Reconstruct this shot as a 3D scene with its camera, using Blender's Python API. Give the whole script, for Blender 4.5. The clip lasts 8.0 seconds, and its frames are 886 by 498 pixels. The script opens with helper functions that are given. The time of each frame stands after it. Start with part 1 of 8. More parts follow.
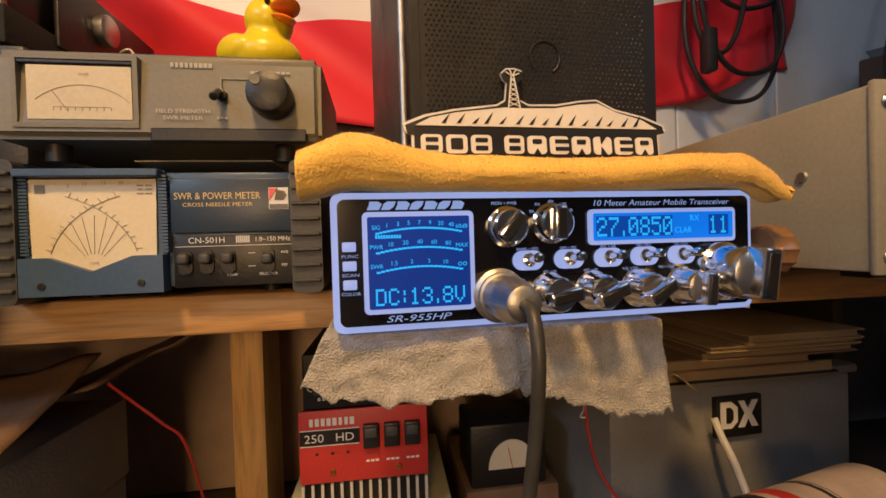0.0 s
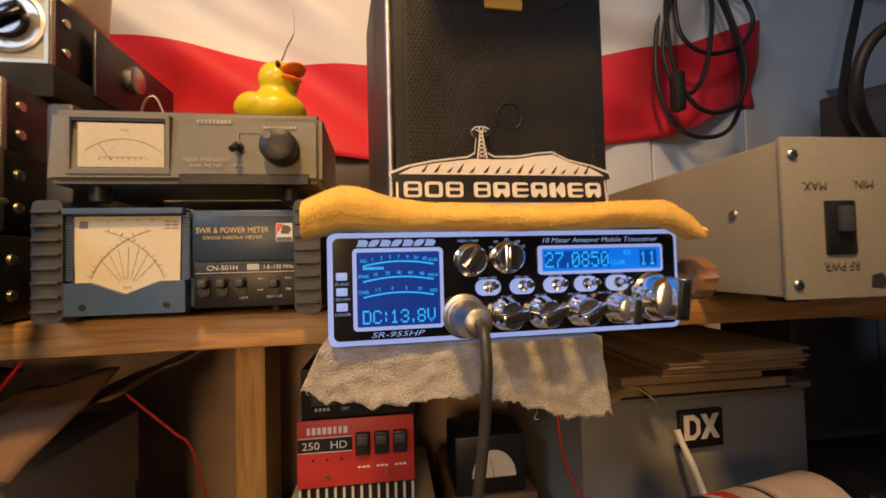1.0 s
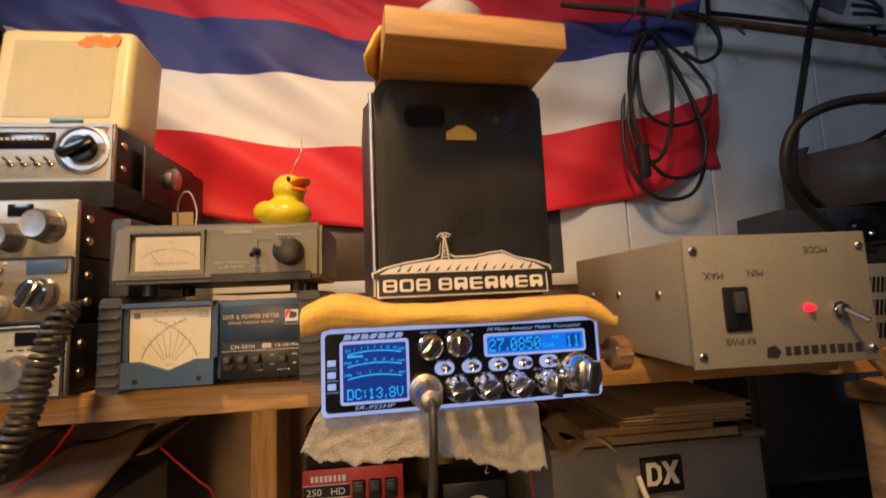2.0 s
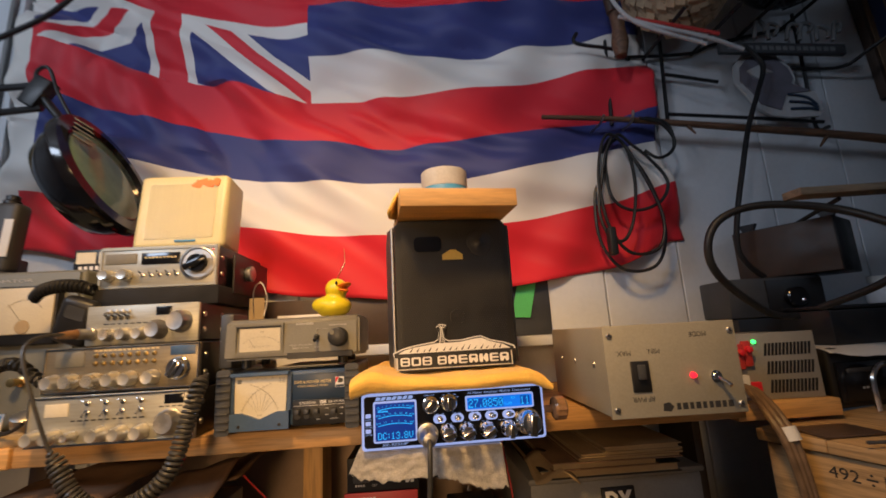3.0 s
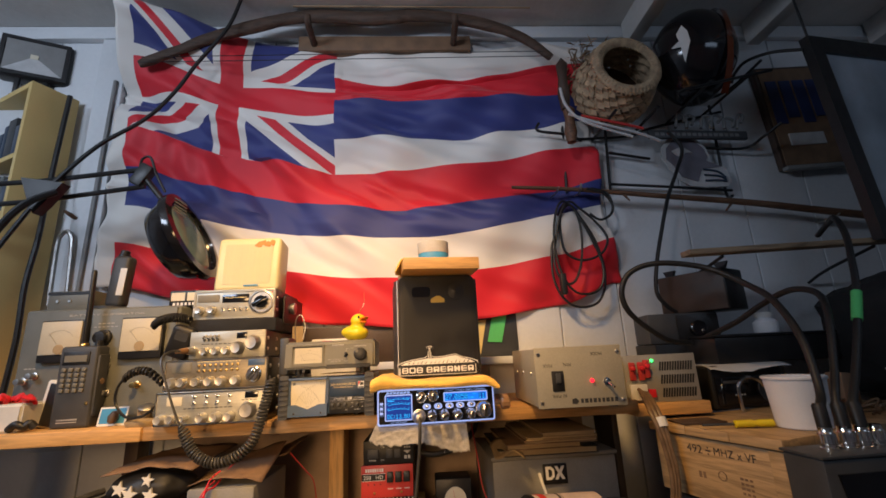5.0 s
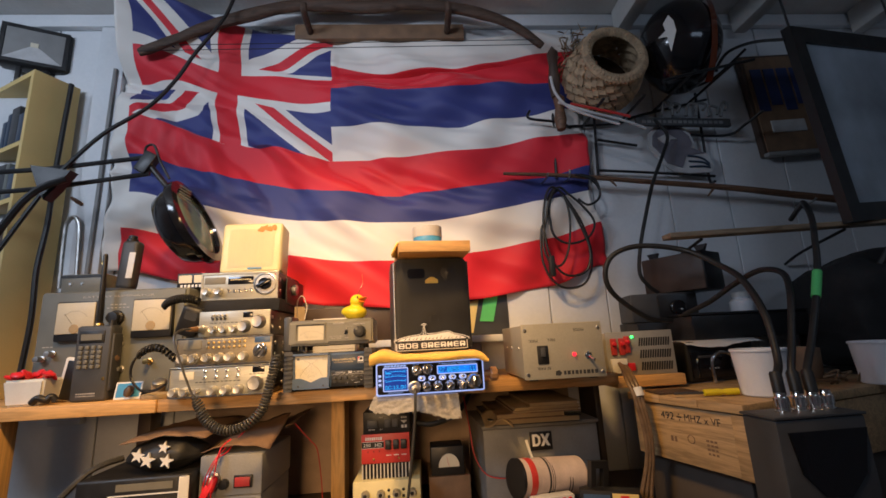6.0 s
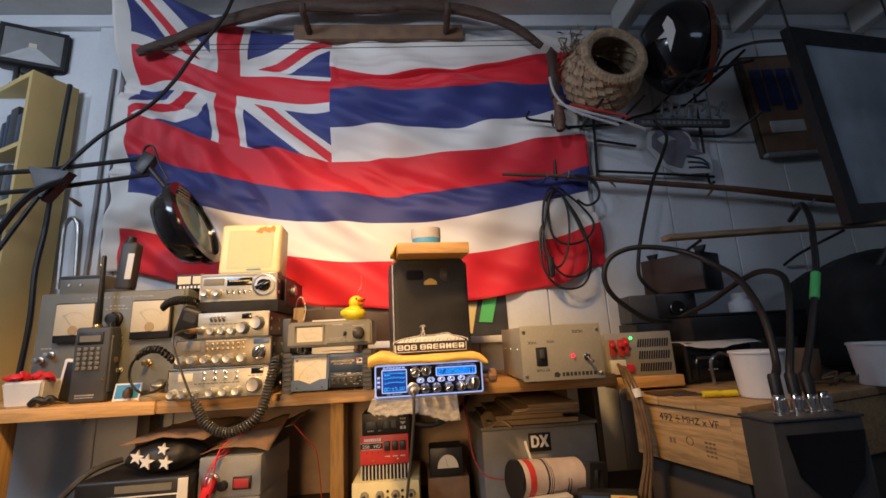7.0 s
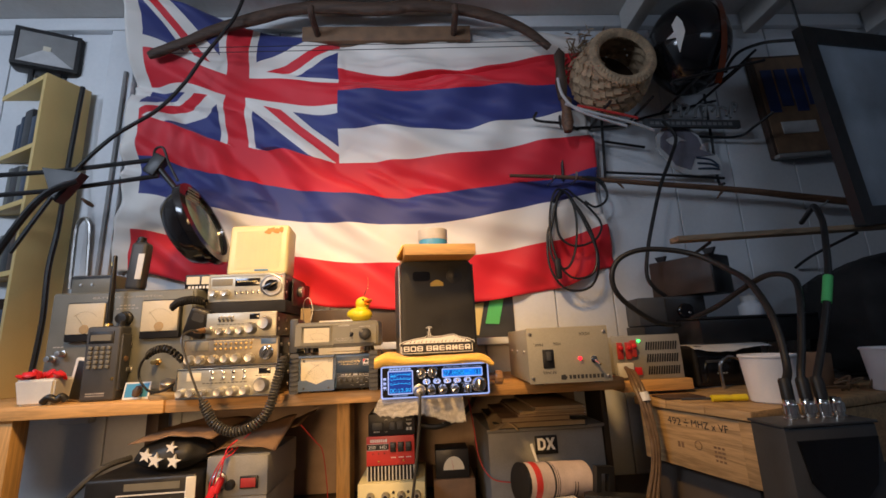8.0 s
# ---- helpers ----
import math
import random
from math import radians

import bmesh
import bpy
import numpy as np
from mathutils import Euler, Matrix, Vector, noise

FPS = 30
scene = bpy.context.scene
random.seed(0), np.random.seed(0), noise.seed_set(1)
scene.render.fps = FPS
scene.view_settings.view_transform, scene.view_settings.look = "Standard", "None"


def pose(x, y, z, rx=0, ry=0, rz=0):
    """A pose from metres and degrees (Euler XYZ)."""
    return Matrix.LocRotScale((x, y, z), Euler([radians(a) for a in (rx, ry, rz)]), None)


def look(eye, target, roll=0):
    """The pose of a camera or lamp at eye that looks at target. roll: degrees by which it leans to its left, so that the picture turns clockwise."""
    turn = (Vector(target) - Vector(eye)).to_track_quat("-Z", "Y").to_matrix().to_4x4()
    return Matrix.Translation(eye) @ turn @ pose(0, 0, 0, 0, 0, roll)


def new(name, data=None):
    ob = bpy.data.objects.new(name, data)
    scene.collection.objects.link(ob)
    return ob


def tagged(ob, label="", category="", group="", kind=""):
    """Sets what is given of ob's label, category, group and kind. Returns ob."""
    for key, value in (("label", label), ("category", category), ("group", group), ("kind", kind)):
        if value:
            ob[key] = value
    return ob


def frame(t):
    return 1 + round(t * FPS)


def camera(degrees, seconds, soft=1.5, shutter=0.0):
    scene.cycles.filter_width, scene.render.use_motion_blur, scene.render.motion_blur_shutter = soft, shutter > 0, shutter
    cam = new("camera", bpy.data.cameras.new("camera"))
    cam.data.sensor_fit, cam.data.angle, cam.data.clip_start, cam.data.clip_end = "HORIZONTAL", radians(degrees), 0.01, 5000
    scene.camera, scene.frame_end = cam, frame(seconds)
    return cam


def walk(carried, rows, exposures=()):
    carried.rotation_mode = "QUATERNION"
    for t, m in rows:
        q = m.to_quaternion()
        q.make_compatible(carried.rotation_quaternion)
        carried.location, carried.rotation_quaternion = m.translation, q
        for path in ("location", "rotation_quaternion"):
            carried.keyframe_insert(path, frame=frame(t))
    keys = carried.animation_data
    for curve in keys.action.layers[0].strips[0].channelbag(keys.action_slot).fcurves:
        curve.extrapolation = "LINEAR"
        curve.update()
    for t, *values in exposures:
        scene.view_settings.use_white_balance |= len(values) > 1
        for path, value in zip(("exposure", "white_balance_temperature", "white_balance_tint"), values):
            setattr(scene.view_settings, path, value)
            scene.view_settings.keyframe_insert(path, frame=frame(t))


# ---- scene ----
cam = camera(92.6, 8.0, soft=1.6, shutter=0.4)
PATH = [
    (0, (-0.001, -0.012, 1.102), (0.285, 1.967, 1.072), -1.7),
    (0.5, (-0.002, -0.022, 1.1), (0.292, 1.957, 1.112), -1.5),
    (1, (0.006, -0.055, 1.107), (0.293, 1.924, 1.171), -1.5),
    (1.5, (0.006, -0.097, 1.114), (0.263, 1.882, 1.248), -1.9),
    (2, (0.03, -0.132, 1.143), (0.255, 1.843, 1.359), -2.5),
    (3.5, (0.049, -0.405, 1.187), (0.135, 1.54, 1.646), -3.0),
    (4, (0.054, -0.465, 1.183), (0.143, 1.468, 1.687), -2.7),
    (4.5, (0.054, -0.532, 1.179), (0.162, 1.396, 1.697), -2.6),
    (6, (0.057, -0.637, 1.157), (0.191, 1.313, 1.583), -3.0),
    (6.5, (0.058, -0.638, 1.162), (0.202, 1.312, 1.582), -3.1),
    (7, (0.059, -0.638, 1.162), (0.194, 1.312, 1.583), -3.0),
    (7.5, (0.059, -0.638, 1.163), (0.182, 1.312, 1.589), -2.9),
    (8, (0.06, -0.638, 1.163), (0.162, 1.314, 1.59), -2.6),
]
walk(cam, [(t, look(eye, target, roll)) for t, eye, target, roll in PATH], exposures=[(0.0, -0.05), (2.0, -0.02), (3.5, 0.12), (6.0, 0.40), (8.0, 0.42)])

# ---- world and lights ----
world = bpy.data.worlds.new("world")
world.use_nodes = True
world.node_tree.nodes["Background"].inputs[0].default_value = (0.35, 0.5, 1.0, 1)
world.node_tree.nodes["Background"].inputs[1].default_value = 0.02
scene.world = world


def lamp(name, kind, place, target, power, colour, **more):
    data = bpy.data.lights.new(name, kind)
    data.energy, data.color = power, colour
    if kind == "SPOT":
        data.spot_size, data.spot_blend, data.shadow_soft_size = radians(more["angle"]), more["blend"], more["size"]
    else:
        data.shape, data.size, data.size_y = "RECTANGLE", more["size"], more["size_y"]
    ob = new(name, data)
    ob.matrix_world = look(place, target)
    return ob


# warm shaded bulb that hangs over the bench; the other lamps are added fill
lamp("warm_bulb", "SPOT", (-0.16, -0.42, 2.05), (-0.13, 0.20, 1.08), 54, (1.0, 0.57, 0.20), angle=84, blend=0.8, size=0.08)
# added cool light from the back left, its source unseen
lamp("cool_fill", "AREA", (-1.25, -0.85, 1.95), (-0.85, 0.45, 1.40), 8.8, (0.68, 0.80, 1.0), size=0.7, size_y=0.25)
# added warm light from the front, brightens what stands under the shelf
lamp("front_fill", "SPOT", (-0.30, -1.30, 1.30), (-0.20, 0.3, 0.98), 41, (1.0, 0.60, 0.28), angle=46, blend=1.0, size=0.2)
# added cool spot on the flag, no fixture known there
lamp("cool_spot", "SPOT", (-0.25, -0.75, 2.10), (0.0, 0.55, 1.70), 14.5, (0.86, 0.88, 1.0), angle=66, blend=1.0, size=0.05)

# added cool light that lifts the right-hand wall, twin of the left one
lamp("cool_fill", "AREA", (1.15, -1.0, 1.90), (0.85, 0.55, 1.45), 0.95, (0.58, 0.74, 1.0), size=0.7, size_y=0.25)

# ---- materials ----
MATS = {}


def mat(name, c, rough=0.5, metal=0.0, var=0.18, scale=25.0, fine=400.0, bump=0.08, emit=0.0, stretch=(1, 1, 1), wear=0.12, coat=0.0, sheen=0.0):
    """A procedural surface: base colour with broad blotches and fine grain, uneven gloss and slight relief."""
    if name in MATS:
        return MATS[name]
    m = bpy.data.materials.new(name)
    m.use_nodes = True
    nt = m.node_tree
    b = nt.nodes["Principled BSDF"]
    co = nt.nodes.new("ShaderNodeTexCoord")
    mp = nt.nodes.new("ShaderNodeMapping")
    mp.inputs["Scale"].default_value = stretch
    nt.links.new(co.outputs["Object"], mp.inputs[0])
    big, small = nt.nodes.new("ShaderNodeTexNoise"), nt.nodes.new("ShaderNodeTexNoise")
    big.inputs["Scale"].default_value, big.inputs["Detail"].default_value = scale, 5
    small.inputs["Scale"].default_value, small.inputs["Detail"].default_value = fine, 2
    nt.links.new(mp.outputs[0], big.inputs[0])
    nt.links.new(mp.outputs[0], small.inputs[0])
    ramp = nt.nodes.new("ShaderNodeValToRGB")
    lo, hi = [max(0, k * (1 - var)) for k in c], [min(1, k * (1 + var)) for k in c]
    ramp.color_ramp.elements[0].position, ramp.color_ramp.elements[0].color = 0.3, (*lo, 1)
    ramp.color_ramp.elements[1].position, ramp.color_ramp.elements[1].color = 0.7, (*hi, 1)
    mix = nt.nodes.new("ShaderNodeMix")
    mix.data_type, mix.blend_type = "RGBA", "OVERLAY"
    mix.inputs[0].default_value = wear
    nt.links.new(big.outputs[0], ramp.inputs[0])
    nt.links.new(ramp.outputs[0], mix.inputs[6])
    nt.links.new(small.outputs[0], mix.inputs[7])
    nt.links.new(mix.outputs[2], b.inputs["Base Color"])
    rr = nt.nodes.new("ShaderNodeMapRange")
    rr.inputs[1].default_value, rr.inputs[2].default_value = 0.25, 0.75
    rr.inputs[3].default_value, rr.inputs[4].default_value = max(0.03, rough * 0.75), min(1, rough * 1.25)
    nt.links.new(big.outputs[0], rr.inputs[0])
    nt.links.new(rr.outputs[0], b.inputs["Roughness"])
    b.inputs["Metallic"].default_value = metal
    b.inputs["Coat Weight"].default_value = coat
    b.inputs["Sheen Weight"].default_value = sheen
    if bump:
        bp = nt.nodes.new("ShaderNodeBump")
        bp.inputs["Strength"].default_value, bp.inputs["Distance"].default_value = bump, 0.002
        nt.links.new(small.outputs[0], bp.inputs["Height"])
        nt.links.new(bp.outputs[0], b.inputs["Normal"])
    if emit:
        nt.links.new(mix.outputs[2], b.inputs["Emission Color"])
        b.inputs["Emission Strength"].default_value = emit
        dim = nt.nodes.new("ShaderNodeMix")
        dim.data_type, dim.blend_type = "RGBA", "MULTIPLY"
        dim.inputs[0].default_value = 1.0
        dim.inputs[7].default_value = (0.2, 0.2, 0.2, 1)
        nt.links.new(mix.outputs[2], dim.inputs[6])
        nt.links.new(dim.outputs[2], b.inputs["Base Color"])
        b.inputs["Specular IOR Level"].default_value = 0.2
    MATS[name] = m
    return m


def wood(name, c, along=0, rough=0.55, dark=0.55):
    """Sawn timber: growth rings drawn out along one axis, with pores."""
    m = bpy.data.materials.new(name)
    m.use_nodes = True
    nt = m.node_tree
    b = nt.nodes["Principled BSDF"]
    co = nt.nodes.new("ShaderNodeTexCoord")
    mp = nt.nodes.new("ShaderNodeMapping")
    st = [9.0, 9.0, 9.0]
    st[along] = 0.6
    mp.inputs["Scale"].default_value = st
    nt.links.new(co.outputs["Object"], mp.inputs[0])
    n1, n2 = nt.nodes.new("ShaderNodeTexNoise"), nt.nodes.new("ShaderNodeTexNoise")
    n1.inputs["Scale"].default_value, n1.inputs["Detail"].default_value, n1.inputs["Distortion"].default_value = 5, 6, 1.2
    n2.inputs["Scale"].default_value, n2.inputs["Detail"].default_value = 60, 3
    nt.links.new(mp.outputs[0], n1.inputs[0])
    nt.links.new(mp.outputs[0], n2.inputs[0])
    wv = nt.nodes.new("ShaderNodeMath")
    wv.operation = "SINE"
    ml = nt.nodes.new("ShaderNodeMath")
    ml.operation = "MULTIPLY"
    ml.inputs[1].default_value = 26
    nt.links.new(n1.outputs[0], ml.inputs[0])
    nt.links.new(ml.outputs[0], wv.inputs[0])
    ad = nt.nodes.new("ShaderNodeMath")
    ad.operation = "MULTIPLY_ADD"
    ad.inputs[1].default_value = 0.22
    nt.links.new(wv.outputs[0], ad.inputs[0])
    nt.links.new(n2.outputs[0], ad.inputs[2])
    ramp = nt.nodes.new("ShaderNodeValToRGB")
    ramp.color_ramp.elements[0].position, ramp.color_ramp.elements[0].color = 0.2, (*[k * dark for k in c], 1)
    ramp.color_ramp.elements[1].position, ramp.color_ramp.elements[1].color = 0.75, (*c, 1)
    nt.links.new(ad.outputs[0], ramp.inputs[0])
    nt.links.new(ramp.outputs[0], b.inputs["Base Color"])
    bp = nt.nodes.new("ShaderNodeBump")
    bp.inputs["Strength"].default_value, bp.inputs["Distance"].default_value = 0.25, 0.001
    nt.links.new(ad.outputs[0], bp.inputs["Height"])
    nt.links.new(bp.outputs[0], b.inputs["Normal"])
    b.inputs["Roughness"].default_value = rough
    return m


def flag_cloth():
    """Woven cloth printed with eight stripes and a crossed canton; u along the fly, v up the hoist."""
    m = bpy.data.materials.new("flag_cloth")
    m.use_nodes = True
    nt = m.node_tree
    b = nt.nodes["Principled BSDF"]

    def op(kind, *args):
        n = nt.nodes.new("ShaderNodeMath")
        n.operation = kind
        for k, a in enumerate(args):
            if isinstance(a, (int, float)):
                n.inputs[k].default_value = a
            else:
                nt.links.new(a, n.inputs[k])
        return n.outputs[0]

    uv = nt.nodes.new("ShaderNodeUVMap")
    sp = nt.nodes.new("ShaderNodeSeparateXYZ")
    nt.links.new(uv.outputs[0], sp.inputs[0])
    u, v = sp.outputs[0], sp.outputs[1]
    # stripes from the bottom: red, white, blue, red, white, blue, red, white
    k = op("FLOOR", op("MULTIPLY", v, 8.0))
    k3 = op("MODULO", k, 3.0)
    s_white, s_blue = op("COMPARE", k3, 1.0, 0.1), op("COMPARE", k3, 2.0, 0.1)
    # canton
    wide = 1.36
    cx = op("MULTIPLY", op("SUBTRACT", op("DIVIDE", u, 0.415), 0.5), wide)
    cy = op("SUBTRACT", op("MULTIPLY", op("SUBTRACT", v, 0.5), 2.0), 0.5)
    inside = op("MULTIPLY", op("LESS_THAN", u, 0.415), op("GREATER_THAN", v, 0.5))
    ax, ay = op("ABSOLUTE", cx), op("ABSOLUTE", cy)
    red_cross = op("MAXIMUM", op("LESS_THAN", ax, 0.075), op("LESS_THAN", ay, 0.10))
    white_cross = op("MAXIMUM", op("LESS_THAN", ax, 0.125), op("LESS_THAN", ay, 0.155))
    scale = 1 / math.sqrt(1 + 1 / wide ** 2)
    d1 = op("MULTIPLY", op("SUBTRACT", cy, op("DIVIDE", cx, wide)), scale)
    d2 = op("MULTIPLY", op("ADD", cy, op("DIVIDE", cx, wide)), scale)
    side = op("SIGN", cx)
    white_diag = op("MAXIMUM", op("LESS_THAN", op("ABSOLUTE", d1), 0.1), op("LESS_THAN", op("ABSOLUTE", d2), 0.1))
    e1, e2 = op("MULTIPLY", d1, side), op("MULTIPLY", d2, side)
    r1 = op("MULTIPLY", op("LESS_THAN", e1, 0.012), op("GREATER_THAN", e1, -0.055))
    r2 = op("MULTIPLY", op("LESS_THAN", e2, 0.055), op("GREATER_THAN", e2, -0.012))
    red_diag = op("MAXIMUM", r1, r2)
    c_red = op("MAXIMUM", red_cross, op("MULTIPLY", red_diag, op("SUBTRACT", 1.0, white_cross)))
    c_white = op("MULTIPLY", op("MAXIMUM", white_cross, white_diag), op("SUBTRACT", 1.0, c_red))
    c_blue = op("SUBTRACT", op("SUBTRACT", 1.0, c_red), c_white)
    hem = op("LESS_THAN", u, -0.001)
    inv = op("SUBTRACT", 1.0, inside)
    white = op("MAXIMUM", op("ADD", op("MULTIPLY", inside, c_white), op("MULTIPLY", inv, s_white)), hem)
    blue = op("MULTIPLY", op("ADD", op("MULTIPLY", inside, c_blue), op("MULTIPLY", inv, s_blue)), op("SUBTRACT", 1.0, hem))

    def mix(f, a, c):
        n = nt.nodes.new("ShaderNodeMix")
        n.data_type = "RGBA"
        nt.links.new(f, n.inputs[0])
        for s, x in ((6, a), (7, c)):
            if isinstance(x, tuple):
                n.inputs[s].default_value = (*x, 1)
            else:
                nt.links.new(x, n.inputs[s])
        return n.outputs[2]

    col = mix(blue, mix(white, (0.68, 0.012, 0.028), (0.78, 0.75, 0.70)), (0.028, 0.040, 0.19))
    co = nt.nodes.new("ShaderNodeTexCoord")
    n1, n2 = nt.nodes.new("ShaderNodeTexNoise"), nt.nodes.new("ShaderNodeTexNoise")
    n1.inputs["Scale"].default_value, n2.inputs["Scale"].default_value = 7, 900
    nt.links.new(co.outputs["Object"], n1.inputs[0])
    nt.links.new(co.outputs["Object"], n2.inputs[0])
    o = nt.nodes.new("ShaderNodeMix")
    o.data_type, o.blend_type = "RGBA", "OVERLAY"
    o.inputs[0].default_value = 0.16
    nt.links.new(col, o.inputs[6])
    nt.links.new(n1.outputs[0], o.inputs[7])
    nt.links.new(o.outputs[2], b.inputs["Base Color"])
    bp = nt.nodes.new("ShaderNodeBump")
    bp.inputs["Strength"].default_value, bp.inputs["Distance"].default_value = 0.15, 0.0006
    nt.links.new(n2.outputs[0], bp.inputs["Height"])
    nt.links.new(bp.outputs[0], b.inputs["Normal"])
    b.inputs["Roughness"].default_value, b.inputs["Sheen Weight"].default_value = 0.62, 0.15
    return m


PINE = wood("pine", (0.70, 0.40, 0.15), 0, dark=0.72)
# PINE darkened, with shade on the shelf front put into the colour
PINE_SHADE = wood("shaded_pine", (0.52, 0.29, 0.11), 0, dark=0.68)
PINE_V = wood("pine_upright", (0.68, 0.40, 0.15), 2, dark=0.72)
CRATE = wood("crate_wood", (0.50, 0.325, 0.16), 1, dark=0.6)
BARK = wood("dark_branch", (0.085, 0.05, 0.032), 0, 0.7)
POLEW = wood("pole_wood", (0.17, 0.085, 0.045), 0, 0.6)
OLDW = wood("old_board", (0.36, 0.25, 0.15), 0, 0.7)
WALL = mat("wall_paint", (0.66, 0.68, 0.70), 0.6, var=0.07, scale=5, fine=90, bump=0.12)
CEIL = mat("ceiling_paint", (0.58, 0.57, 0.55), 0.7, var=0.1, scale=6, fine=70, bump=0.15)
FLOOR = mat("concrete", (0.22, 0.21, 0.2), 0.8, var=0.2, scale=4, fine=120, bump=0.2)
GRILLE = mat("grille_black", (0.022, 0.021, 0.02), 0.45, 0.3, var=0.2, bump=0.1)
OLDDIAL = mat("yellowed_dial", (0.56, 0.50, 0.37), 0.5, var=0.05, bump=0)
DESK = mat("dark_bench_paint", (0.07, 0.055, 0.045), 0.55, var=0.3, scale=8)
BLACK = mat("black_plastic", (0.012, 0.012, 0.013), 0.42, var=0.25, bump=0.12)
GLOSSB = mat("gloss_black", (0.006, 0.006, 0.008), 0.16, var=0.2, bump=0.0, coat=0.3)
RUBBER = mat("black_rubber", (0.012, 0.012, 0.012), 0.5, var=0.3, bump=0.1)
DGREY = mat("dark_grey_plastic", (0.048, 0.05, 0.054), 0.5, var=0.15, bump=0.15)
CHROME = mat("chrome", (0.78, 0.76, 0.73), 0.14, 1.0, var=0.08, bump=0.0)
STEEL = mat("steel", (0.46, 0.45, 0.43), 0.42, 1.0, var=0.15, scale=60, bump=0.05)
FINM = mat("bare_fin", (0.70, 0.68, 0.62), 0.4, 0.3, var=0.08, bump=0.0)
SATIN = mat("satin_knob", (0.74, 0.71, 0.63), 0.3, 0.75, var=0.12, bump=0.0)
BRONZE = mat("bronzed_face", (0.20, 0.17, 0.12), 0.36, 0.45, var=0.15, stretch=(1, 1, 14), bump=0.05)
SILVER = mat("brushed_face", (0.37, 0.36, 0.305), 0.36, 0.35, var=0.12, stretch=(1, 1, 14), bump=0.06)
BRASS = mat("brass", (0.62, 0.42, 0.16), 0.28, 1.0, var=0.15)
WHITEP = mat("white_plastic", (0.72, 0.71, 0.68), 0.4, var=0.06, bump=0.04)
PRINT = mat("white_print", (0.72, 0.72, 0.72), 0.6, var=0.05, bump=0)
PRINTG = mat("gold_print", (0.66, 0.52, 0.26), 0.5, var=0.05, bump=0)
PRINTD = mat("dark_print", (0.03, 0.03, 0.032), 0.6, var=0.05, bump=0)
SCALEP = mat("scale_print", (0.27, 0.24, 0.18), 0.6, var=0.05, bump=0)
FAINTP = mat("faded_print", (0.30, 0.26, 0.19), 0.6, var=0.05, bump=0)
PRINTGR = mat("grey_print", (0.44, 0.43, 0.40), 0.6, var=0.05, bump=0)
YELLOW = mat("duck_yellow", (0.76, 0.60, 0.018), 0.34, var=0.06, scale=40, bump=0.03)
ORANGE = mat("orange", (0.82, 0.20, 0.012), 0.36, var=0.06, bump=0.03)
TOWEL = mat("yellow_towel", (0.95, 0.59, 0.12), 0.95, var=0.06, scale=120, fine=900, bump=0.35, wear=0.25, sheen=0.25)
RAG = mat("grey_rag", (0.43, 0.40, 0.35), 0.95, var=0.2, scale=150, fine=1100, bump=0.9, wear=0.4, sheen=0.3)
CLOTHB = mat("black_nylon", (0.009, 0.009, 0.010), 0.85, var=0.3, bump=0.3)
GREYMETER = mat("meter_grey", (0.165, 0.155, 0.122), 0.5, var=0.1, bump=0.15)
BLUEGREY = mat("meter_blue", (0.052, 0.100, 0.195), 0.36, var=0.08, bump=0.05)
PLAQUE = mat("plaque_grey", (0.16, 0.15, 0.18), 0.5, var=0.15, bump=0.05)
NAVY = mat("meter_navy", (0.022, 0.042, 0.078), 0.4, var=0.1, bump=0.05)
DIAL = mat("dial_paper", (0.66, 0.60, 0.46), 0.5, var=0.03, bump=0)
AMPGREY = mat("amp_grey", (0.33, 0.305, 0.24), 0.46, var=0.07, bump=0.12, scale=12)
PALEGREY = mat("pale_grey_panel", (0.29, 0.28, 0.25), 0.45, var=0.08, bump=0.08)
BOXGREY = mat("hammered_grey", (0.24, 0.24, 0.235), 0.45, var=0.1, bump=0.2)
VTGREY = mat("panel_grey", (0.145, 0.152, 0.138), 0.5, var=0.1, bump=0.15)
BEIGE = mat("beige_plastic", (0.68, 0.60, 0.33), 0.42, var=0.06, bump=0.06)
CABINET = mat("beige_laminate", (0.66, 0.48, 0.19), 0.5, var=0.06, scale=8, bump=0.05)
REDP = mat("red_paint", (0.50, 0.040, 0.036), 0.45, var=0.1, bump=0.08)
REDB = mat("bright_red", (0.7, 0.02, 0.03), 0.4, var=0.15, bump=0.05)
BLUEP = mat("blue_print", (0.05, 0.26, 0.5), 0.5, var=0.2, bump=0)
GREENP = mat("green_card", (0.10, 0.55, 0.16), 0.7, var=0.06, bump=0.05)
BRASSP = mat("yellow_badge", (0.62, 0.37, 0.06), 0.5, var=0.08, bump=0)
YELLOWP = mat("yellow_card", (0.75, 0.58, 0.22), 0.7, var=0.08, bump=0.05)
ROLLP = mat("printed_roll", (0.50, 0.41, 0.38), 0.6, var=0.2, bump=0.1)
BACKB = mat("back_board", (0.38, 0.27, 0.19), 0.7, var=0.3, scale=9, bump=0.15)
DULLOR = mat("dull_orange", (0.14, 0.028, 0.008), 0.2, var=0.2, bump=0.0, coat=0.3)
DULLW = mat("tarnished_silver", (0.17, 0.17, 0.17), 0.5, var=0.3, bump=0.1)
AMBER = mat("amber_knob", (0.24, 0.13, 0.06), 0.2, var=0.25, bump=0.05, coat=0.4)
PAPER = mat("old_paper", (0.34, 0.25, 0.14), 0.85, var=0.15, bump=0.1)
BROWNP = mat("brown_paper", (0.20, 0.12, 0.07), 0.8, var=0.25, bump=0.2)
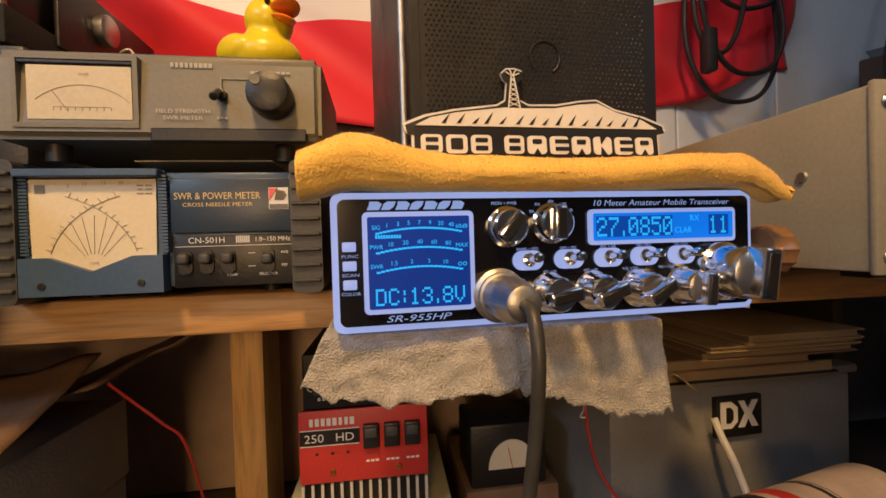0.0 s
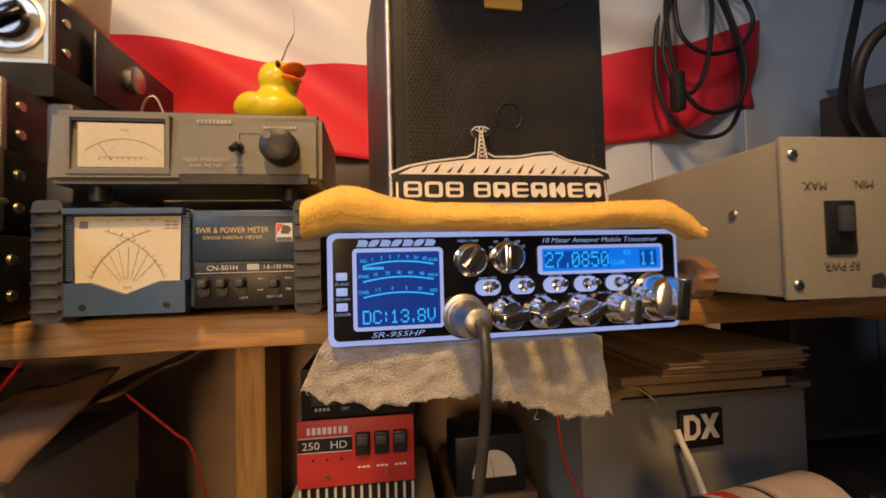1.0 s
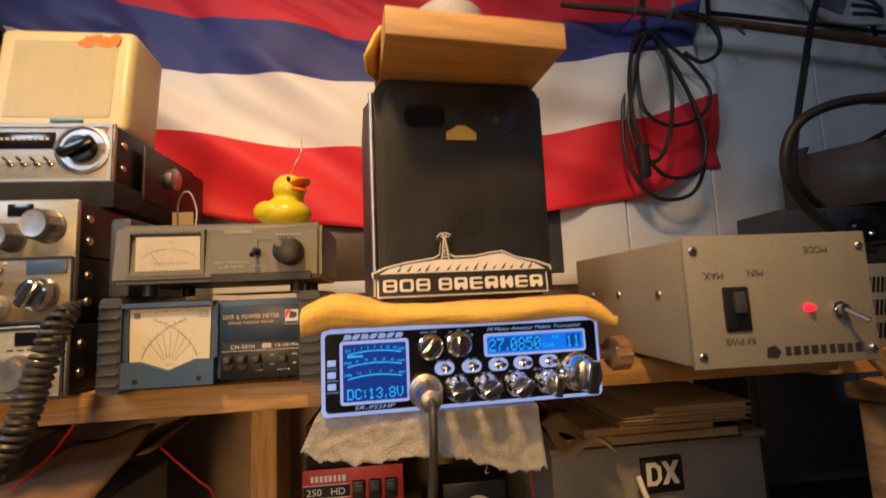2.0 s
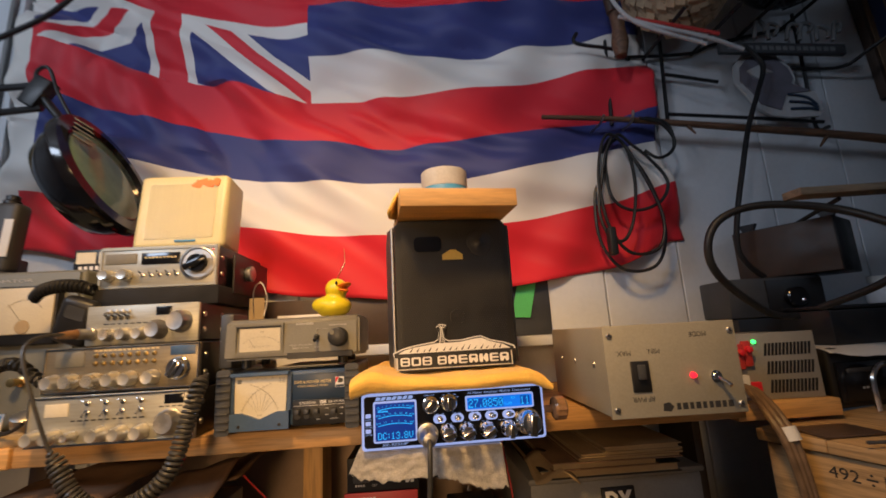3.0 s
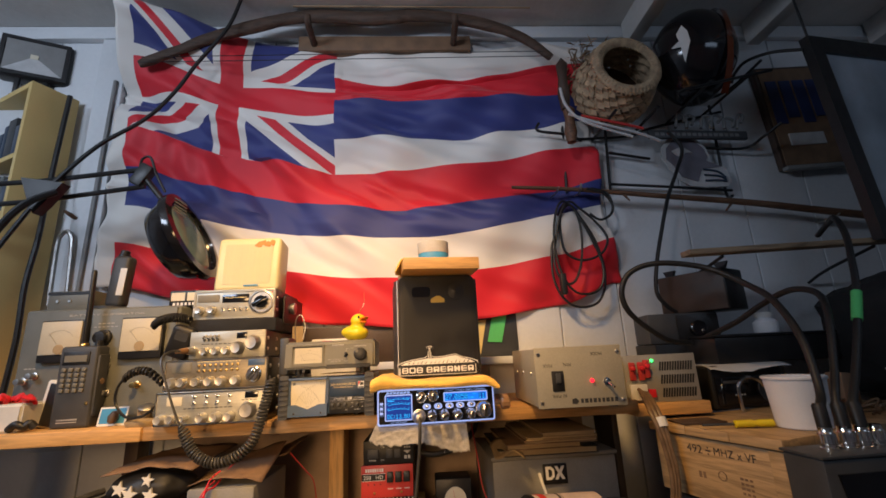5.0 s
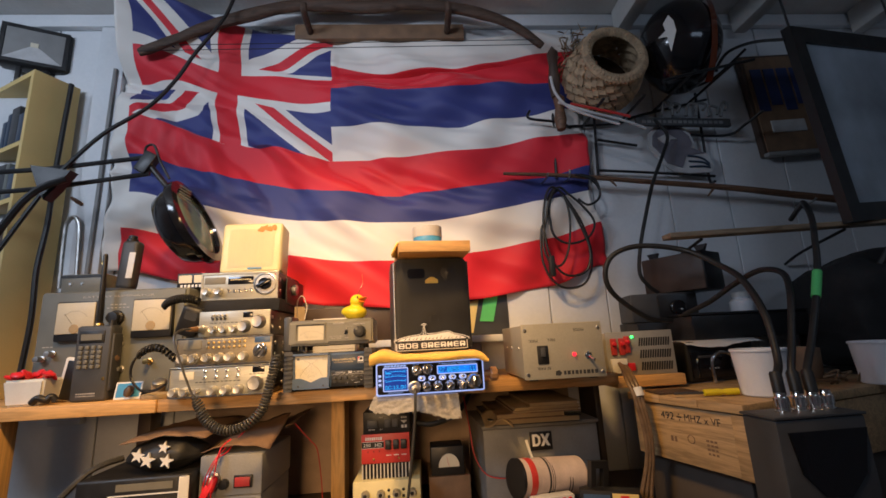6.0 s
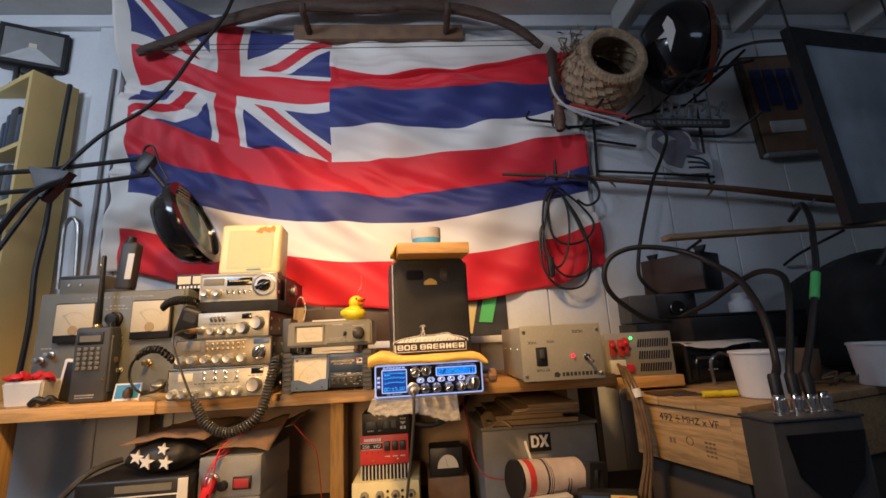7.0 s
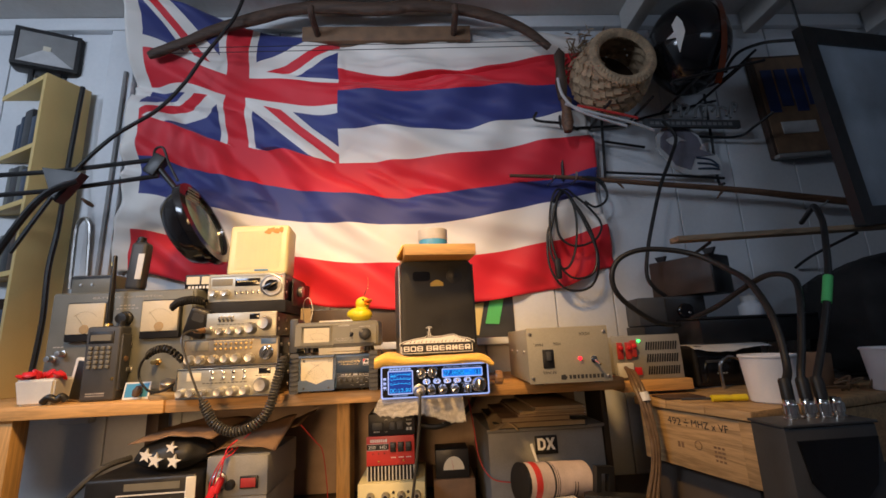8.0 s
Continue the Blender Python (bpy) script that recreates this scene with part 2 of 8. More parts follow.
CUP = mat("foam_cup", (0.78, 0.79, 0.82), 0.6, var=0.03, fine=300, bump=0.2)
DBROWN = mat("brown_vinyl", (0.065, 0.040, 0.028), 0.5, var=0.2, bump=0.2)
WICKER = mat("dry_palm", (0.40, 0.29, 0.18), 0.8, var=0.35, scale=40, fine=300, bump=0.4)
DIRTYW = mat("faded_white", (0.5, 0.5, 0.5), 0.6, var=0.15, bump=0.1)
CABLEB = mat("brown_cable", (0.15, 0.095, 0.055), 0.5, var=0.3, scale=80)
CABLEG = mat("grey_cable", (0.045, 0.043, 0.039), 0.4, var=0.15, scale=80)
LCDBG = mat("lcd_blue", (0.001, 0.028, 0.21), 0.5, var=0.1, bump=0, emit=1.0, wear=0.0)
LCDMID = mat("lcd_mid", (0.002, 0.052, 0.31), 0.5, var=0.1, bump=0, emit=1.0, wear=0.0)
LCDBR = mat("lcd_bright", (0.004, 0.17, 0.78), 0.5, var=0.1, bump=0, emit=1.0, wear=0.0)
LCDTX = mat("lcd_cyan", (0.02, 0.42, 0.95), 0.4, var=0.02, bump=0, emit=1.1, wear=0.0)
BACKLIT = mat("backlit_trim", (0.40, 0.50, 0.95), 0.3, var=0.06, bump=0, emit=0.72, wear=0.0)
BACKTX = mat("backlit_print", (0.36, 0.50, 0.95), 0.3, var=0.06, bump=0, emit=0.6, wear=0.0)
LEDR = mat("red_led", (1.0, 0.015, 0.03), 0.3, var=0, bump=0, emit=2.2)
LEDG = mat("green_led", (0.05, 1.0, 0.15), 0.3, var=0, bump=0, emit=3.0)
CLOTH = flag_cloth()
SMOKED = mat("smoked_pane", (0.30, 0.35, 0.40), 0.4, var=0.4, scale=5, bump=0.0)

# ---- mesh helpers ----


def join(bm, tmp, m=None):
    if m is not None:
        tmp.transform(m)
    me = bpy.data.meshes.new("tmp")
    tmp.to_mesh(me)
    tmp.free()
    bm.from_mesh(me)
    bpy.data.meshes.remove(me)


def box(bm, x0, x1, y0, y1, z0, z1, bev=0.0, seg=2, m=None):
    t = bmesh.new()
    bmesh.ops.create_cube(t, size=1)
    for v in t.verts:
        v.co = Vector(((x0 + x1) / 2 + v.co.x * (x1 - x0), (y0 + y1) / 2 + v.co.y * (y1 - y0), (z0 + z1) / 2 + v.co.z * (z1 - z0)))
    if bev:
        bmesh.ops.bevel(t, geom=t.edges[:], offset=bev, segments=seg, profile=0.5, affect="EDGES")
    join(bm, t, m)
    return bm


def lathe(bm, p, axis, prof, seg=24, m=None):
    """Turned shape: prof is (radius, distance along axis) from p, with a third number for how deep it is fluted there."""
    t = bmesh.new()
    rings = []
    for r, h, *f in prof:
        f = f[0] if f else 0.0
        if r < 1e-6:
            rings.append([t.verts.new((0, 0, h))])
        else:
            rings.append([t.verts.new((r * (1 + f * (k % 3 == 0)) * math.cos(2 * math.pi * k / seg), r * (1 + f * (k % 3 == 0)) * math.sin(2 * math.pi * k / seg), h)) for k in range(seg)])
    for a, b in zip(rings, rings[1:]):
        for k in range(seg):
            n = (k + 1) % seg
            if len(a) == 1 and len(b) == 1:
                continue
            if len(a) == 1:
                t.faces.new((a[0], b[k], b[n]))
            elif len(b) == 1:
                t.faces.new((a[k], b[0], a[n]))
            else:
                t.faces.new((a[k], b[k], b[n], a[n]))
    for ring in (rings[0], rings[-1]):
        if len(ring) > 2:
            t.faces.new(ring)
    bmesh.ops.recalc_face_normals(t, faces=t.faces[:])
    q = Vector(axis).to_track_quat("Z", "Y").to_matrix().to_4x4()
    t.transform(Matrix.Translation(p) @ q)
    join(bm, t, m)
    return bm


def spline(pts, n=8, closed=False):
    p = [Vector(q) for q in pts]
    out = []
    count = len(p) if closed else len(p) - 1
    for i in range(count):
        if closed:
            a, b, c, d = p[i - 1], p[i], p[(i + 1) % len(p)], p[(i + 2) % len(p)]
        else:
            a, b, c, d = p[max(i - 1, 0)], p[i], p[i + 1], p[min(i + 2, len(p) - 1)]
        for k in range(n):
            s = k / n
            out.append(0.5 * (2 * b + (c - a) * s + (2 * a - 5 * b + 4 * c - d) * s * s + (3 * b - a - 3 * c + d) * s ** 3))
    if not closed:
        out.append(p[-1])
    return out


def tube(bm, pts, r, seg=8, n=8, closed=False, raw=False):
    """Round bar along a smooth line; r is a radius or a pair, from start to end."""
    path = [Vector(p) for p in pts] if raw else spline(pts, n, closed)
    r0, r1 = r if isinstance(r, tuple) else (r, r)
    up, rings = None, []
    total = len(path)
    for i, p in enumerate(path):
        nxt = path[(i + 1) % total] if closed else path[min(i + 1, total - 1)]
        prv = path[i - 1] if (closed or i) else path[0]
        d = (nxt - prv).normalized() if (nxt - prv).length > 1e-9 else Vector((0, 0, 1))
        if up is None:
            up = d.orthogonal().normalized()
        up = (up - d * up.dot(d)).normalized()
        side = d.cross(up)
        rad = r0 + (r1 - r0) * i / max(1, total - 1)
        rings.append([bm.verts.new(p + (up * math.cos(2 * math.pi * k / seg) + side * math.sin(2 * math.pi * k / seg)) * rad) for k in range(seg)])
    pairs = list(zip(rings, rings[1:])) + ([(rings[-1], rings[0])] if closed else [])
    for a, b in pairs:
        for k in range(seg):
            bm.faces.new((a[k], a[(k + 1) % seg], b[(k + 1) % seg], b[k]))
    if not closed:
        bm.faces.new(list(reversed(rings[0])))
        bm.faces.new(rings[-1])
    return bm


def poly(bm, pts, y0, y1, m=None):
    """Flat plate cut to an outline in x and z, from y0 at the front to y1 at the back."""
    t = bmesh.new()
    a = [t.verts.new((x, y0, z)) for x, z in pts]
    b = [t.verts.new((x, y1, z)) for x, z in pts]
    t.faces.new(a)
    t.faces.new(list(reversed(b)))
    for k in range(len(pts)):
        n = (k + 1) % len(pts)
        t.faces.new((a[n], a[k], b[k], b[n]))
    bmesh.ops.recalc_face_normals(t, faces=t.faces[:])
    join(bm, t, m)
    return bm


def ring_plate(bm, x0, x1, z0, z1, w, y0, y1):
    """Rectangular rim of width w."""
    box(bm, x0, x1, y0, y1, z0, z0 + w)
    box(bm, x0, x1, y0, y1, z1 - w, z1)
    box(bm, x0, x0 + w, y0, y1, z0 + w, z1 - w)
    box(bm, x1 - w, x1, y0, y1, z0 + w, z1 - w)
    return bm


def rounded(x0, x1, z0, z1, r, n=6):
    pts = []
    for cx, cz, a0 in ((x1 - r, z1 - r, 0), (x0 + r, z1 - r, 90), (x0 + r, z0 + r, 180), (x1 - r, z0 + r, 270)):
        for k in range(n + 1):
            a = radians(a0 + 90 * k / n)
            pts.append((cx + r * math.cos(a), cz + r * math.sin(a)))
    return pts


def disc(x, z, rx, rz, n=24, a0=0.0, a1=360.0):
    return [(x + rx * math.cos(radians(a0 + (a1 - a0) * k / n)), z + rz * math.sin(radians(a0 + (a1 - a0) * k / n))) for k in range(n + (a1 - a0 < 359))]


def write(bm, body, x, y, z, high, wide=None, shear=0.0, turn=0.0, bold=0.0):
    """Lettering that faces the front, centred on x, its middle at z."""
    cu = bpy.data.curves.new("writing", "FONT")
    cu.body, cu.size, cu.resolution_u, cu.extrude, cu.shear, cu.offset = body, 1.0, 3, 0.0, shear, bold
    ob = bpy.data.objects.new("writing", cu)
    me = bpy.data.meshes.new_from_object(ob)
    bpy.data.objects.remove(ob)
    bpy.data.curves.remove(cu)
    t = bmesh.new()
    t.from_mesh(me)
    bpy.data.meshes.remove(me)
    xs, ys = [v.co.x for v in t.verts], [v.co.y for v in t.verts]
    if not xs:
        return bm
    sy = high / max(1e-6, max(ys) - min(ys))
    sx = wide / (max(xs) - min(xs)) if wide else sy
    mx, my = (max(xs) + min(xs)) / 2, (max(ys) + min(ys)) / 2
    for v in t.verts:
        v.co = Vector(((v.co.x - mx) * sx, (v.co.y - my) * sy, 0))
    join(bm, t, pose(x, y, z, 90, turn, 0))
    return bm


def bars(bm, x, z, wide, high, count, y, seed=1):
    """Unreadable print: a row of plain bars."""
    rnd = random.Random(seed)
    step = wide / count
    for k in range(count):
        w = step * rnd.uniform(0.55, 0.82)
        cx = x - wide / 2 + step * (k + 0.5)
        box(bm, cx - w / 2, cx + w / 2, y - 0.0002, y, z - high / 2, z + high / 2)
    return bm


DOTS = {
    "0": "01110 10001 10011 10101 11001 10001 01110", "1": "00100 01100 00100 00100 00100 00100 01110",
    "2": "01110 10001 00001 00110 01000 10000 11111", "3": "01110 10001 00001 00110 00001 10001 01110",
    "5": "11111 10000 11110 00001 00001 10001 01110", "7": "11111 00001 00010 00100 01000 01000 01000",
    "8": "01110 10001 10001 01110 10001 10001 01110", "D": "11110 10001 10001 10001 10001 10001 11110",
    "C": "01110 10001 10000 10000 10000 10001 01110", "V": "10001 10001 10001 10001 10001 01010 00100",
    ".": "000 000 000 000 000 010 010", ":": "000 010 010 000 010 010 000",
}


def dot_matrix(bm, body, x, y, z, high, wide):
    """Digits made of small square dots, centred on x, their middle at z."""
    cols = sum(len(DOTS[c].split()[0]) + 1 for c in body) - 1
    dx, dz = wide / cols, high / 7
    left = x - wide / 2
    for c in body:
        rows = DOTS[c].split()
        for j, row in enumerate(rows):
            for i, bit in enumerate(row):
                if bit == "1":
                    cx, cz = left + (i + 0.5) * dx, z + high / 2 - (j + 0.5) * dz
                    v = [bm.verts.new((cx + p * dx * 0.46, y, cz + q * dz * 0.46)) for p, q in ((-1, -1), (1, -1), (1, 1), (-1, 1))]
                    bm.faces.new(v)
        left += (len(rows[0]) + 1) * dx
    return bm


def blocks(bm, x, z, wide, high, count, y, thick=0.0006, lean=0.0, gap=0.14):
    """A wordmark drawn as plain slanted blocks with a notch each."""
    step = wide / count
    for k in range(count):
        a, b = x - wide / 2 + step * (k + gap / 2), x - wide / 2 + step * (k + 1 - gap / 2)
        s = (b - a) * 0.3
        h = high / 2
        poly(bm, [(a - lean, z - h), (b - s - lean, z - h), (b - lean, z - h * 0.4), (b, z + h * 0.1), (b + lean, z + h), (a + s + lean, z + h), (a + lean, z + h * 0.5)] if k % 2 else
             [(a - lean, z - h), (b - lean, z - h), (b + lean, z + h * 0.4), (b - s + lean, z + h), (a + lean, z + h), (a + s * 0.2, z)], y - thick, y)
    return bm


def mesh_of(name, bm, material, angle=38):
    me = bpy.data.meshes.new(name)
    bm.to_mesh(me)
    bm.free()
    for p in me.polygons:
        p.use_smooth = True
    me.set_sharp_from_angle(angle=radians(angle))
    me.materials.append(material)
    return me


def part(name, bm, material, parent, label="", m=None):
    ob = new(name, mesh_of(name, bm, material))
    ob.parent = parent
    if m is not None:
        ob.matrix_basis = m
    if label:
        tagged(ob, label)
    return ob


def piece(name, mesh, parent, m):
    ob = new(name, mesh)
    ob.parent = parent
    ob.matrix_basis = m
    return ob


def thing(name, label, category, m, group=""):
    ob = new(name)
    ob.empty_display_size = 0.02
    ob.matrix_basis = m
    return tagged(ob, label, category, group)


def single(name, bm, material, label, category, m=None, group="", kind=""):
    ob = new(name, mesh_of(name, bm, material))
    if m is not None:
        ob.matrix_basis = m
    return tagged(ob, label, category, group, kind)


def B():
    return bmesh.new()

# ---- structure ----
WALL_Y, SHELF_Z, CEIL_Z = 0.565, 1.075, 2.2


def structure():
    single("wall_north", box(B(), -2.2, 2.6, WALL_Y + 0.012, WALL_Y + 0.12, 0, CEIL_Z), WALL, "white painted board wall behind the bench", "wall", kind="structure")
    north = bpy.data.objects["wall_north"]
    # upright boards, each with a shallow groove between
    x, n = -2.2, 0
    widths = (0.21, 0.17, 0.24, 0.19)
    while x < 2.58:
        w = min(widths[n % 4], 2.6 - x)
        ob = part("board", box(B(), x + 0.0015, x + w - 0.0015, WALL_Y, WALL_Y + 0.0115, 0.02, CEIL_Z - 0.002, 0.0015, 1), WALL, north)
        x += w
        n += 1
    single("wall_south", box(B(), -2.2, 2.6, -2.1, -2.0, 0, CEIL_Z), WALL, "plain painted wall of the workshop", "wall", kind="structure")
    single("wall_west", box(B(), -2.3, -2.2, -2.1, 0.68, 0, CEIL_Z), WALL, "plain painted wall of the workshop", "wall", kind="structure")
    single("wall_east", box(B(), 2.6, 2.7, -2.1, 0.68, 0, CEIL_Z), WALL, "plain painted wall of the workshop", "wall", kind="structure")
    single("floor", box(B(), -2.3, 2.7, -2.1, 0.68, -0.1, 0), FLOOR, "grey concrete workshop floor", "floor", kind="structure")
    single("ceiling", box(B(), -2.3, 2.7, -2.1, 0.68, CEIL_Z, CEIL_Z + 0.1), CEIL, "off-white painted board ceiling", "ceiling", kind="structure")
    for x in (-1.55, 0.76, 1.17, 1.6):
        single("ceiling_beam", box(B(), x - 0.022, x + 0.022, -1.99, WALL_Y - 0.03, CEIL_Z - 0.085, CEIL_Z - 0.001, 0.003), CEIL, "off-white painted ceiling joist", "beam", kind="structure", group="joists")
    single("trim", box(B(), -2.2, 2.6, WALL_Y - 0.022, WALL_Y - 0.001, CEIL_Z - 0.045, CEIL_Z - 0.002, 0.002), WALL, "narrow painted strip along the top of the wall", "trim", kind="structure")
    # window post and pale corner post beside the flag
    single("wall_post", box(B(), -0.872, -0.795, 0.54, WALL_Y - 0.001, 1.0, 2.15, 0.003), WALL, "white painted upright post on the wall", "post", kind="structure")
    single("ledge", box(B(), -0.34, 0.46, 0.475, WALL_Y - 0.001, 1.15, 1.168, 0.003), WALL, "narrow white window ledge behind the radios", "ledge", kind="structure")


structure()


def shelf():
    t = thing("shelf", "orange pine board shelf on uprights over the bench", "shelf", pose(0, 0, 0))
    part("board", box(B(), -1.02, -0.4515, 0.254, 0.56, SHELF_Z - 0.024, SHELF_Z, 0.002), PINE, t, "plain orange pine board")
    # darker wood colour stands in for the shadow of the radios
    part("board", box(B(), -0.4505, 0.47, 0.258, 0.56, SHELF_Z - 0.024, SHELF_Z, 0.002), PINE_SHADE, t, "pine board coloured darker where radios shade it")
    part("upright", box(B(), -0.153, -0.122, 0.432, 0.50, 0.801, SHELF_Z - 0.0245, 0.0015), PINE_V, t)
    part("upright", box(B(), -0.80, -0.735, 0.262, 0.30, 0.801, SHELF_Z - 0.0245, 0.0015), PINE_V, t)
    part("upright", box(B(), 0.455, 0.468, 0.36, 0.46, 0.801, SHELF_Z - 0.0245, 0.0015), DESK, t)
    d = thing("workbench", "dark painted wooden workbench", "bench", pose(0, 0, 0))
    part("top", box(B(), -1.3, 1.7, 0.10, 0.56, 0.76, 0.80, 0.004), DESK, d)
    part("top", box(B(), 0.44, 1.7, -0.16, 0.0995, 0.76, 0.80, 0.004), DESK, d)
    for x, y in ((-1.25, 0.12), (-1.25, 0.5), (1.63, -0.13), (1.63, 0.5), (0.47, -0.13), (0.40, 0.5)):
        part("leg", box(B(), x, x + 0.05, y, y + 0.05, 0.001, 0.76, 0.003), DESK, d)


shelf()


# ---- flag ----
FLAG_X = (-0.745, -0.45, -0.178, 0.01, 0.21, 0.45, 0.60)
FLAG_Z = (
    (1.39, 1.32, 1.268, 1.253, 1.266, 1.296, 1.352),
    (1.508, 1.437, 1.396, 1.385, 1.400, 1.432, 1.474),
    (1.618, 1.540, 1.508, 1.498, 1.505, 1.546, 1.583),
    (1.726, 1.645, 1.597, 1.583, 1.595, 1.628, 1.653),
    (1.842, 1.755, 1.700, 1.700, 1.714, 1.748, 1.766),
    (1.93, 1.85, 1.799, 1.800, 1.803, 1.837, 1.858),
    (2.0, 1.937, 1.926, 1.922, 1.925, 1.938, 1.945),
    (2.118, 2.035, 1.998, 1.984, 2.005, 2.043, 2.048),
    (2.190, 2.130, 2.115, 2.098, 2.105, 2.120, 2.110),
)


def flag():
    nu, nv = 190, 120
    bm = B()
    uvl = bm.loops.layers.uv.new("UVMap")
    rows, coords = [], {}
    cols = np.array(FLAG_X)
    table = np.array(FLAG_Z)
    for j in range(nv + 1):
        v = j / nv
        k = min(7, int(v * 8))
        f = v * 8 - k
        line = table[k] * (1 - f) + table[k + 1] * f
        row = []
        for i in range(nu + 1):
            u = -0.03 + 1.03 * i / nu
            x = -0.745 + 1.367 * u if u > 0 else -0.745 + 1.5 * u
            # the fly edge hangs straight and its lower corner is drawn outwards
            fly = 0.592 + 0.034 * max(0.0, 1 - v * 6.0)
            if u > 0.415:
                x = -0.178 + (fly + 0.178) * (u - 0.415) / 0.585
            c = min(max(x, cols[0]), cols[-1])
            q = min(len(cols) - 2, int(np.searchsorted(cols, c, side="right") - 1))
            s = (c - cols[q]) / (cols[q + 1] - cols[q])
            s = s * s * (3 - 2 * s) * 0.5 + s * 0.5
            z = line[q] * (1 - s) + line[q + 1] * s
            if v > 0.5 and 0 < u < 0.415:
                x -= 0.018 * math.sin(math.pi * u / 0.415)
            # folds run down from the pinned corners and sag in the middle
            a = noise.noise((u * 3.0 + v * 5.0, v * 2.2 - u * 1.2, 0.3))
            b = noise.noise((u * 9.0 + v * 11.0, v * 3.0, 4.1))
            d = noise.noise((u * 14.0 + v * 20.0, v * 2.0 - u, 7.7))
            y = 0.540 - 0.024 * a - 0.022 * b - 0.010 * d - 0.010 * math.sin(9.0 * (v + 0.55 * u) + 2.0 * a)
            # creases fan out from the lower right and upper left pins
            right = max(0.0, u - 0.55) / 0.45
            y -= 0.012 * right * math.sin(36 * (x - 0.62 * z)) * max(0.3, 1 - 1.6 * v)
            y -= 0.011 * max(0.0, 0.5 - u) * 2 * math.sin(24 * (x * 0.8 + z * 0.9)) * (0.3 < v < 0.62)
            if v > 0.52 and u < 0.43:
                y -= 0.012 * math.sin(26 * u + 18 * v) * (v - 0.5)
                z += 0.011 * math.sin(24 * u + 3 * math.sin(8 * v)) * min(1, (v - 0.52) * 6) * max(0, 1 - u / 0.4)
            if v > 0.84:
                y -= 0.018 * math.sin((v - 0.84) / 0.16 * math.pi)
            y = min(max(y, 0.497), 0.560)
            # the upper hoist corner is drawn forward to the joist
            w = max(0.0, 1 - u / 0.36) * min(1.0, max(0.0, (v - 0.72) / 0.28))
            w = w * w * (3 - 2 * w)
            y -= 0.105 * w
            x += 0.035 * w
            # loose folds of the canton and the sagging belly
            soft = math.sin(math.pi * min(1, max(0, v)))
            y -= soft * (0.008 * math.sin(21 * u + 15 * v + 3.0 * a) + 0.006 * math.sin(34 * u - 20 * v + 2.0 * b))
            # long drag folds spread from the corner of the canton
            turn = math.atan2(0.80 - v, u - 0.16)
            far = math.hypot(0.80 - v, u - 0.16)
            y -= 0.021 * math.sin(13.0 * turn + 1.5 * a) ** 3 * min(1, max(0, (far - 0.18) / 0.25)) * max(0.0, 1 - max(0, far - 0.55) / 0.35) * (1 if v < 0.86 else 0.3)
            vert = bm.verts.new((x, min(y, 0.562), z))
            coords[vert] = (u, v)
            row.append(vert)
        rows.append(row)
    for j in range(nv):
        for i in range(nu):
            fc = bm.faces.new((rows[j][i], rows[j][i + 1], rows[j + 1][i + 1], rows[j + 1][i]))
            for lp in fc.loops:
                lp[uvl].uv = coords[lp.vert]
    ob = single("flag", bm, CLOTH, "striped red white and blue cloth flag hung on wall", "flag")
    md = ob.modifiers.new("cloth", "SOLIDIFY")
    md.thickness = 0.0012


flag()


# ---- the blue-lit mobile transceiver ----
def pointer_knob(parent, x, z, r, deep, turn, name="knob"):
    """Chromed knob with a raised bar across its front."""
    b = B()
    lathe(b, (x, -0.0005, z), (0, -1, 0), [(r * 1.08, 0), (r * 1.08, deep * 0.16), (r * 0.95, deep * 0.22), (r * 0.92, deep * 0.62), (r * 0.8, deep * 0.7), (0, deep * 0.7)], 28)
    box(b, -r * 0.34, r * 0.34, -deep, -deep * 0.5, -r * 0.86, r * 0.86, r * 0.12, 2, Matrix.Translation((x, 0, z)) @ pose(0, 0, 0, 0, turn, 0))
    k = part(name, b, CHROME, parent)
    c = B()
    box(c, -r * 0.20, r * 0.20, -deep - 0.0004, -deep + 0.0002, -r * 0.7, r * 0.7, 0.0002, 1, Matrix.Translation((x, 0, z)) @ pose(0, 0, 0, 0, turn, 0))
    part("pointer", c, BLACK, k, "dark pointer face")
    return k


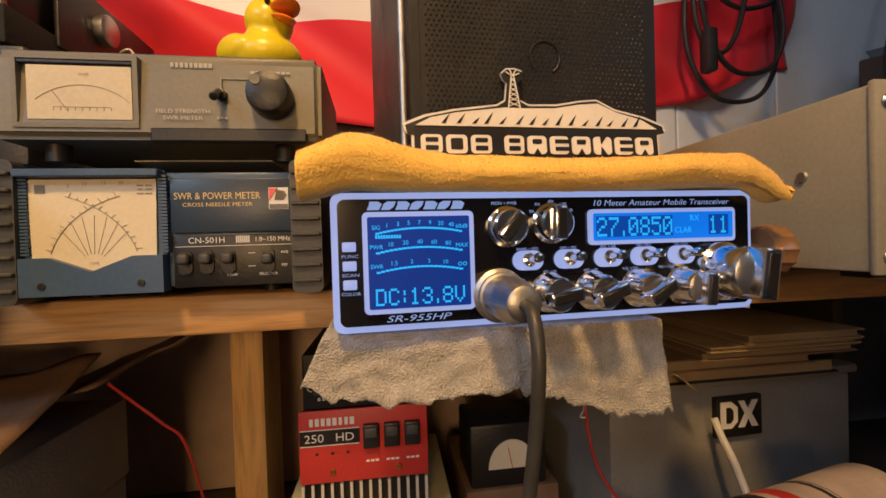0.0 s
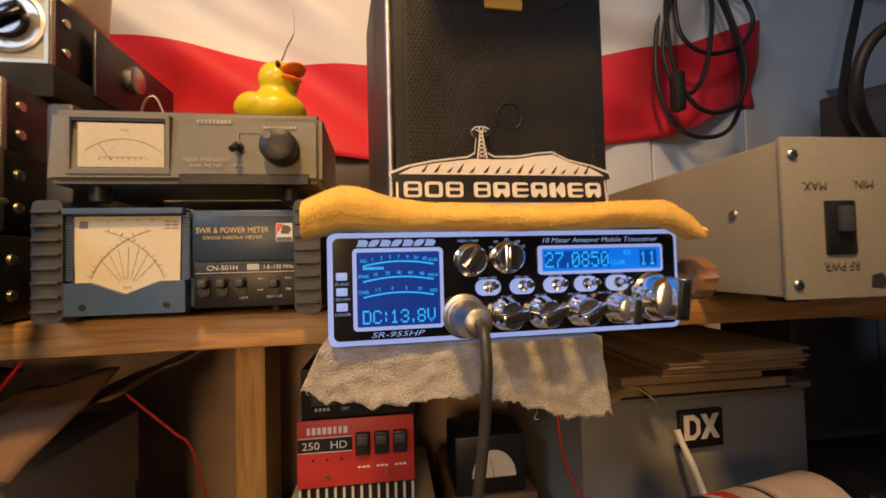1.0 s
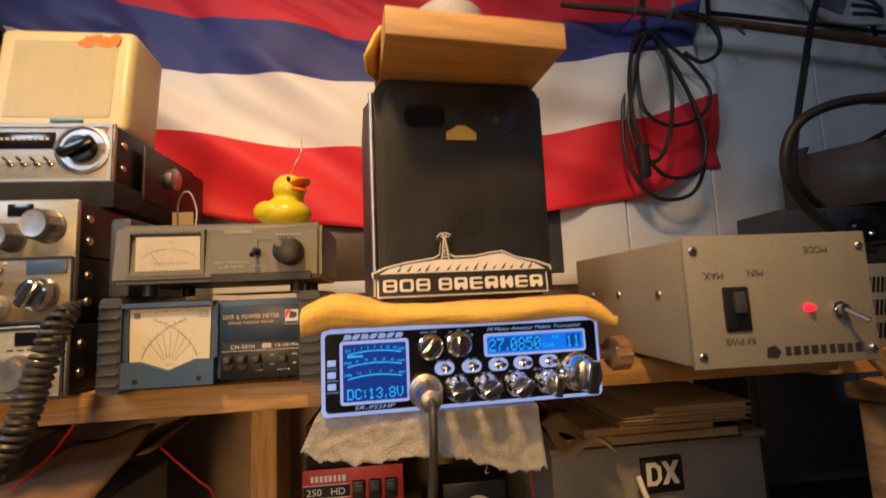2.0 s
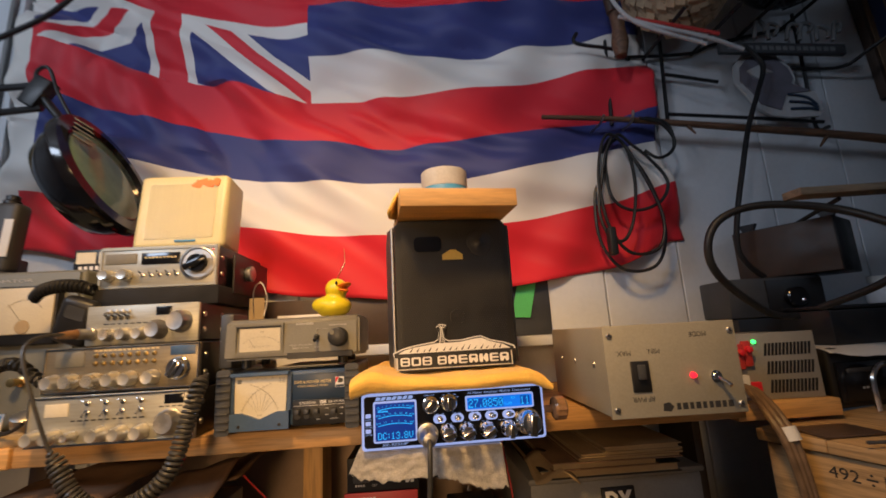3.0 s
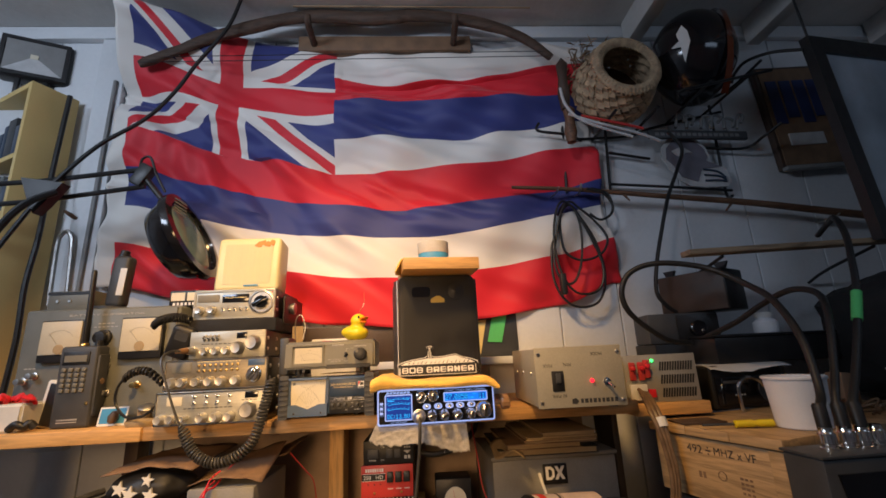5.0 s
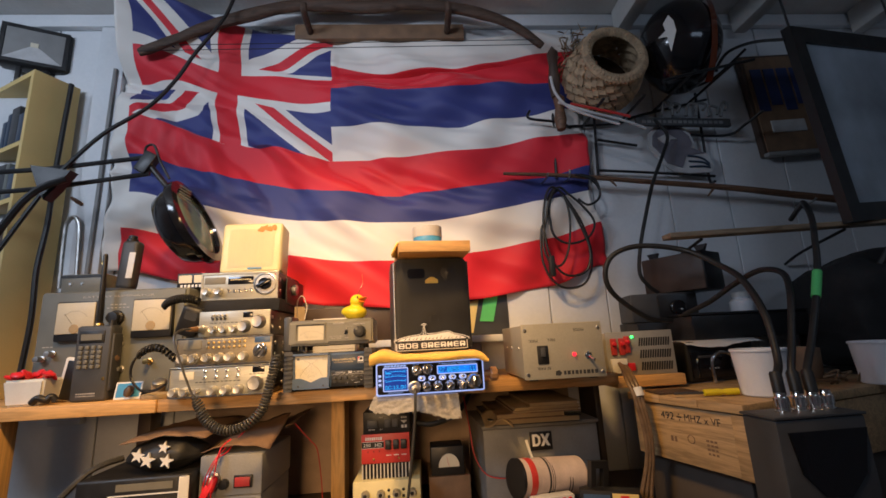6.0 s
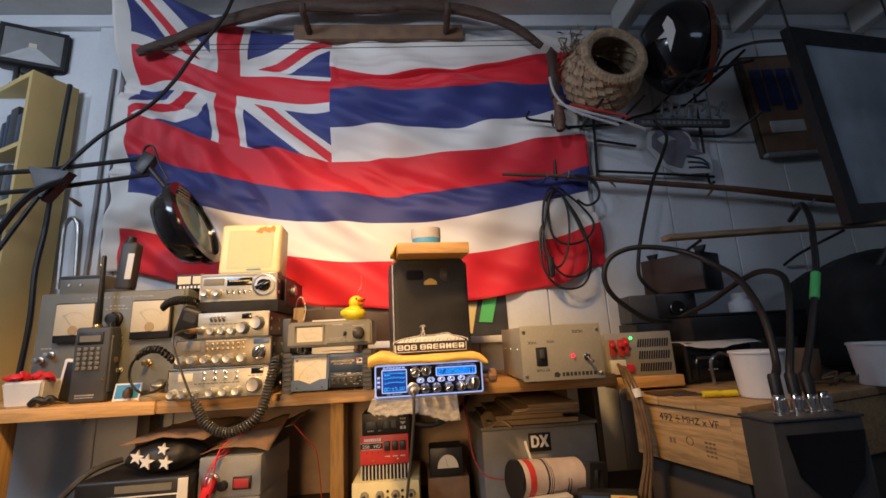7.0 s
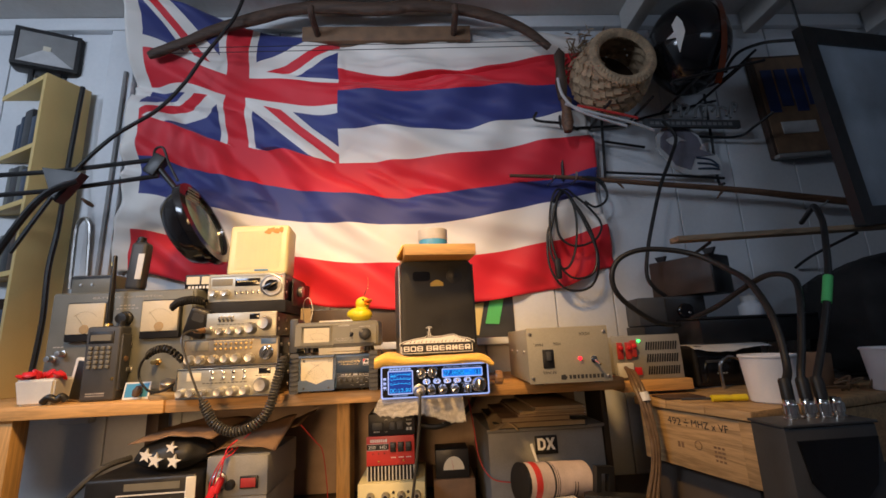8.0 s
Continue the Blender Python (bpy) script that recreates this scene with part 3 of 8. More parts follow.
def transceiver():
    t = thing("transceiver", "black mobile radio with blue lit display and chrome knobs", "radio", pose(0.0775, 0.1655, 1.0665, 0, 0, 2.4))
    part("case", box(B(), -0.094, 0.094, 0.006, 0.215, 0.002, 0.054, 0.003), BLACK, t)
    b = B()
    poly(b, rounded(-0.0985, 0.0985, 0.0, 0.0565, 0.004), 0.0, 0.006)
    part("bezel", b, BACKLIT, t, "blue-white backlit rim")
    part("face_plate", poly(B(), rounded(-0.0958, 0.0958, 0.0027, 0.0538, 0.003), -0.0012, 0.001), GLOSSB, t, "gloss black face plate")
    # left display
    part("display_frame", poly(B(), rounded(-0.0862, -0.0405, 0.0075, 0.0485, 0.0022), -0.0030, -0.0010), BACKLIT, t)
    scr = part("meter_screen", poly(B(), rounded(-0.0842, -0.0425, 0.0095, 0.0465, 0.0008), -0.0034, -0.0028), LCDBG, t, "blue backlit meter display")
    b = B()
    y = -0.0036
    for zz, span, n, names in ((0.0418, 0.0355, 24, ("SIG", "1", "3", "5", "7", "9", "20", "40", "60dB")), (0.0340, 0.0355, 20, ("PWR", "10", "20", "40", "60", "80", "MAX")), (0.0262, 0.0355, 20, ("SWR", "1.5", "2", "3", "10", "oo"))):
        for k in range(n):
            a0, a1 = -0.5 + k / n, -0.5 + (k + 0.92) / n
            x0, x1 = -0.0633 + a0 * span, -0.0633 + a1 * span
            z0 = zz - 0.008 * a0 * a0
            box(b, x0, x1, y - 0.0001, y, z0 - 0.0004, z0 + 0.0004)
        for k, s in enumerate(names):
            a0 = -0.47 + 0.94 * k / (len(names) - 1)
            write(b, s, -0.0633 + a0 * 0.0372, y, zz + 0.0022 - 0.008 * a0 * a0, 0.0017)
    for k in range(10):
        box(b, -0.0812 + k * 0.00105, -0.0804 + k * 0.00105, y - 0.0001, y, 0.0378, 0.0392)
    dot_matrix(b, "DC:13.8V", -0.0634, y - 0.0001, 0.0143, 0.0068, 0.0365)
    part("readout", b, LCDTX, scr, "glowing cyan digits and scales")
    # right display
    part("display_frame", poly(B(), rounded(0.0120, 0.0868, 0.0325, 0.0482, 0.002), -0.0030, -0.0010), BACKLIT, t)
    s2 = part("channel_screen", poly(B(), rounded(0.0138, 0.0850, 0.0343, 0.0464, 0.0008), -0.0034, -0.0028), LCDBR, t, "blue backlit frequency display")
    b = B()
    dot_matrix(b, "27.0850", 0.0340, y, 0.0403, 0.0085, 0.0375)
    write(b, "CLAR", 0.0585, y, 0.0382, 0.0026, 0.0088)
    write(b, "RX", 0.0645, y, 0.0436, 0.0026)
    dot_matrix(b, "11", 0.0770, y, 0.0403, 0.0080, 0.0100)
    part("readout", b, LCDTX, s2, "glowing cyan digits")
    b = B()
    for x0, x1 in ((0.0150, 0.0530), (0.0720, 0.0825)):
        box(b, x0, x1, -0.00352, -0.00345, 0.0358, 0.0450)
    part("readout_ground", b, LCDMID, s2)
    # printing
    b = B()
    write(b, "SR-955HP", -0.0640, -0.0016, 0.0051, 0.0026, 0.0270, shear=0.3)
    write(b, "10 Meter Amateur Mobile Transceiver", 0.0500, -0.0016, 0.0511, 0.0026, 0.0700, shear=0.2)
    blocks(b, -0.0640, 0.0511, 0.0400, 0.0034, 7, -0.0013, 0.0003, 0.0006)
    for s, z in (("FUNC", 0.0310), ("SCAN", 0.0235), ("COLOR", 0.0160)):
        write(b, s, -0.0912, -0.0016, z, 0.0013, 0.0066 if s != "COLOR" else 0.0076)
    write(b, "MON > PWR", -0.0265, -0.0016, 0.0515, 0.0014)
    for s, x, z in (("PA", -0.0140, 0.0478), ("FM", -0.0115, 0.0508), ("AM", -0.0055, 0.0520), ("USB", 0.0005, 0.0508), ("LSB", 0.0035, 0.0482)):
        write(b, s, x, -0.0016, z, 0.0013)
    for s, x in (("BAND + VFO", -0.0165), ("DIM + MIC", 0.0025), ("ANL + NB", 0.0215), ("NB + PRG", 0.0395), ("TSQ + ECH", 0.0585)):
        write(b, s, x, -0.0016, 0.0317, 0.0012)
    for s, x in (("VOL > SQ", -0.0065), ("MIC > RF", 0.0130), ("VOL > DEL", 0.0325), ("PIN > CGA", 0.0510)):
        write(b, s, x, -0.0016, 0.0215, 0.0012)
    write(b, "FREQUENCY", 0.0830, -0.0016, 0.0048, 0.0013)
    part("lettering", b, BACKTX, t, "blue-lit panel lettering")
    btn = mesh_of("button", box(B(), -0.0027, 0.0027, -0.0026, 0, -0.0019, 0.0019, 0.0005), BACKLIT)
    for z in (0.0348, 0.0272, 0.0197):
        piece("button", btn, t, Matrix.Translation((-0.0915, -0.0012, z)))
    ovl = B()
    poly(ovl, rounded(-0.0068, 0.0068, -0.0042, 0.0042, 0.0041), -0.0014, 0)
    ovl = mesh_of("switch_plate", ovl, BACKLIT)
    lev = B()
    lathe(lev, (0, -0.001, 0), (0, -1, 0), [(0.0030, 0), (0.0030, 0.0012), (0.0017, 0.0018), (0.0015, 0.006), (0.0021, 0.009), (0.0018, 0.0105), (0, 0.011)], 14)
    lev = mesh_of("lever", lev, CHROME)
    for x in (-0.0165, 0.0025, 0.0215, 0.0395, 0.0585):
        pl = piece("toggle_switch", ovl, t, Matrix.Translation((x, -0.0012, 0.0268)))
        piece("lever", lev, pl, pose(0, 0, 0, -8, 0, 6))
    pointer_knob(t, -0.0255, 0.0415, 0.0082, 0.011, 40)
    pointer_knob(t, -0.0055, 0.0425, 0.0082, 0.013, 0)
    for x, a in ((-0.0080, 80), (0.0125, 68), (0.0345, 60), (0.0570, 5)):
        pointer_knob(t, x, 0.0128, 0.0080, 0.022, a)
    pointer_knob(t, 0.0785, 0.0185, 0.0125, 0.029, 8, "tuning_knob")
    # screw knob of the mounting bracket, on the side
    b = B()
    lathe(b, (0.094, 0.010, 0.0270), (1, 0, 0), [(0.004, 0), (0.004, 0.017), (0.0108, 0.018), (0.0122, 0.020, 0.06), (0.0122, 0.030, 0.06), (0.0100, 0.032), (0.004, 0.0325), (0, 0.0315)], 36)
    part("bracket_knob", b, AMBER, t, "translucent amber thumb knob")
    # microphone plug
    b = B()
    lathe(b, (-0.0300, -0.001, 0.0125), (0.0, -1, 0.0), [(0.0112, 0), (0.0115, 0.003), (0.0100, 0.004), (0.0098, 0.006), (0.0088, 0.0065), (0.0086, 0.014), (0.0088, 0.015, 0.05), (0.0086, 0.021, 0.05), (0.0074, 0.024), (0.0066, 0.030), (0.0050, 0.031), (0, 0.031)], 66)
    plug = part("microphone_plug", b, STEEL, t, "nickel screw-on microphone plug")
    b = B()
    tube(b, [(-0.030, -0.030, 0.0125), (-0.0300, -0.038, 0.0105), (-0.0305, -0.043, 0.002), (-0.031, -0.044, -0.012), (-0.033, -0.042, -0.04), (-0.040, -0.036, -0.10), (-0.050, -0.030, -0.17), (-0.062, -0.035, -0.22), (-0.066, -0.02, -0.255), (-0.07, 0.03, -0.262), (-0.075, 0.10, -0.262)], 0.0025, 10)
    part("cord", b, CABLEG, plug, "smooth grey microphone cord")


transceiver()


def towel():
    """Folded towel over the top of the radio, its rolled front lip overhanging."""
    bm = B()
    nu, nv = 260, 88
    rows = []
    for j in range(nv + 1):
        f = j / nv
        row = []
        for i in range(nu + 1):
            s = i / nu
            x = -0.031 + 0.2155 * s
            n = noise.noise((x * 22, f * 6, 1.7)) * 0.0022 + noise.noise((x * 70, f * 25, 5.0)) * 0.0007 + noise.noise((x * 420, f * 60, 9.0)) * 0.00038
            mound = 0.004 * math.exp(-((s - 0.1) / 0.1) ** 2) - 0.004 * max(0, s - 0.75) / 0.25
            th = 0.0085 + 0.002 * math.exp(-((s - 0.08) / 0.12) ** 2)
            lift = mound + n
            # profile: under the lip, round the front, back over the top
            if f < 0.5:
                py, pz = 0.160 - th * 1.25 * math.cos(radians(-95 + 190 * f / 0.5)), 1.1325 + th * math.sin(radians(-95 + 190 * f / 0.5))
            else:
                g = (f - 0.5) / 0.5
                py, pz = 0.161 + 0.215 * g, 1.1325 + th - 0.002 * g
            droop = 0.0
            if s > 0.90:
                droop = -0.010 * ((s - 0.90) / 0.10) ** 1.3
            if s < 0.08:
                droop = -0.004 * ((0.08 - s) / 0.08)
            taper = 1 - 0.45 * max(0, (s - 0.955) / 0.045) ** 2
            row.append(bm.verts.new((x, py + 0.006 * (s - 0.3) + (0.004 * math.sin(s * 7)), 1.1325 + (pz - 1.1325) * taper + lift * (1 if f > 0.15 else 0.4) + droop - 0.0040 * math.exp(-((s - 0.50) / 0.30) ** 4) * (0.35 + 0.65 * min(1, max(0, (f - 0.05) / 0.35))))))
        rows.append(row)
    for j in range(nv):
        for i in range(nu):
            bm.faces.new((rows[j][i], rows[j][i + 1], rows[j + 1][i + 1], rows[j + 1][i]))
    ob = single("towel", bm, TOWEL, "fluffy yellow towel folded over the top of the radio", "towel")
    md = ob.modifiers.new("pile", "SOLIDIFY")
    md.thickness, md.offset = 0.005, -1
    # loose loops of the pile
    rnd = random.Random(4)
    fz = B()
    cache = rows_cache(ob)
    for _ in range(5200):
        s, f = rnd.random(), rnd.uniform(0.1, 0.8)
        v = rows_pick(cache, s, f)
        d = Vector((rnd.uniform(-0.4, 0.4), -0.7 if f < 0.5 else -0.1, rnd.uniform(0.1, 0.9) if f > 0.2 else -0.4)).normalized()
        w = Vector((rnd.uniform(-1, 1), rnd.uniform(-1, 1), rnd.uniform(-1, 1))).normalized() * 0.00028
        p = v - d * 0.0003
        q = [fz.verts.new(p - w), fz.verts.new(p + w), fz.verts.new(p + d * 0.0012)]
        fz.faces.new(q)
    part("nap", fz, TOWEL, ob)


def rows_cache(ob):
    return [v.co.copy() for v in ob.data.vertices]


def rows_pick(co, s, f):
    nu, nv = 260, 88
    return co[min(nv, int(f * nv)) * (nu + 1) + min(nu, int(s * nu))]


towel()


def rag():
    """Torn paper rag that hangs below the radio."""
    bm = B()
    nu, nv = 110, 24
    rows = []
    for j in range(nv + 1):
        f = j / nv
        row = []
        for i in range(nu + 1):
            s = i / nu
            x = -0.026 + 0.152 * s + (-0.010 * f if s < 0.5 else 0.004 * f) * abs(2 * s - 1)
            low = 1.044 - 0.022 * s - 0.004 * math.sin(s * 9) + 0.0045 * noise.noise((s * 22, 0, 0)) + 0.0025 * noise.noise((s * 70, 3, 0))
            z = 1.0655 + (low - 1.0655) * f
            y = 0.168 - 0.004 * f + 0.0022 * math.sin(s * 7 + f * 2) * f + 0.0016 * noise.noise((s * 12, f * 5, 2))
            if f == 0:
                y = 0.235
            row.append(bm.verts.new((x, y, z if f else 1.0662)))
        rows.append(row)
    for j in range(nv):
        for i in range(nu):
            bm.faces.new((rows[j][i], rows[j + 1][i], rows[j + 1][i + 1], rows[j][i + 1]))
    ob = single("rag", bm, RAG, "torn grey fleecy rag hanging under the radio", "rag")
    md = ob.modifiers.new("thick", "SOLIDIFY")
    md.thickness = 0.0012
    b = B()
    tube(b, [(0.088, 0.171, 1.0285), (0.0885, 0.1705, 1.024), (0.087, 0.171, 1.020), (0.0895, 0.171, 1.0195)], 0.0003, 5)
    tube(b, [(0.102, 0.171, 1.0265), (0.1015, 0.1705, 1.021), (0.1035, 0.171, 1.0185)], 0.0003, 5)
    tube(b, [(-0.031, 0.171, 1.046), (-0.0335, 0.1705, 1.0425), (-0.032, 0.171, 1.041)], 0.0003, 5)
    part("thread", b, RAG, ob)
    # flat strip of wood that packs the radio level
    single("packing_strip", box(B(), -0.024, 0.172, 0.262, 0.372, 1.0752 - 0.0085, 1.0758 - 0.0085, 0.0002), BROWNP, "thin brown card strip under the radio", "card")


rag()


def badge():
    """Cut-out sign: a hill with a mast on it, over a dark band."""
    t = thing("sign", "black and white cut-out sign leaning on the speaker", "sign", pose(0.084, 0.2005, 1.1425, -6, 0, 2) @ Matrix.Diagonal((0.98, 1, 0.92, 1)))
    sil = [(-0.070, 0.0), (0.0705, 0.0), (0.0705, 0.0185), (0.0755, 0.0195), (0.0745, 0.0235), (0.062, 0.0285), (0.045, 0.0325), (0.034, 0.0382), (0.024, 0.0372), (0.010, 0.0345), (-0.006, 0.0340), (-0.0105, 0.0365),
           (-0.0115, 0.0475), (-0.0085, 0.0500), (-0.0085, 0.0540), (-0.0125, 0.0555), (-0.0175, 0.0552), (-0.0205, 0.0525), (-0.0195, 0.0490), (-0.0175, 0.0475), (-0.0190, 0.0365), (-0.024, 0.0335), (-0.048, 0.0300), (-0.063, 0.0265), (-0.0745, 0.0215), (-0.0735, 0.0170), (-0.070, 0.0160)]
    part("plate", poly(B(), sil, 0.0, 0.0025), WHITEP, t, "white edged plate")
    inn = [(x * 0.975 + (-0.0004 if x < 0 else 0.0004), max(0.0012, z - 0.0013) if abs(x + 0.0145) > 0.008 else z - 0.0012) for x, z in sil]
    part("backing", poly(B(), inn, -0.0006, 0.0), BLACK, t)
    hill = [(-0.068, 0.0200), (0.069, 0.0203), (0.060, 0.0258), (0.045, 0.0300), (0.034, 0.0352), (0.023, 0.0342), (0.008, 0.0315), (-0.008, 0.0310), (-0.020, 0.0312), (-0.046, 0.0277), (-0.060, 0.0245)]
    part("hill", poly(B(), hill, -0.0012, -0.0006), WHITEP, t)
    b = B()
    rnd = random.Random(3)
    for k in range(15):
        x = -0.054 + k * 0.0077 + rnd.uniform(-0.001, 0.001)
        h = 0.0035 + rnd.uniform(0, 0.004)
        poly(b, [(x, 0.0215), (x + 0.0022, 0.0215), (x + 0.0035 + h * 0.25, 0.0215 + h)], -0.0016, -0.0012)
    part("shading", b, BLACK, t)
    b = B()
    # mast lattice
    for s in (-1, 1):
        tube(b, [(-0.0145 + s * 0.0034, -0.0012, 0.0300), (-0.0145 + s * 0.0007, -0.0012, 0.0500)], 0.00035, 6, raw=True)
    for k in range(6):
        z, w = 0.032 + k * 0.0029, 0.0031 - k * 0.00042
        tube(b, [(-0.0145 - w, -0.0012, z), (-0.0145 + w, -0.0012, z + 0.0027)], 0.00028, 6, raw=True)
        tube(b, [(-0.0145 + w, -0.0012, z), (-0.0145 - w, -0.0012, z + 0.0027)], 0.00028, 6, raw=True)
    for a in (20, 60, 110, 150):
        tube(b, [(-0.0145, -0.0012, 0.0500), (-0.0145 + 0.0042 * math.cos(radians(a)), -0.0012, 0.0505 + 0.0036 * math.sin(radians(a)))], 0.0004, 6, raw=True)
    part("mast", b, WHITEP, t)
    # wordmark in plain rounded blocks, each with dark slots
    x = -0.0655
    for k in range(10):
        w = 0.0112 if k < 3 else 0.0108
        x += 0.0 if k != 3 else 0.0050
        o = part("block", poly(B(), rounded(x, x + w, 0.0045, 0.0150, 0.0022), -0.0012, -0.0006), WHITEP, t)
        s = B()
        kind = (0, 1, 0, 2, 3, 4, 3, 5, 4, 3)[k]
        if kind == 1:
            poly(s, rounded(x + 0.0024, x + w - 0.0024, 0.0066, 0.0129, 0.0009), -0.0016, -0.0012)
        elif kind == 3:
            poly(s, rounded(x + 0.0028, x + w - 0.0028, 0.0104, 0.0130, 0.0006), -0.0016, -0.0012)
            poly(s, [(x + 0.0030, 0.0040), (x + w - 0.0034, 0.0040), (x + w / 2, 0.0078)], -0.0016, -0.0012)
        elif kind == 4:
            poly(s, [(x + 0.0030, 0.0064), (x + w + 0.0002, 0.0064), (x + w + 0.0002, 0.0086), (x + 0.0030, 0.0086)], -0.0016, -0.0012)
            poly(s, [(x + 0.0030, 0.0108), (x + w + 0.0002, 0.0108), (x + w + 0.0002, 0.0130), (x + 0.0030, 0.0130)], -0.0016, -0.0012)
        elif kind == 5:
            poly(s, [(x + 0.0040, 0.0152), (x + w - 0.0030, 0.0152), (x + 0.0044, 0.0104)], -0.0016, -0.0012)
            poly(s, [(x + 0.0040, 0.0042), (x + w - 0.0030, 0.0042), (x + 0.0044, 0.0090)], -0.0016, -0.0012)
        else:
            poly(s, rounded(x + 0.0024, x + w - 0.0022, 0.0062, 0.0088, 0.0006), -0.0016, -0.0012)
            poly(s, rounded(x + 0.0024, x + w - 0.0022, 0.0108, 0.0132, 0.0006), -0.0016, -0.0012)
        part("slot", s, BLACK, o)
        x += w + 0.0019


badge()


def small_speaker():
    t = thing("speaker", "black portable speaker with perforated grille on towelled radio", "speaker", pose(0.0885, 0.2125, 1.1395, 0, 0, 3.0) @ Matrix.Diagonal((0.955, 0.9, 1, 1)))
    # body widens towards the back
    bm = B()
    H = 0.184
    for_shape = [(-0.074, 0.006), (0.074, 0.006), (0.086, 0.060), (0.090, 0.150), (-0.090, 0.150), (-0.086, 0.060)]
    lo = [bm.verts.new((x, y, 0.0)) for x, y in for_shape]
    hi = [bm.verts.new((x, y, H)) for x, y in for_shape]
    bm.faces.new(list(reversed(lo)))
    bm.faces.new(hi)
    for k in range(6):
        n = (k + 1) % 6
        bm.faces.new((lo[k], lo[n], hi[n], hi[k]))
    bmesh.ops.bevel(bm, geom=bm.edges[:], offset=0.004, segments=2, affect="EDGES")
    body = part("body", bm, DGREY, t)
    part("front_frame", poly(B(), rounded(-0.0755, 0.0755, 0.0, H + 0.001, 0.014), 0.0, 0.008), BLACK, t)
    g = part("grille", poly(B(), rounded(-0.070, 0.070, 0.004, H - 0.005, 0.011), -0.0022, 0.0005), GRILLE, t, "dark perforated metal grille")
    # raised knobs of the mesh
    b = B()
    r = random.Random(2)
    dx, dz = 0.0030, 0.0026
    row = 0
    z = 0.008
    while z < H - 0.009:
        x = -0.0665 + (dx / 2 if row % 2 else 0)
        while x < 0.067:
            q = [b.verts.new((x + 0.0009 * math.cos(a), -0.0022, z + 0.0009 * math.sin(a))) for a in (0.3, 1.87, 3.44, 5.01)]
            top = b.verts.new((x, -0.0029, z))
            for k in range(4):
                b.faces.new((q[k], q[(k + 1) % 4], top))
            x += dx
        z += dz
        row += 1
    part("mesh", b, BLACK, g)
    part("port", poly(B(), rounded(-0.050, -0.014, 0.144, 0.163, 0.006), -0.0034, -0.002), GLOSSB, t)
    part("tweeter", lathe(B(), (0.037, -0.0022, 0.154), (0, -1, 0), [(0.017, 0), (0.0165, 0.0008), (0.014, 0.0012), (0.006, 0.0004), (0.004, 0.0014), (0, 0.0018)], 28), BLACK, t)
    part("badge", poly(B(), [(-0.0135, 0.1330), (0.0135, 0.1330), (0.0135, 0.1395), (0.004, 0.1455), (-0.003, 0.1455), (-0.0135, 0.1395)], -0.0042, -0.0028), BRASSP, t, "small yellow house-shaped badge")
    b = B()
    tube(b, [(0.002 + 0.009 * math.cos(radians(a)), -0.0028, 0.062 + 0.009 * math.sin(radians(a))) for a in range(-60, 240, 20)], 0.0006, 6, 2)
    part("emblem", b, BLACK, t)
    for s in (-1, 1):
        b = B()
        tube(b, [(s * 0.0785, 0.010, 0.004), (s * 0.0785, 0.010, H - 0.006)], 0.0024, 10, raw=True)
        part("corner_strip", b, STEEL if s < 0 else DGREY, t)
    # block on top
    w = thing("wood_block", "short pine plank lying on top of the speaker", "plank", pose(0.0965, 0.153, 1.3253, 0, 0, 6) @ Matrix.Diagonal((0.94, 0.9, 1, 1)))
    part("plank", box(B(), -0.0735, 0.0735, 0, 0.19, 0, 0.0215, 0.0012), PINE, w)
    bm = B()
    for i in range(13):
        for j in range(9):
            s, f = i / 12, j / 8
            bm.verts.new((-0.080 + 0.045 * s - 0.006 * (1 - s) * (f < 0.3), 0.02 + 0.10 * f, 0.0245 + 0.0055 * noise.noise((s * 3, f * 3, 0)) + 0.004 * s - (0.022 * (0.25 - s) / 0.25 if s < 0.25 else 0)))
    bm.verts.ensure_lookup_table()
    for i in range(12):
        for j in range(8):
            bm.faces.new([bm.verts[k] for k in (i * 9 + j, (i + 1) * 9 + j, (i + 1) * 9 + j + 1, i * 9 + j + 1)])
    c = single("cloth", bm, TOWEL, "small crumpled yellow cloth on the plank", "cloth", pose(0.0965, 0.158, 1.3253))
    c.modifiers.new("thick", "SOLIDIFY").thickness = 0.003
    k = thing("tape_roll", "small silver and blue tin on the plank", "tin", pose(0.0845, 0.222, 1.3475) @ Matrix.Diagonal((1.12, 1.0, 1.15, 1)))
    part("body", lathe(B(), (0, 0, 0), (0, 0, 1), [(0.026, 0), (0.0265, 0.001), (0.0265, 0.018), (0.026, 0.019)], 30), BLUEP, k, "pale blue label band")
    part("lid", lathe(B(), (0, 0, 0.0185), (0, 0, 1), [(0.0268, 0), (0.0272, 0.001), (0.0272, 0.019), (0.0255, 0.0205), (0, 0.0205)], 30), DIRTYW, k)


small_speaker()


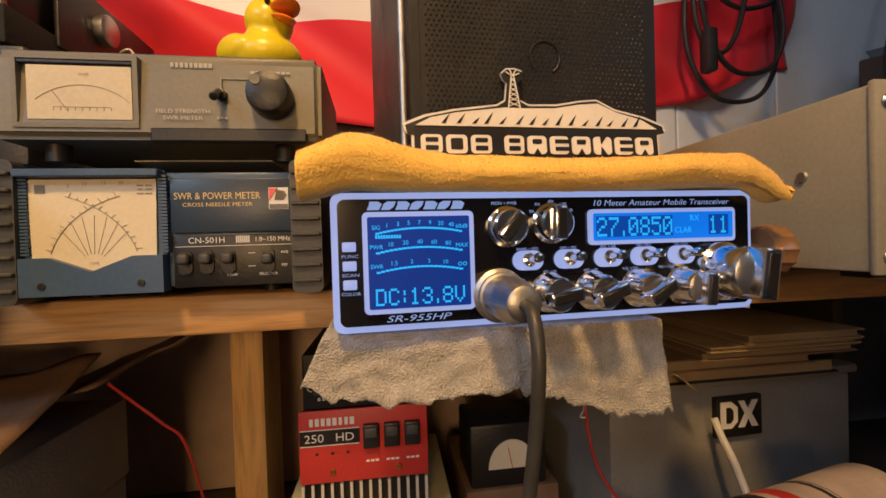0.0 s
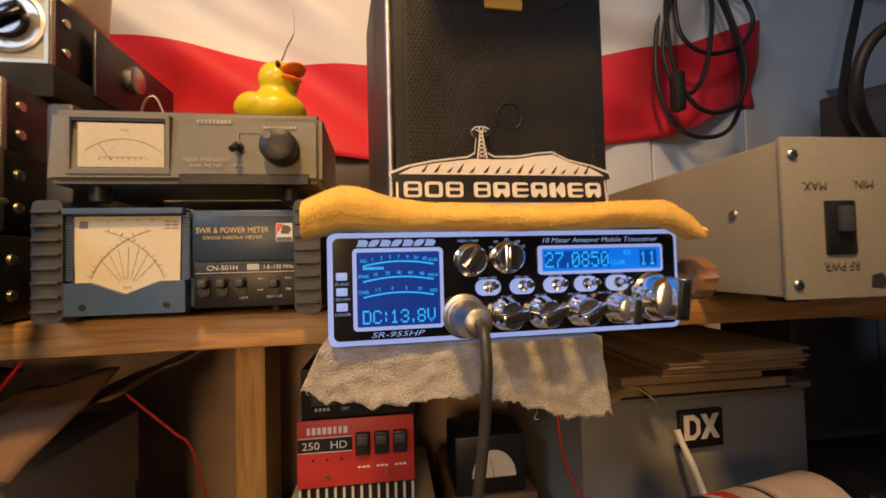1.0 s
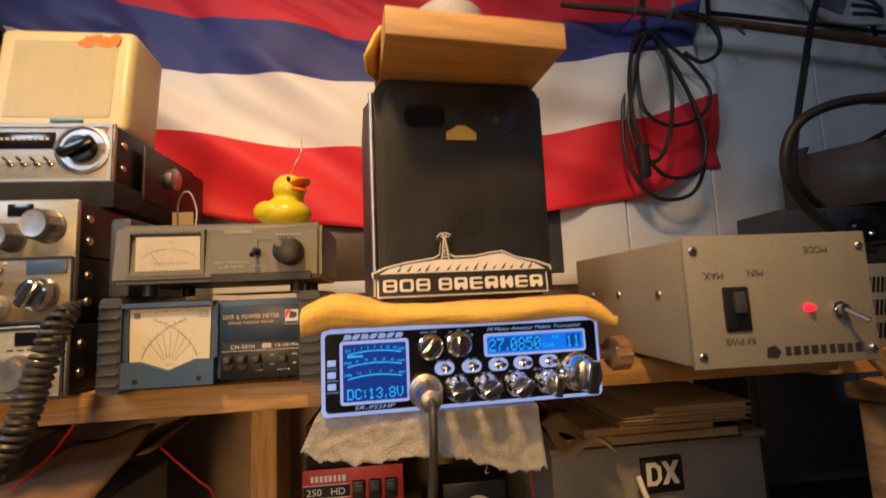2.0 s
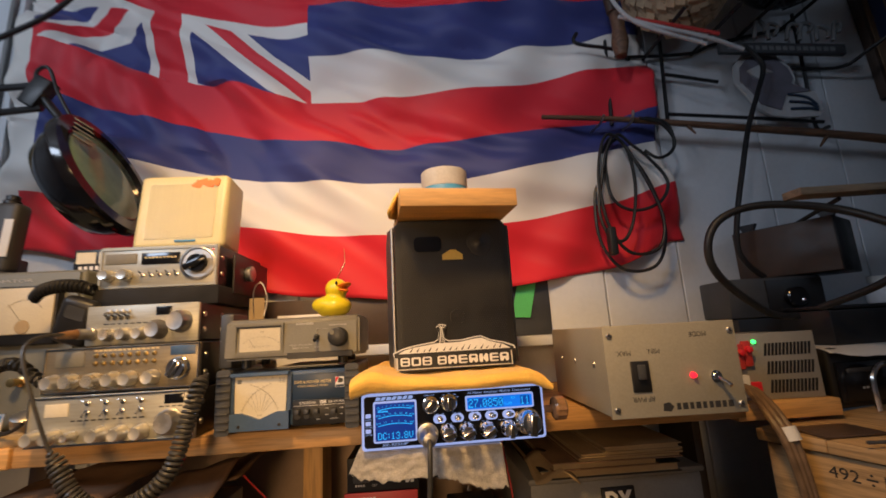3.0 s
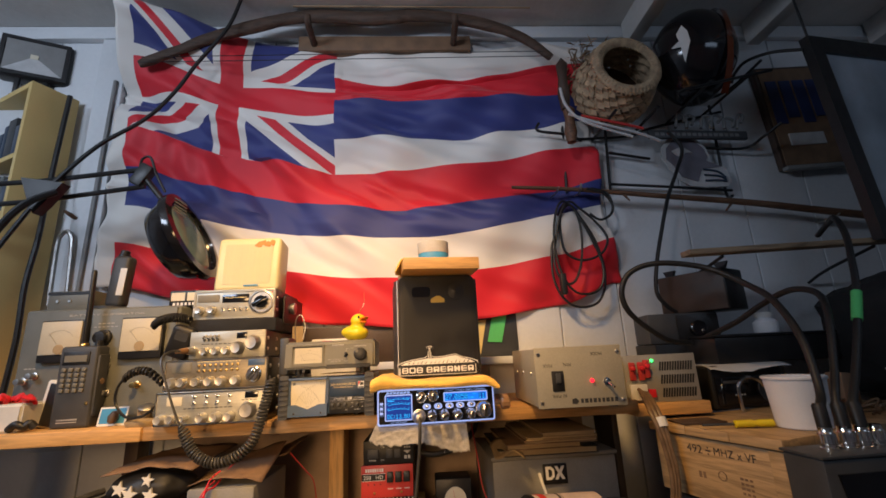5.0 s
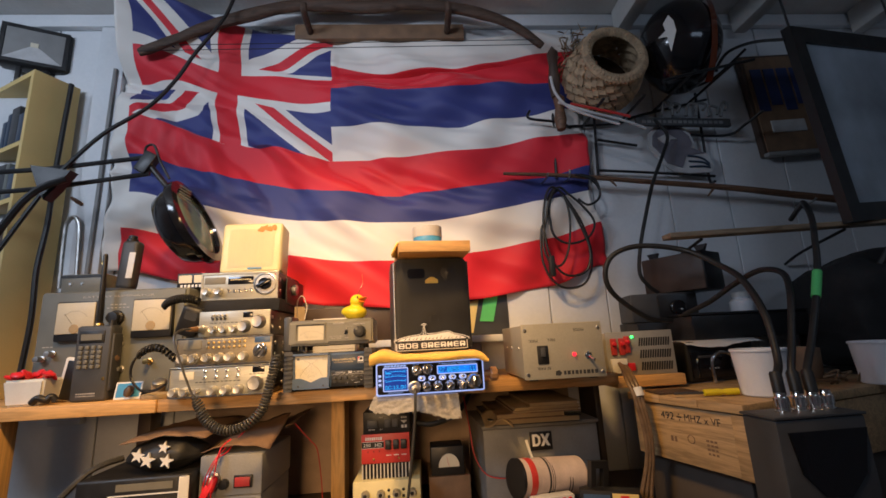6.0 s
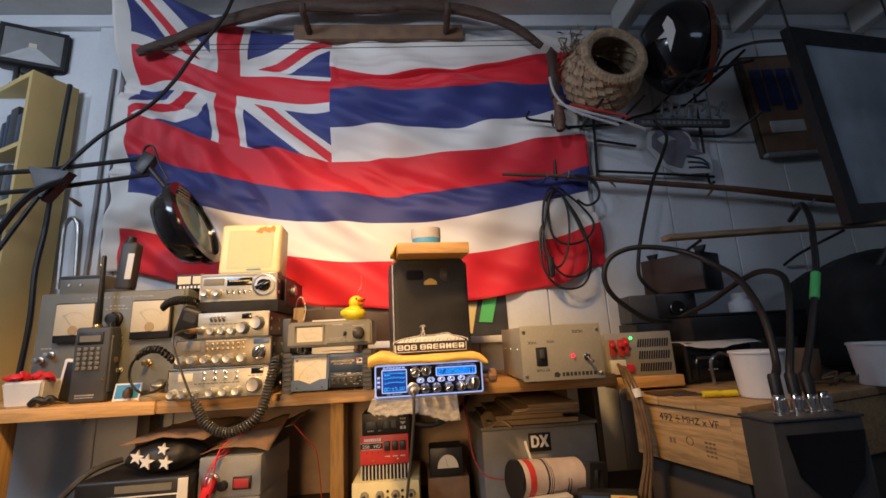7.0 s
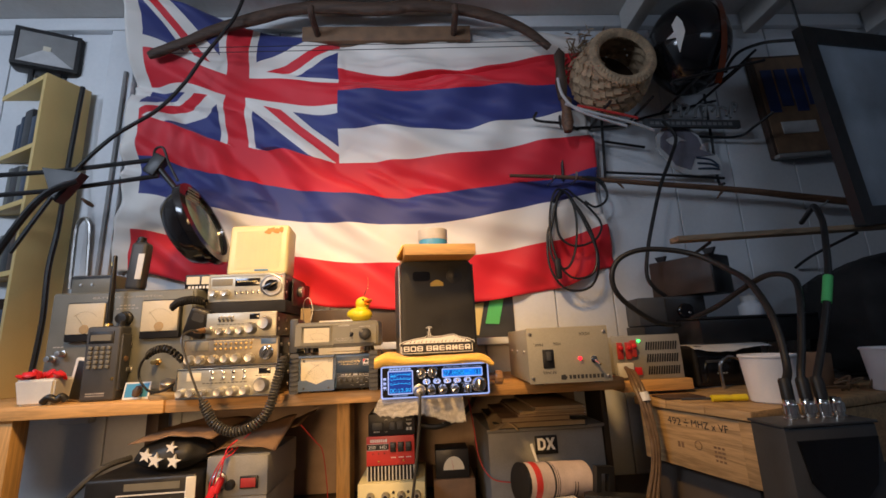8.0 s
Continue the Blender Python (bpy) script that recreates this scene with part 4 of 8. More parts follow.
# ---- meters beside the transceiver ----
def power_meter():
    t = thing("power_meter", "blue cross-needle power meter with ribbed black bumpers on shelf", "meter", pose(-0.121, 0.243, SHELF_Z + 0.0005, 0, 0, 0.5))
    part("case", box(B(), -0.070, 0.070, 0.004, 0.100, 0.006, 0.071, 0.002), BLUEGREY, t)
    for s in (-1, 1):
        b = B()
        poly(b, rounded(s * 0.0775 - 0.0085, s * 0.0775 + 0.0085, 0.0, 0.0765, 0.004), -0.004, 0.104)
        bump = part("bumper", b, DGREY, t, "ribbed dark rubber bumper")
        rib = mesh_of("rib", box(B(), -0.0078, 0.0078, -0.0065, -0.0035, -0.0011, 0.0011, 0.0006, 1), DGREY)
        for k in range(8):
            piece("rib", rib, bump, Matrix.Translation((s * 0.0775, 0, 0.0075 + k * 0.0088)))
    # left half with the pointed window
    b = B()
    poly(b, [(-0.069, 0.004), (0.001, 0.004), (0.001, 0.0715), (-0.069, 0.0715)], 0.002, 0.006)
    part("left_panel", b, BLUEGREY, t)
    b = B()
    poly(b, [(-0.069, 0.004), (0.001, 0.004), (0.001, 0.0245), (-0.014, 0.0245), (-0.0345, 0.0165), (-0.055, 0.0245), (-0.069, 0.0245)], -0.0035, 0.0022)
    ap = part("apron", b, BLUEGREY, t, "pointed blue front apron")
    for x in (-0.058, -0.010):
        part("screw", lathe(B(), (x, -0.0034, 0.0095), (0, -1, 0), [(0.0019, 0), (0.0019, 0.0008), (0, 0.0009)], 12), BLACK, ap)
    part("bezel", box(B(), -0.0688, 0.0008, -0.0058, 0.0021, 0.0672, 0.0714, 0.0006, 1), BLUEGREY, t)
    dial = part("dial", poly(B(), [(-0.0655, 0.0665), (-0.0025, 0.0665), (-0.0035, 0.0245), (-0.014, 0.0235), (-0.0345, 0.0165), (-0.055, 0.0235), (-0.0645, 0.0245)], 0.0002, 0.0019), DIAL, t, "cream dial with two arcs")
    b = B()
    for cx, sgn in ((-0.0665, 1), (-0.0020, -1)):
        pts = []
        for k in range(25):
            a = radians(14 + 56 * k / 24)
            pts.append((cx + sgn * 0.055 * math.cos(a), -0.0001, 0.016 + 0.044 * math.sin(a)))
        tube(b, pts, 0.00018, 4, raw=True)
        for k in range(13):
            a = radians(16 + 52 * k / 12)
            for r0, r1 in ((0.055, 0.0565 if k % 2 else 0.058),):
                tube(b, [(cx + sgn * r0 * math.cos(a), -0.0001, 0.016 + 0.044 * math.sin(a)), (cx + sgn * r1 * math.cos(a), -0.0001, 0.016 + 0.044 * r1 / r0 * math.sin(a))], 0.00016, 4, raw=True)
    write(b, "SWR", -0.0345, 0.0, 0.0208, 0.0017)
    for s, x, z in (("5", -0.046, 0.0630), ("10", -0.038, 0.0640), ("15", -0.0285, 0.0645), ("20", -0.020, 0.0645)):
        write(b, s, x, 0.0, z, 0.0018)
    for q in range(3):
        bars(b, -0.0085, 0.0630 - q * 0.0022, 0.0085, 0.0008, 2, 0.0001, q)
    part("scale", b, SCALEP, dial, "fine black scale marks")
    b = B()
    for k in range(7):
        a = radians(40 + 16 * k)
        tube(b, [(-0.0345 + 0.006 * math.cos(a), -0.0001, 0.022 + 0.004 * math.sin(a)), (-0.0345 + 0.022 * math.cos(a), -0.0001, 0.022 + 0.025 * math.sin(a))], 0.0001, 4, raw=True)
    part("fan", b, GREYMETER, dial)
    part("emblem", box(B(), -0.0620, -0.0572, -0.0001, 0.0001, 0.0590, 0.0635), GREYMETER, dial)
    rib = mesh_of("rib", box(B(), -0.0022, 0.0022, -0.0012, 0.002, -0.0006, 0.0006), BLUEGREY)
    for k in range(24):
        piece("rib", rib, t, Matrix.Translation((0.0010, 0.0, 0.0265 + k * 0.0018)))
        piece("rib", rib, t, Matrix.Translation((-0.0672, 0.0, 0.0265 + k * 0.0018)))
    # right half
    part("right_panel", box(B(), 0.0045, 0.0690, -0.0005, 0.005, 0.0360, 0.0665, 0.0006), NAVY, t)
    part("switch_panel", box(B(), 0.0045, 0.0690, 0.0012, 0.005, 0.0055, 0.0345, 0.0006), BLACK, t)
    b = B()
    write(b, "SWR & POWER METER", 0.0295, -0.0008, 0.0567, 0.0038, 0.0455)
    write(b, "CROSS NEEDLE METER", 0.0295, -0.0008, 0.0518, 0.0021, 0.0370)
    part("lettering", b, PRINTG, t, "gold panel lettering")
    b = B()
    write(b, "CN-501H", 0.0222, 0.0008, 0.0318, 0.0032, 0.0190)
    for k in range(7):
        box(b, 0.0378 + k * 0.0011, 0.0385 + k * 0.0011, 0.0008, 0.0012, 0.0300, 0.0340)
    write(b, "1.8~150 MHz", 0.0580, 0.0008, 0.0318, 0.0026, 0.0190)
    box(b, 0.0055, 0.0680, 0.0009, 0.0012, 0.0283, 0.0286)
    write(b, "1.5kW", 0.0355, 0.0008, 0.0118, 0.0015)
    write(b, "SELECTOR", 0.0550, 0.0008, 0.0118, 0.0016, 0.0100)
    write(b, "AVG", 0.0640, 0.0008, 0.0240, 0.0015)
    write(b, "PEP", 0.0640, 0.0008, 0.0165, 0.0015)
    box(b, 0.0440, 0.0478, 0.0009, 0.0012, 0.0238, 0.0241)
    box(b, 0.0440, 0.0478, 0.0009, 0.0012, 0.0163, 0.0166)
    part("lettering", b, PRINT, t, "white panel lettering")
    lg = part("emblem", box(B(), 0.0568, 0.0675, -0.0009, -0.0005, 0.0485, 0.0610), PRINT, t, "red and white square emblem")
    part("triangle", poly(B(), [(0.0572, 0.0535), (0.0572, 0.0606), (0.0615, 0.0606)], -0.0013, -0.0009), REDB, lg)
    part("loop", poly(B(), [(0.0600, 0.0540), (0.0612, 0.0598), (0.0655, 0.0590), (0.0668, 0.0565), (0.0650, 0.0540)], -0.0013, -0.0009), BLACK, lg)
    part("strip", box(B(), 0.0572, 0.0671, -0.0013, -0.0009, 0.0490, 0.0515), NAVY, lg)
    slot = B()
    poly(slot, rounded(-0.0036, 0.0036, -0.0065, 0.0065, 0.0028), -0.0014, 0.0)
    slot = mesh_of("rocker", slot, BLACK)
    nub = mesh_of("nub", box(B(), -0.0031, 0.0031, -0.0062, -0.001, -0.003, 0.003, 0.0018, 3), DGREY)
    for x, up in ((0.0110, 0.002), (0.0222, 0.002), (0.0338, 0.002), (0.0550, 0.001)):
        s = piece("rocker", slot, t, Matrix.Translation((x, 0.0012, 0.0195)))
        piece("nub", nub, s, Matrix.Translation((0, 0, up)))
    for x in (-0.05, 0.05):
        part("foot", lathe(B(), (x, 0.03, 0.0), (0, 0, 1), [(0.006, 0), (0.006, 0.0075)], 14), RUBBER, t)


power_meter()


def field_meter():
    t = thing("field_meter", "grey field strength meter with needle dial on power meter", "meter", pose(-0.116, 0.236, SHELF_Z + 0.0775, 0, 0, 0.5))
    b = B()
    H = 0.0600
    pts = [(0.0, 0.010), (0.0045, H - 0.004), (0.010, H), (0.105, H), (0.105, 0.008)]
    lo = [[b.verts.new((x * (1 - 0.0), y, z)) for y, z in pts] for x in (-0.083, 0.083)]
    b.faces.new(lo[0])
    b.faces.new(list(reversed(lo[1])))
    for k in range(5):
        n = (k + 1) % 5
        b.faces.new((lo[0][k], lo[1][k], lo[1][n], lo[0][n]))
    bmesh.ops.recalc_face_normals(b, faces=b.faces[:])
    bmesh.ops.bevel(b, geom=b.edges[:], offset=0.0035, segments=3, affect="EDGES")
    part("case", b, GREYMETER, t)
    tilt = pose(0, 0, 0, -5, 0, 0)
    win = part("window_frame", ring_plate(B(), -0.0705, -0.0110, 0.0155, 0.0535, 0.0025, -0.0004, 0.006), GREYMETER, t)
    d = part("dial", box(B(), -0.0640, -0.0145, 0.0006, 0.0042, 0.0200, 0.0480), OLDDIAL, t, "pale dial in a recessed window")
    part("shade", box(B(), -0.0678, -0.0137, -0.0002, 0.003, 0.0488, 0.0508, 0.0004, 1), BLACK, t)
    b = B()
    pts = [(-0.0385 + 0.030 * math.cos(radians(a)), 0.0005, 0.012 + 0.026 * math.sin(radians(a))) for a in range(40, 142, 6)]
    tube(b, pts, 0.0002, 4, raw=True)
    tube(b, [(-0.0525, 0.0004, 0.0350), (-0.0450, 0.0004, 0.0240)], 0.0002, 4, raw=True)
    for k in range(9):
        box(b, -0.052 + k * 0.0034, -0.0517 + k * 0.0034, 0.0004, 0.0006, 0.0245, 0.0262)
    box(b, -0.052, -0.025, 0.0004, 0.0006, 0.0262, 0.0265)
    write(b, "SWR", -0.0370, 0.0004, 0.0435, 0.0016)
    part("needle", b, SCALEP, d, "dark needle and scale")
    b = B()
    write(b, "FIELD STRENGTH", 0.0108, 0.0000, 0.0250, 0.0022, 0.0270)
    write(b, "SWR METER", 0.0108, -0.0004, 0.0213, 0.0022, 0.0200)
    bars(b, 0.0145, 0.0510, 0.022, 0.0026, 9, 0.0032, 4)
    bars(b, 0.0560, 0.0480, 0.022, 0.0014, 8, 0.0028, 6)
    box(b, 0.0300, 0.0303, 0.0014, 0.003, 0.0370, 0.0440)
    box(b, 0.0300, 0.0440, 0.0026, 0.0034, 0.0438, 0.0441)
    bars(b, 0.0305, 0.0215, 0.006, 0.0013, 3, 0.0002, 7)
    part("lettering", b, PRINTGR, t, "faint grey lettering")
    part("slot", box(B(), -0.006, 0.075, -0.0002, 0.006, 0.0085, 0.0160, 0.0008, 1), BLACK, t)
    k = B()
    lathe(k, (0.0570, 0.0015, 0.0330), (0, -1, 0), [(0.0118, 0), (0.0116, 0.010), (0.0106, 0.0135), (0.0095, 0.014), (0, 0.0142)], 30)
    kn = part("knob", k, BLACK, t)
    part("dimple", lathe(B(), (0.0515, -0.0128, 0.0385), (0, -1, 0), [(0.0030, 0), (0.0026, 0.0004), (0, 0.0002)], 16), GREYMETER, kn)
    b = B()
    lathe(b, (0.0300, 0.0022, 0.0345), (0, -1, 0), [(0.0032, 0), (0.0032, 0.003), (0.0018, 0.0035), (0.0018, 0.006), (0, 0.006)], 14)
    lathe(b, (0.0300, -0.003, 0.0345), (0, -0.8, -0.5), [(0.0014, 0), (0.0020, 0.007), (0.0022, 0.009), (0, 0.0098)], 12)
    part("toggle", b, BLACK, t)
    for x in (-0.06, 0.06):
        for y in (0.016, 0.085):
            part("foot", lathe(B(), (x, y, 0.0), (0, 0, 1), [(0.006, 0), (0.006, 0.0125)], 14), RUBBER, t)
    # card between the two meters
    single("card", box(B(), -0.135, -0.062, 0.245, 0.340, SHELF_Z + 0.0770, SHELF_Z + 0.0774), PAPER, "brown card lying between the meters", "card")


field_meter()


def rubber_duck():
    t = thing("rubber_duck", "yellow rubber duck with orange bill on the field meter", "toy", pose(-0.0755, 0.288, SHELF_Z + 0.1378, 0, 0, 48) @ Matrix.Diagonal((1.1, 1.1, 1.1, 1)))
    b = B()

    def blob(c, r, seg=20, deform=None):
        tmp = bmesh.new()
        bmesh.ops.create_uvsphere(tmp, u_segments=seg, v_segments=seg * 2 // 3, radius=1)
        for v in tmp.verts:
            x, y, z = v.co
            v.co = Vector((c[0] + x * r[0], c[1] + y * r[1], c[2] + z * r[2]))
            if deform:
                v.co = deform(v.co)
        join(b, tmp)

    # the duck faces -y in its own frame
    def bodyshape(p):
        q = p.copy()
        q.z = max(q.z, 0.0)
        if q.y > 0.008:
            q.z += (q.y - 0.008) * 0.28
            q.x *= 1 - (q.y - 0.008) * 14
        return q

    blob((0, 0.001, 0.0130), (0.0215, 0.0260, 0.0145), 32, bodyshape)
    blob((0, -0.007, 0.0345), (0.0138, 0.0142, 0.0132), 28)
    blob((0, -0.005, 0.0245), (0.0128, 0.0135, 0.0070), 24)
    for s in (-1, 1):
        blob((s * 0.0180, 0.003, 0.0150), (0.0055, 0.0145, 0.0080), 20)
    body = part("body", b, YELLOW, t)
    smooth = body.modifiers.new("moulded", "REMESH")
    smooth.mode, smooth.voxel_size, smooth.use_smooth_shade = "VOXEL", 0.0011, True
    soft = body.modifiers.new("soft", "SMOOTH")
    soft.factor, soft.iterations = 0.5, 6
    b = B()
    blob((0, -0.0225, 0.0372), (0.0085, 0.0085, 0.0028), 18, lambda p: Vector((p.x, p.y, p.z + 0.30 * max(0, -0.022 - p.y))))
    blob((0, -0.0205, 0.0325), (0.0072, 0.0068, 0.0022), 18, lambda p: Vector((p.x, p.y, p.z - 0.25 * max(0, -0.020 - p.y))))
    part("bill", b, ORANGE, t, "orange open bill")
    for s in (-1, 1):
        b = B()
        blob((s * 0.0085, -0.0178, 0.0405), (0.0018, 0.0016, 0.0024), 12)
        part("eye", b, BLACK, t)
    b = B()
    tube(b, [(0.0, -0.008, 0.0460), (0.002, -0.014, 0.058), (0.0045, -0.018, 0.068), (0.004, -0.0175, 0.086)], (0.0007, 0.0004), 6)
    part("wire", b, BRASS, t, "thin copper wire in the head")


rubber_duck()


def radio_amp():
    t = thing("amplifier", "grey metal amplifier standing upside down with red lamp", "amplifier", pose(0.330, 0.1715, SHELF_Z + 0.0005, 0, 0, -1.5) @ Matrix.Diagonal((0.955, 1, 1, 1)))
    case = part("case", box(B(), -0.0795, 0.0795, 0.003, 0.215, 0.004, 0.103, 0.0015), AMPGREY, t)
    part("front_panel", box(B(), -0.0812, 0.0812, -0.001, 0.0028, 0.0025, 0.1045, 0.0012), AMPGREY, t)
    for x in (-0.074, 0.074):
        for z in (0.012, 0.093):
            s = part("screw", lathe(B(), (x, -0.001, z), (0, -1, 0), [(0.0036, 0), (0.0036, 0.0008), (0.0026, 0.0019), (0, 0.0022)], 16), STEEL, t)
            part("slot", box(B(), -0.0022, 0.0022, -0.0035, -0.0030, -0.0004, 0.0004, 0, 1, Matrix.Translation((x, 0, z)) @ pose(0, 0, 0, 0, 35, 0)), BLACK, s)
    for y in (0.04, 0.11, 0.17):
        part("screw", lathe(B(), (-0.0795, y, 0.060), (-1, 0, 0), [(0.0036, 0), (0.0030, 0.0016), (0, 0.002)], 14), STEEL, t)
    sw = part("power_switch", box(B(), -0.0525, -0.0305, -0.0030, 0.0, 0.030, 0.064, 0.0012), BLACK, t, "black slide switch")
    part("slider", box(B(), -0.046, -0.037, -0.0075, -0.003, 0.044, 0.060, 0.001), DGREY, sw)
    b = B()
    write(b, "MAX.", -0.0590, -0.0013, 0.0730, 0.0056, 0.018, turn=180)
    write(b, "MIN.", -0.0226, -0.0013, 0.0740, 0.0056, 0.0155, turn=180)
    write(b, "RF PWR", -0.0415, -0.0013, 0.0225, 0.0056, 0.026, turn=180)
    write(b, "MODE", 0.034, -0.0013, 0.0905, 0.0056, 0.021, turn=180)
    bars(b, 0.0300, 0.0130, 0.070, 0.0070, 9, -0.0011, 8)
    poly(b, [(-0.020, 0.0090), (-0.011, 0.0080), (-0.007, 0.0130), (-0.012, 0.0180), (-0.019, 0.0165)], -0.0013, -0.0010)
    part("lettering", b, PRINTD, t, "dark upside-down lettering")
    part("led", lathe(B(), (0.0210, -0.001, 0.0455), (0, -1, 0), [(0.0036, 0), (0.0036, 0.001), (0.0026, 0.002), (0.0026, 0.0045), (0.0015, 0.0060), (0, 0.0064)], 16), LEDR, t, "glowing red indicator")
    b = B()
    lathe(b, (0.0480, -0.001, 0.0430), (0, -1, 0), [(0.0065, 0), (0.0065, 0.002), (0.0045, 0.0025), (0.0045, 0.006), (0, 0.006)], 18)
    lathe(b, (0.0480, -0.006, 0.0430), (0.45, -1, -0.7), [(0.0018, 0), (0.0026, 0.014), (0.0028, 0.016), (0, 0.0175)], 12)
    part("toggle", b, CHROME, t)
    for x in (-0.06, 0.06):
        for y in (0.02, 0.19):
            part("foot", box(B(), x - 0.008, x + 0.008, y - 0.008, y + 0.008, 0.0, 0.0042), RUBBER, t)


radio_amp()


def power_supply():
    t = thing("power_supply", "light grey power supply with slotted front and red terminals", "power supply", pose(0.548, 0.302, 1.0635, 0, 0, -3))
    part("case", box(B(), -0.073, 0.073, 0.002, 0.12, 0.002, 0.092, 0.002), AMPGREY, t)
    part("front_panel", box(B(), -0.075, 0.075, -0.001, 0.0018, 0.0, 0.094, 0.0012), PALEGREY, t, "grey slotted front panel")
    slot = mesh_of("vent_slot", box(B(), -0.0016, 0.0016, -0.0016, -0.0008, -0.009, 0.009), BLACK)
    for r in range(3):
        for k in range(13):
            piece("vent_slot", slot, t, pose(0.0 + k * 0.0054, 0, 0.018 + r * 0.026, 0, 12, 0))
    for x, z in ((-0.060, 0.062), (-0.042, 0.062), (-0.030, 0.066)):
        p = part("terminal", box(B(), x - 0.006, x + 0.006, -0.007, -0.001, z - 0.018, z + 0.018, 0.0015), REDP, t)
        part("cap", lathe(B(), (x, -0.007, z + 0.006), (0, -1, 0), [(0.0045, 0), (0.0045, 0.006), (0.003, 0.007), (0, 0.007)], 14), REDB, p)
    part("led", lathe(B(), (-0.016, -0.001, 0.082), (0, -1, 0), [(0.0030, 0), (0.0026, 0.003), (0, 0.0042)], 12), LEDG, t, "glowing green indicator")
    part("socket", box(B(), -0.070, -0.036, -0.010, -0.001, 0.006, 0.036, 0.001), WHITEP, t)
    part("socket", box(B(), -0.033, -0.018, -0.007, -0.001, 0.010, 0.026, 0.001), REDB, t)
    single("wood_block", box(B(), 0.478, 0.632, 0.285, 0.42, 1.0400, 1.0632, 0.002), PINE, "short pine block under the power supply", "block")
    w = thing("wire_bundle", "bundle of brown power leads hanging from power supply", "cable", pose(0, 0, 0))
    for k in range(3):
        o = k * 0.011
        b = B()
        tube(b, [(0.492 + o * 0.4, 0.292, 1.090 - k * 0.004), (0.482 + o * 0.5, 0.262, 1.084), (0.470 + o * 0.7, 0.222, 1.062), (0.472 + o * 0.6, 0.204, 1.03), (0.480 + o * 0.5, 0.200, 0.966), (0.477 + o * 0.5, 0.202, 0.918), (0.460 + o * 0.8, 0.205, 0.86), (0.452 + o, 0.21, 0.805)], 0.0042, 8)
        part("lead", b, CABLEB, w)
    single("wire_tag", lathe(B(), (0.4815, 0.211, 1.049), (0.08, -0.30, -1), [(0.010, 0), (0.010, 0.016)], 14), WHITEP, "white tape wrapped around the leads", "tape")


power_supply()


# ---- stack of old radios ----
def round_knob(parent, x, z, r, deep, material=None, seg=22):
    b = B()
    n = 36
    prof = [(r, 0, 0), (r * 1.02, deep * 0.12, 0), (r * 0.90, deep * 0.2, 0.06), (r * 0.86, deep * 0.8, 0.06), (r * 0.74, deep, 0), (r * 0.3, deep * 0.96, 0), (0.0005, deep * 0.96, 0)]
    rings = [[b.verts.new((x + q * (1 + f * (k % 3 == 0)) * math.cos(2 * math.pi * k / n), -h, z + q * (1 + f * (k % 3 == 0)) * math.sin(2 * math.pi * k / n))) for k in range(n)] for q, h, f in prof]
    for ra, rb in zip(rings, rings[1:]):
        for k in range(n):
            b.faces.new((ra[k], ra[(k + 1) % n], rb[(k + 1) % n], rb[k]))
    b.faces.new(rings[-1])
    bmesh.ops.recalc_face_normals(b, faces=b.faces[:])
    return part("knob", b, material or SATIN, parent)


def small_toggle(parent, x, z, up=1, material=None):
    b = B()
    lathe(b, (x, 0, z), (0, -1, 0), [(0.0030, 0), (0.0030, 0.0015), (0.0016, 0.002), (0, 0.002)], 10)
    lathe(b, (x, -0.001, z), (0, -1, 0.5 * up), [(0.0009, 0), (0.0015, 0.007), (0.0012, 0.0085), (0, 0.0088)], 8)
    return part("toggle", b, material or CHROME, parent)


def old_radio(label, x, y, z, wide, high, deep, fit_x, face):
    t = thing("old_radio", label, "radio", pose(x, y, z) @ Matrix.Diagonal((fit_x, 1, 1, 1)), "stacked radios")
    part("case", box(B(), -wide / 2 + 0.002, wide / 2 - 0.002, 0.004, deep, 0.001, high - 0.001, 0.0015), BLACK, t, "black metal case")
    part("face", box(B(), -wide / 2, wide / 2, 0.0, 0.006, 0.0, high, 0.0022), face, t, "worn brushed metal face")
    for k in range(2):
        for zz in (0.3, 0.7):
            part("screw", lathe(B(), (wide / 2 - 0.002, 0.018 + 0.05 * k, high * zz), (1, 0, 0), [(0.004, 0), (0.0034, 0.0018), (0, 0.0024)], 12), STEEL, t)
    return t


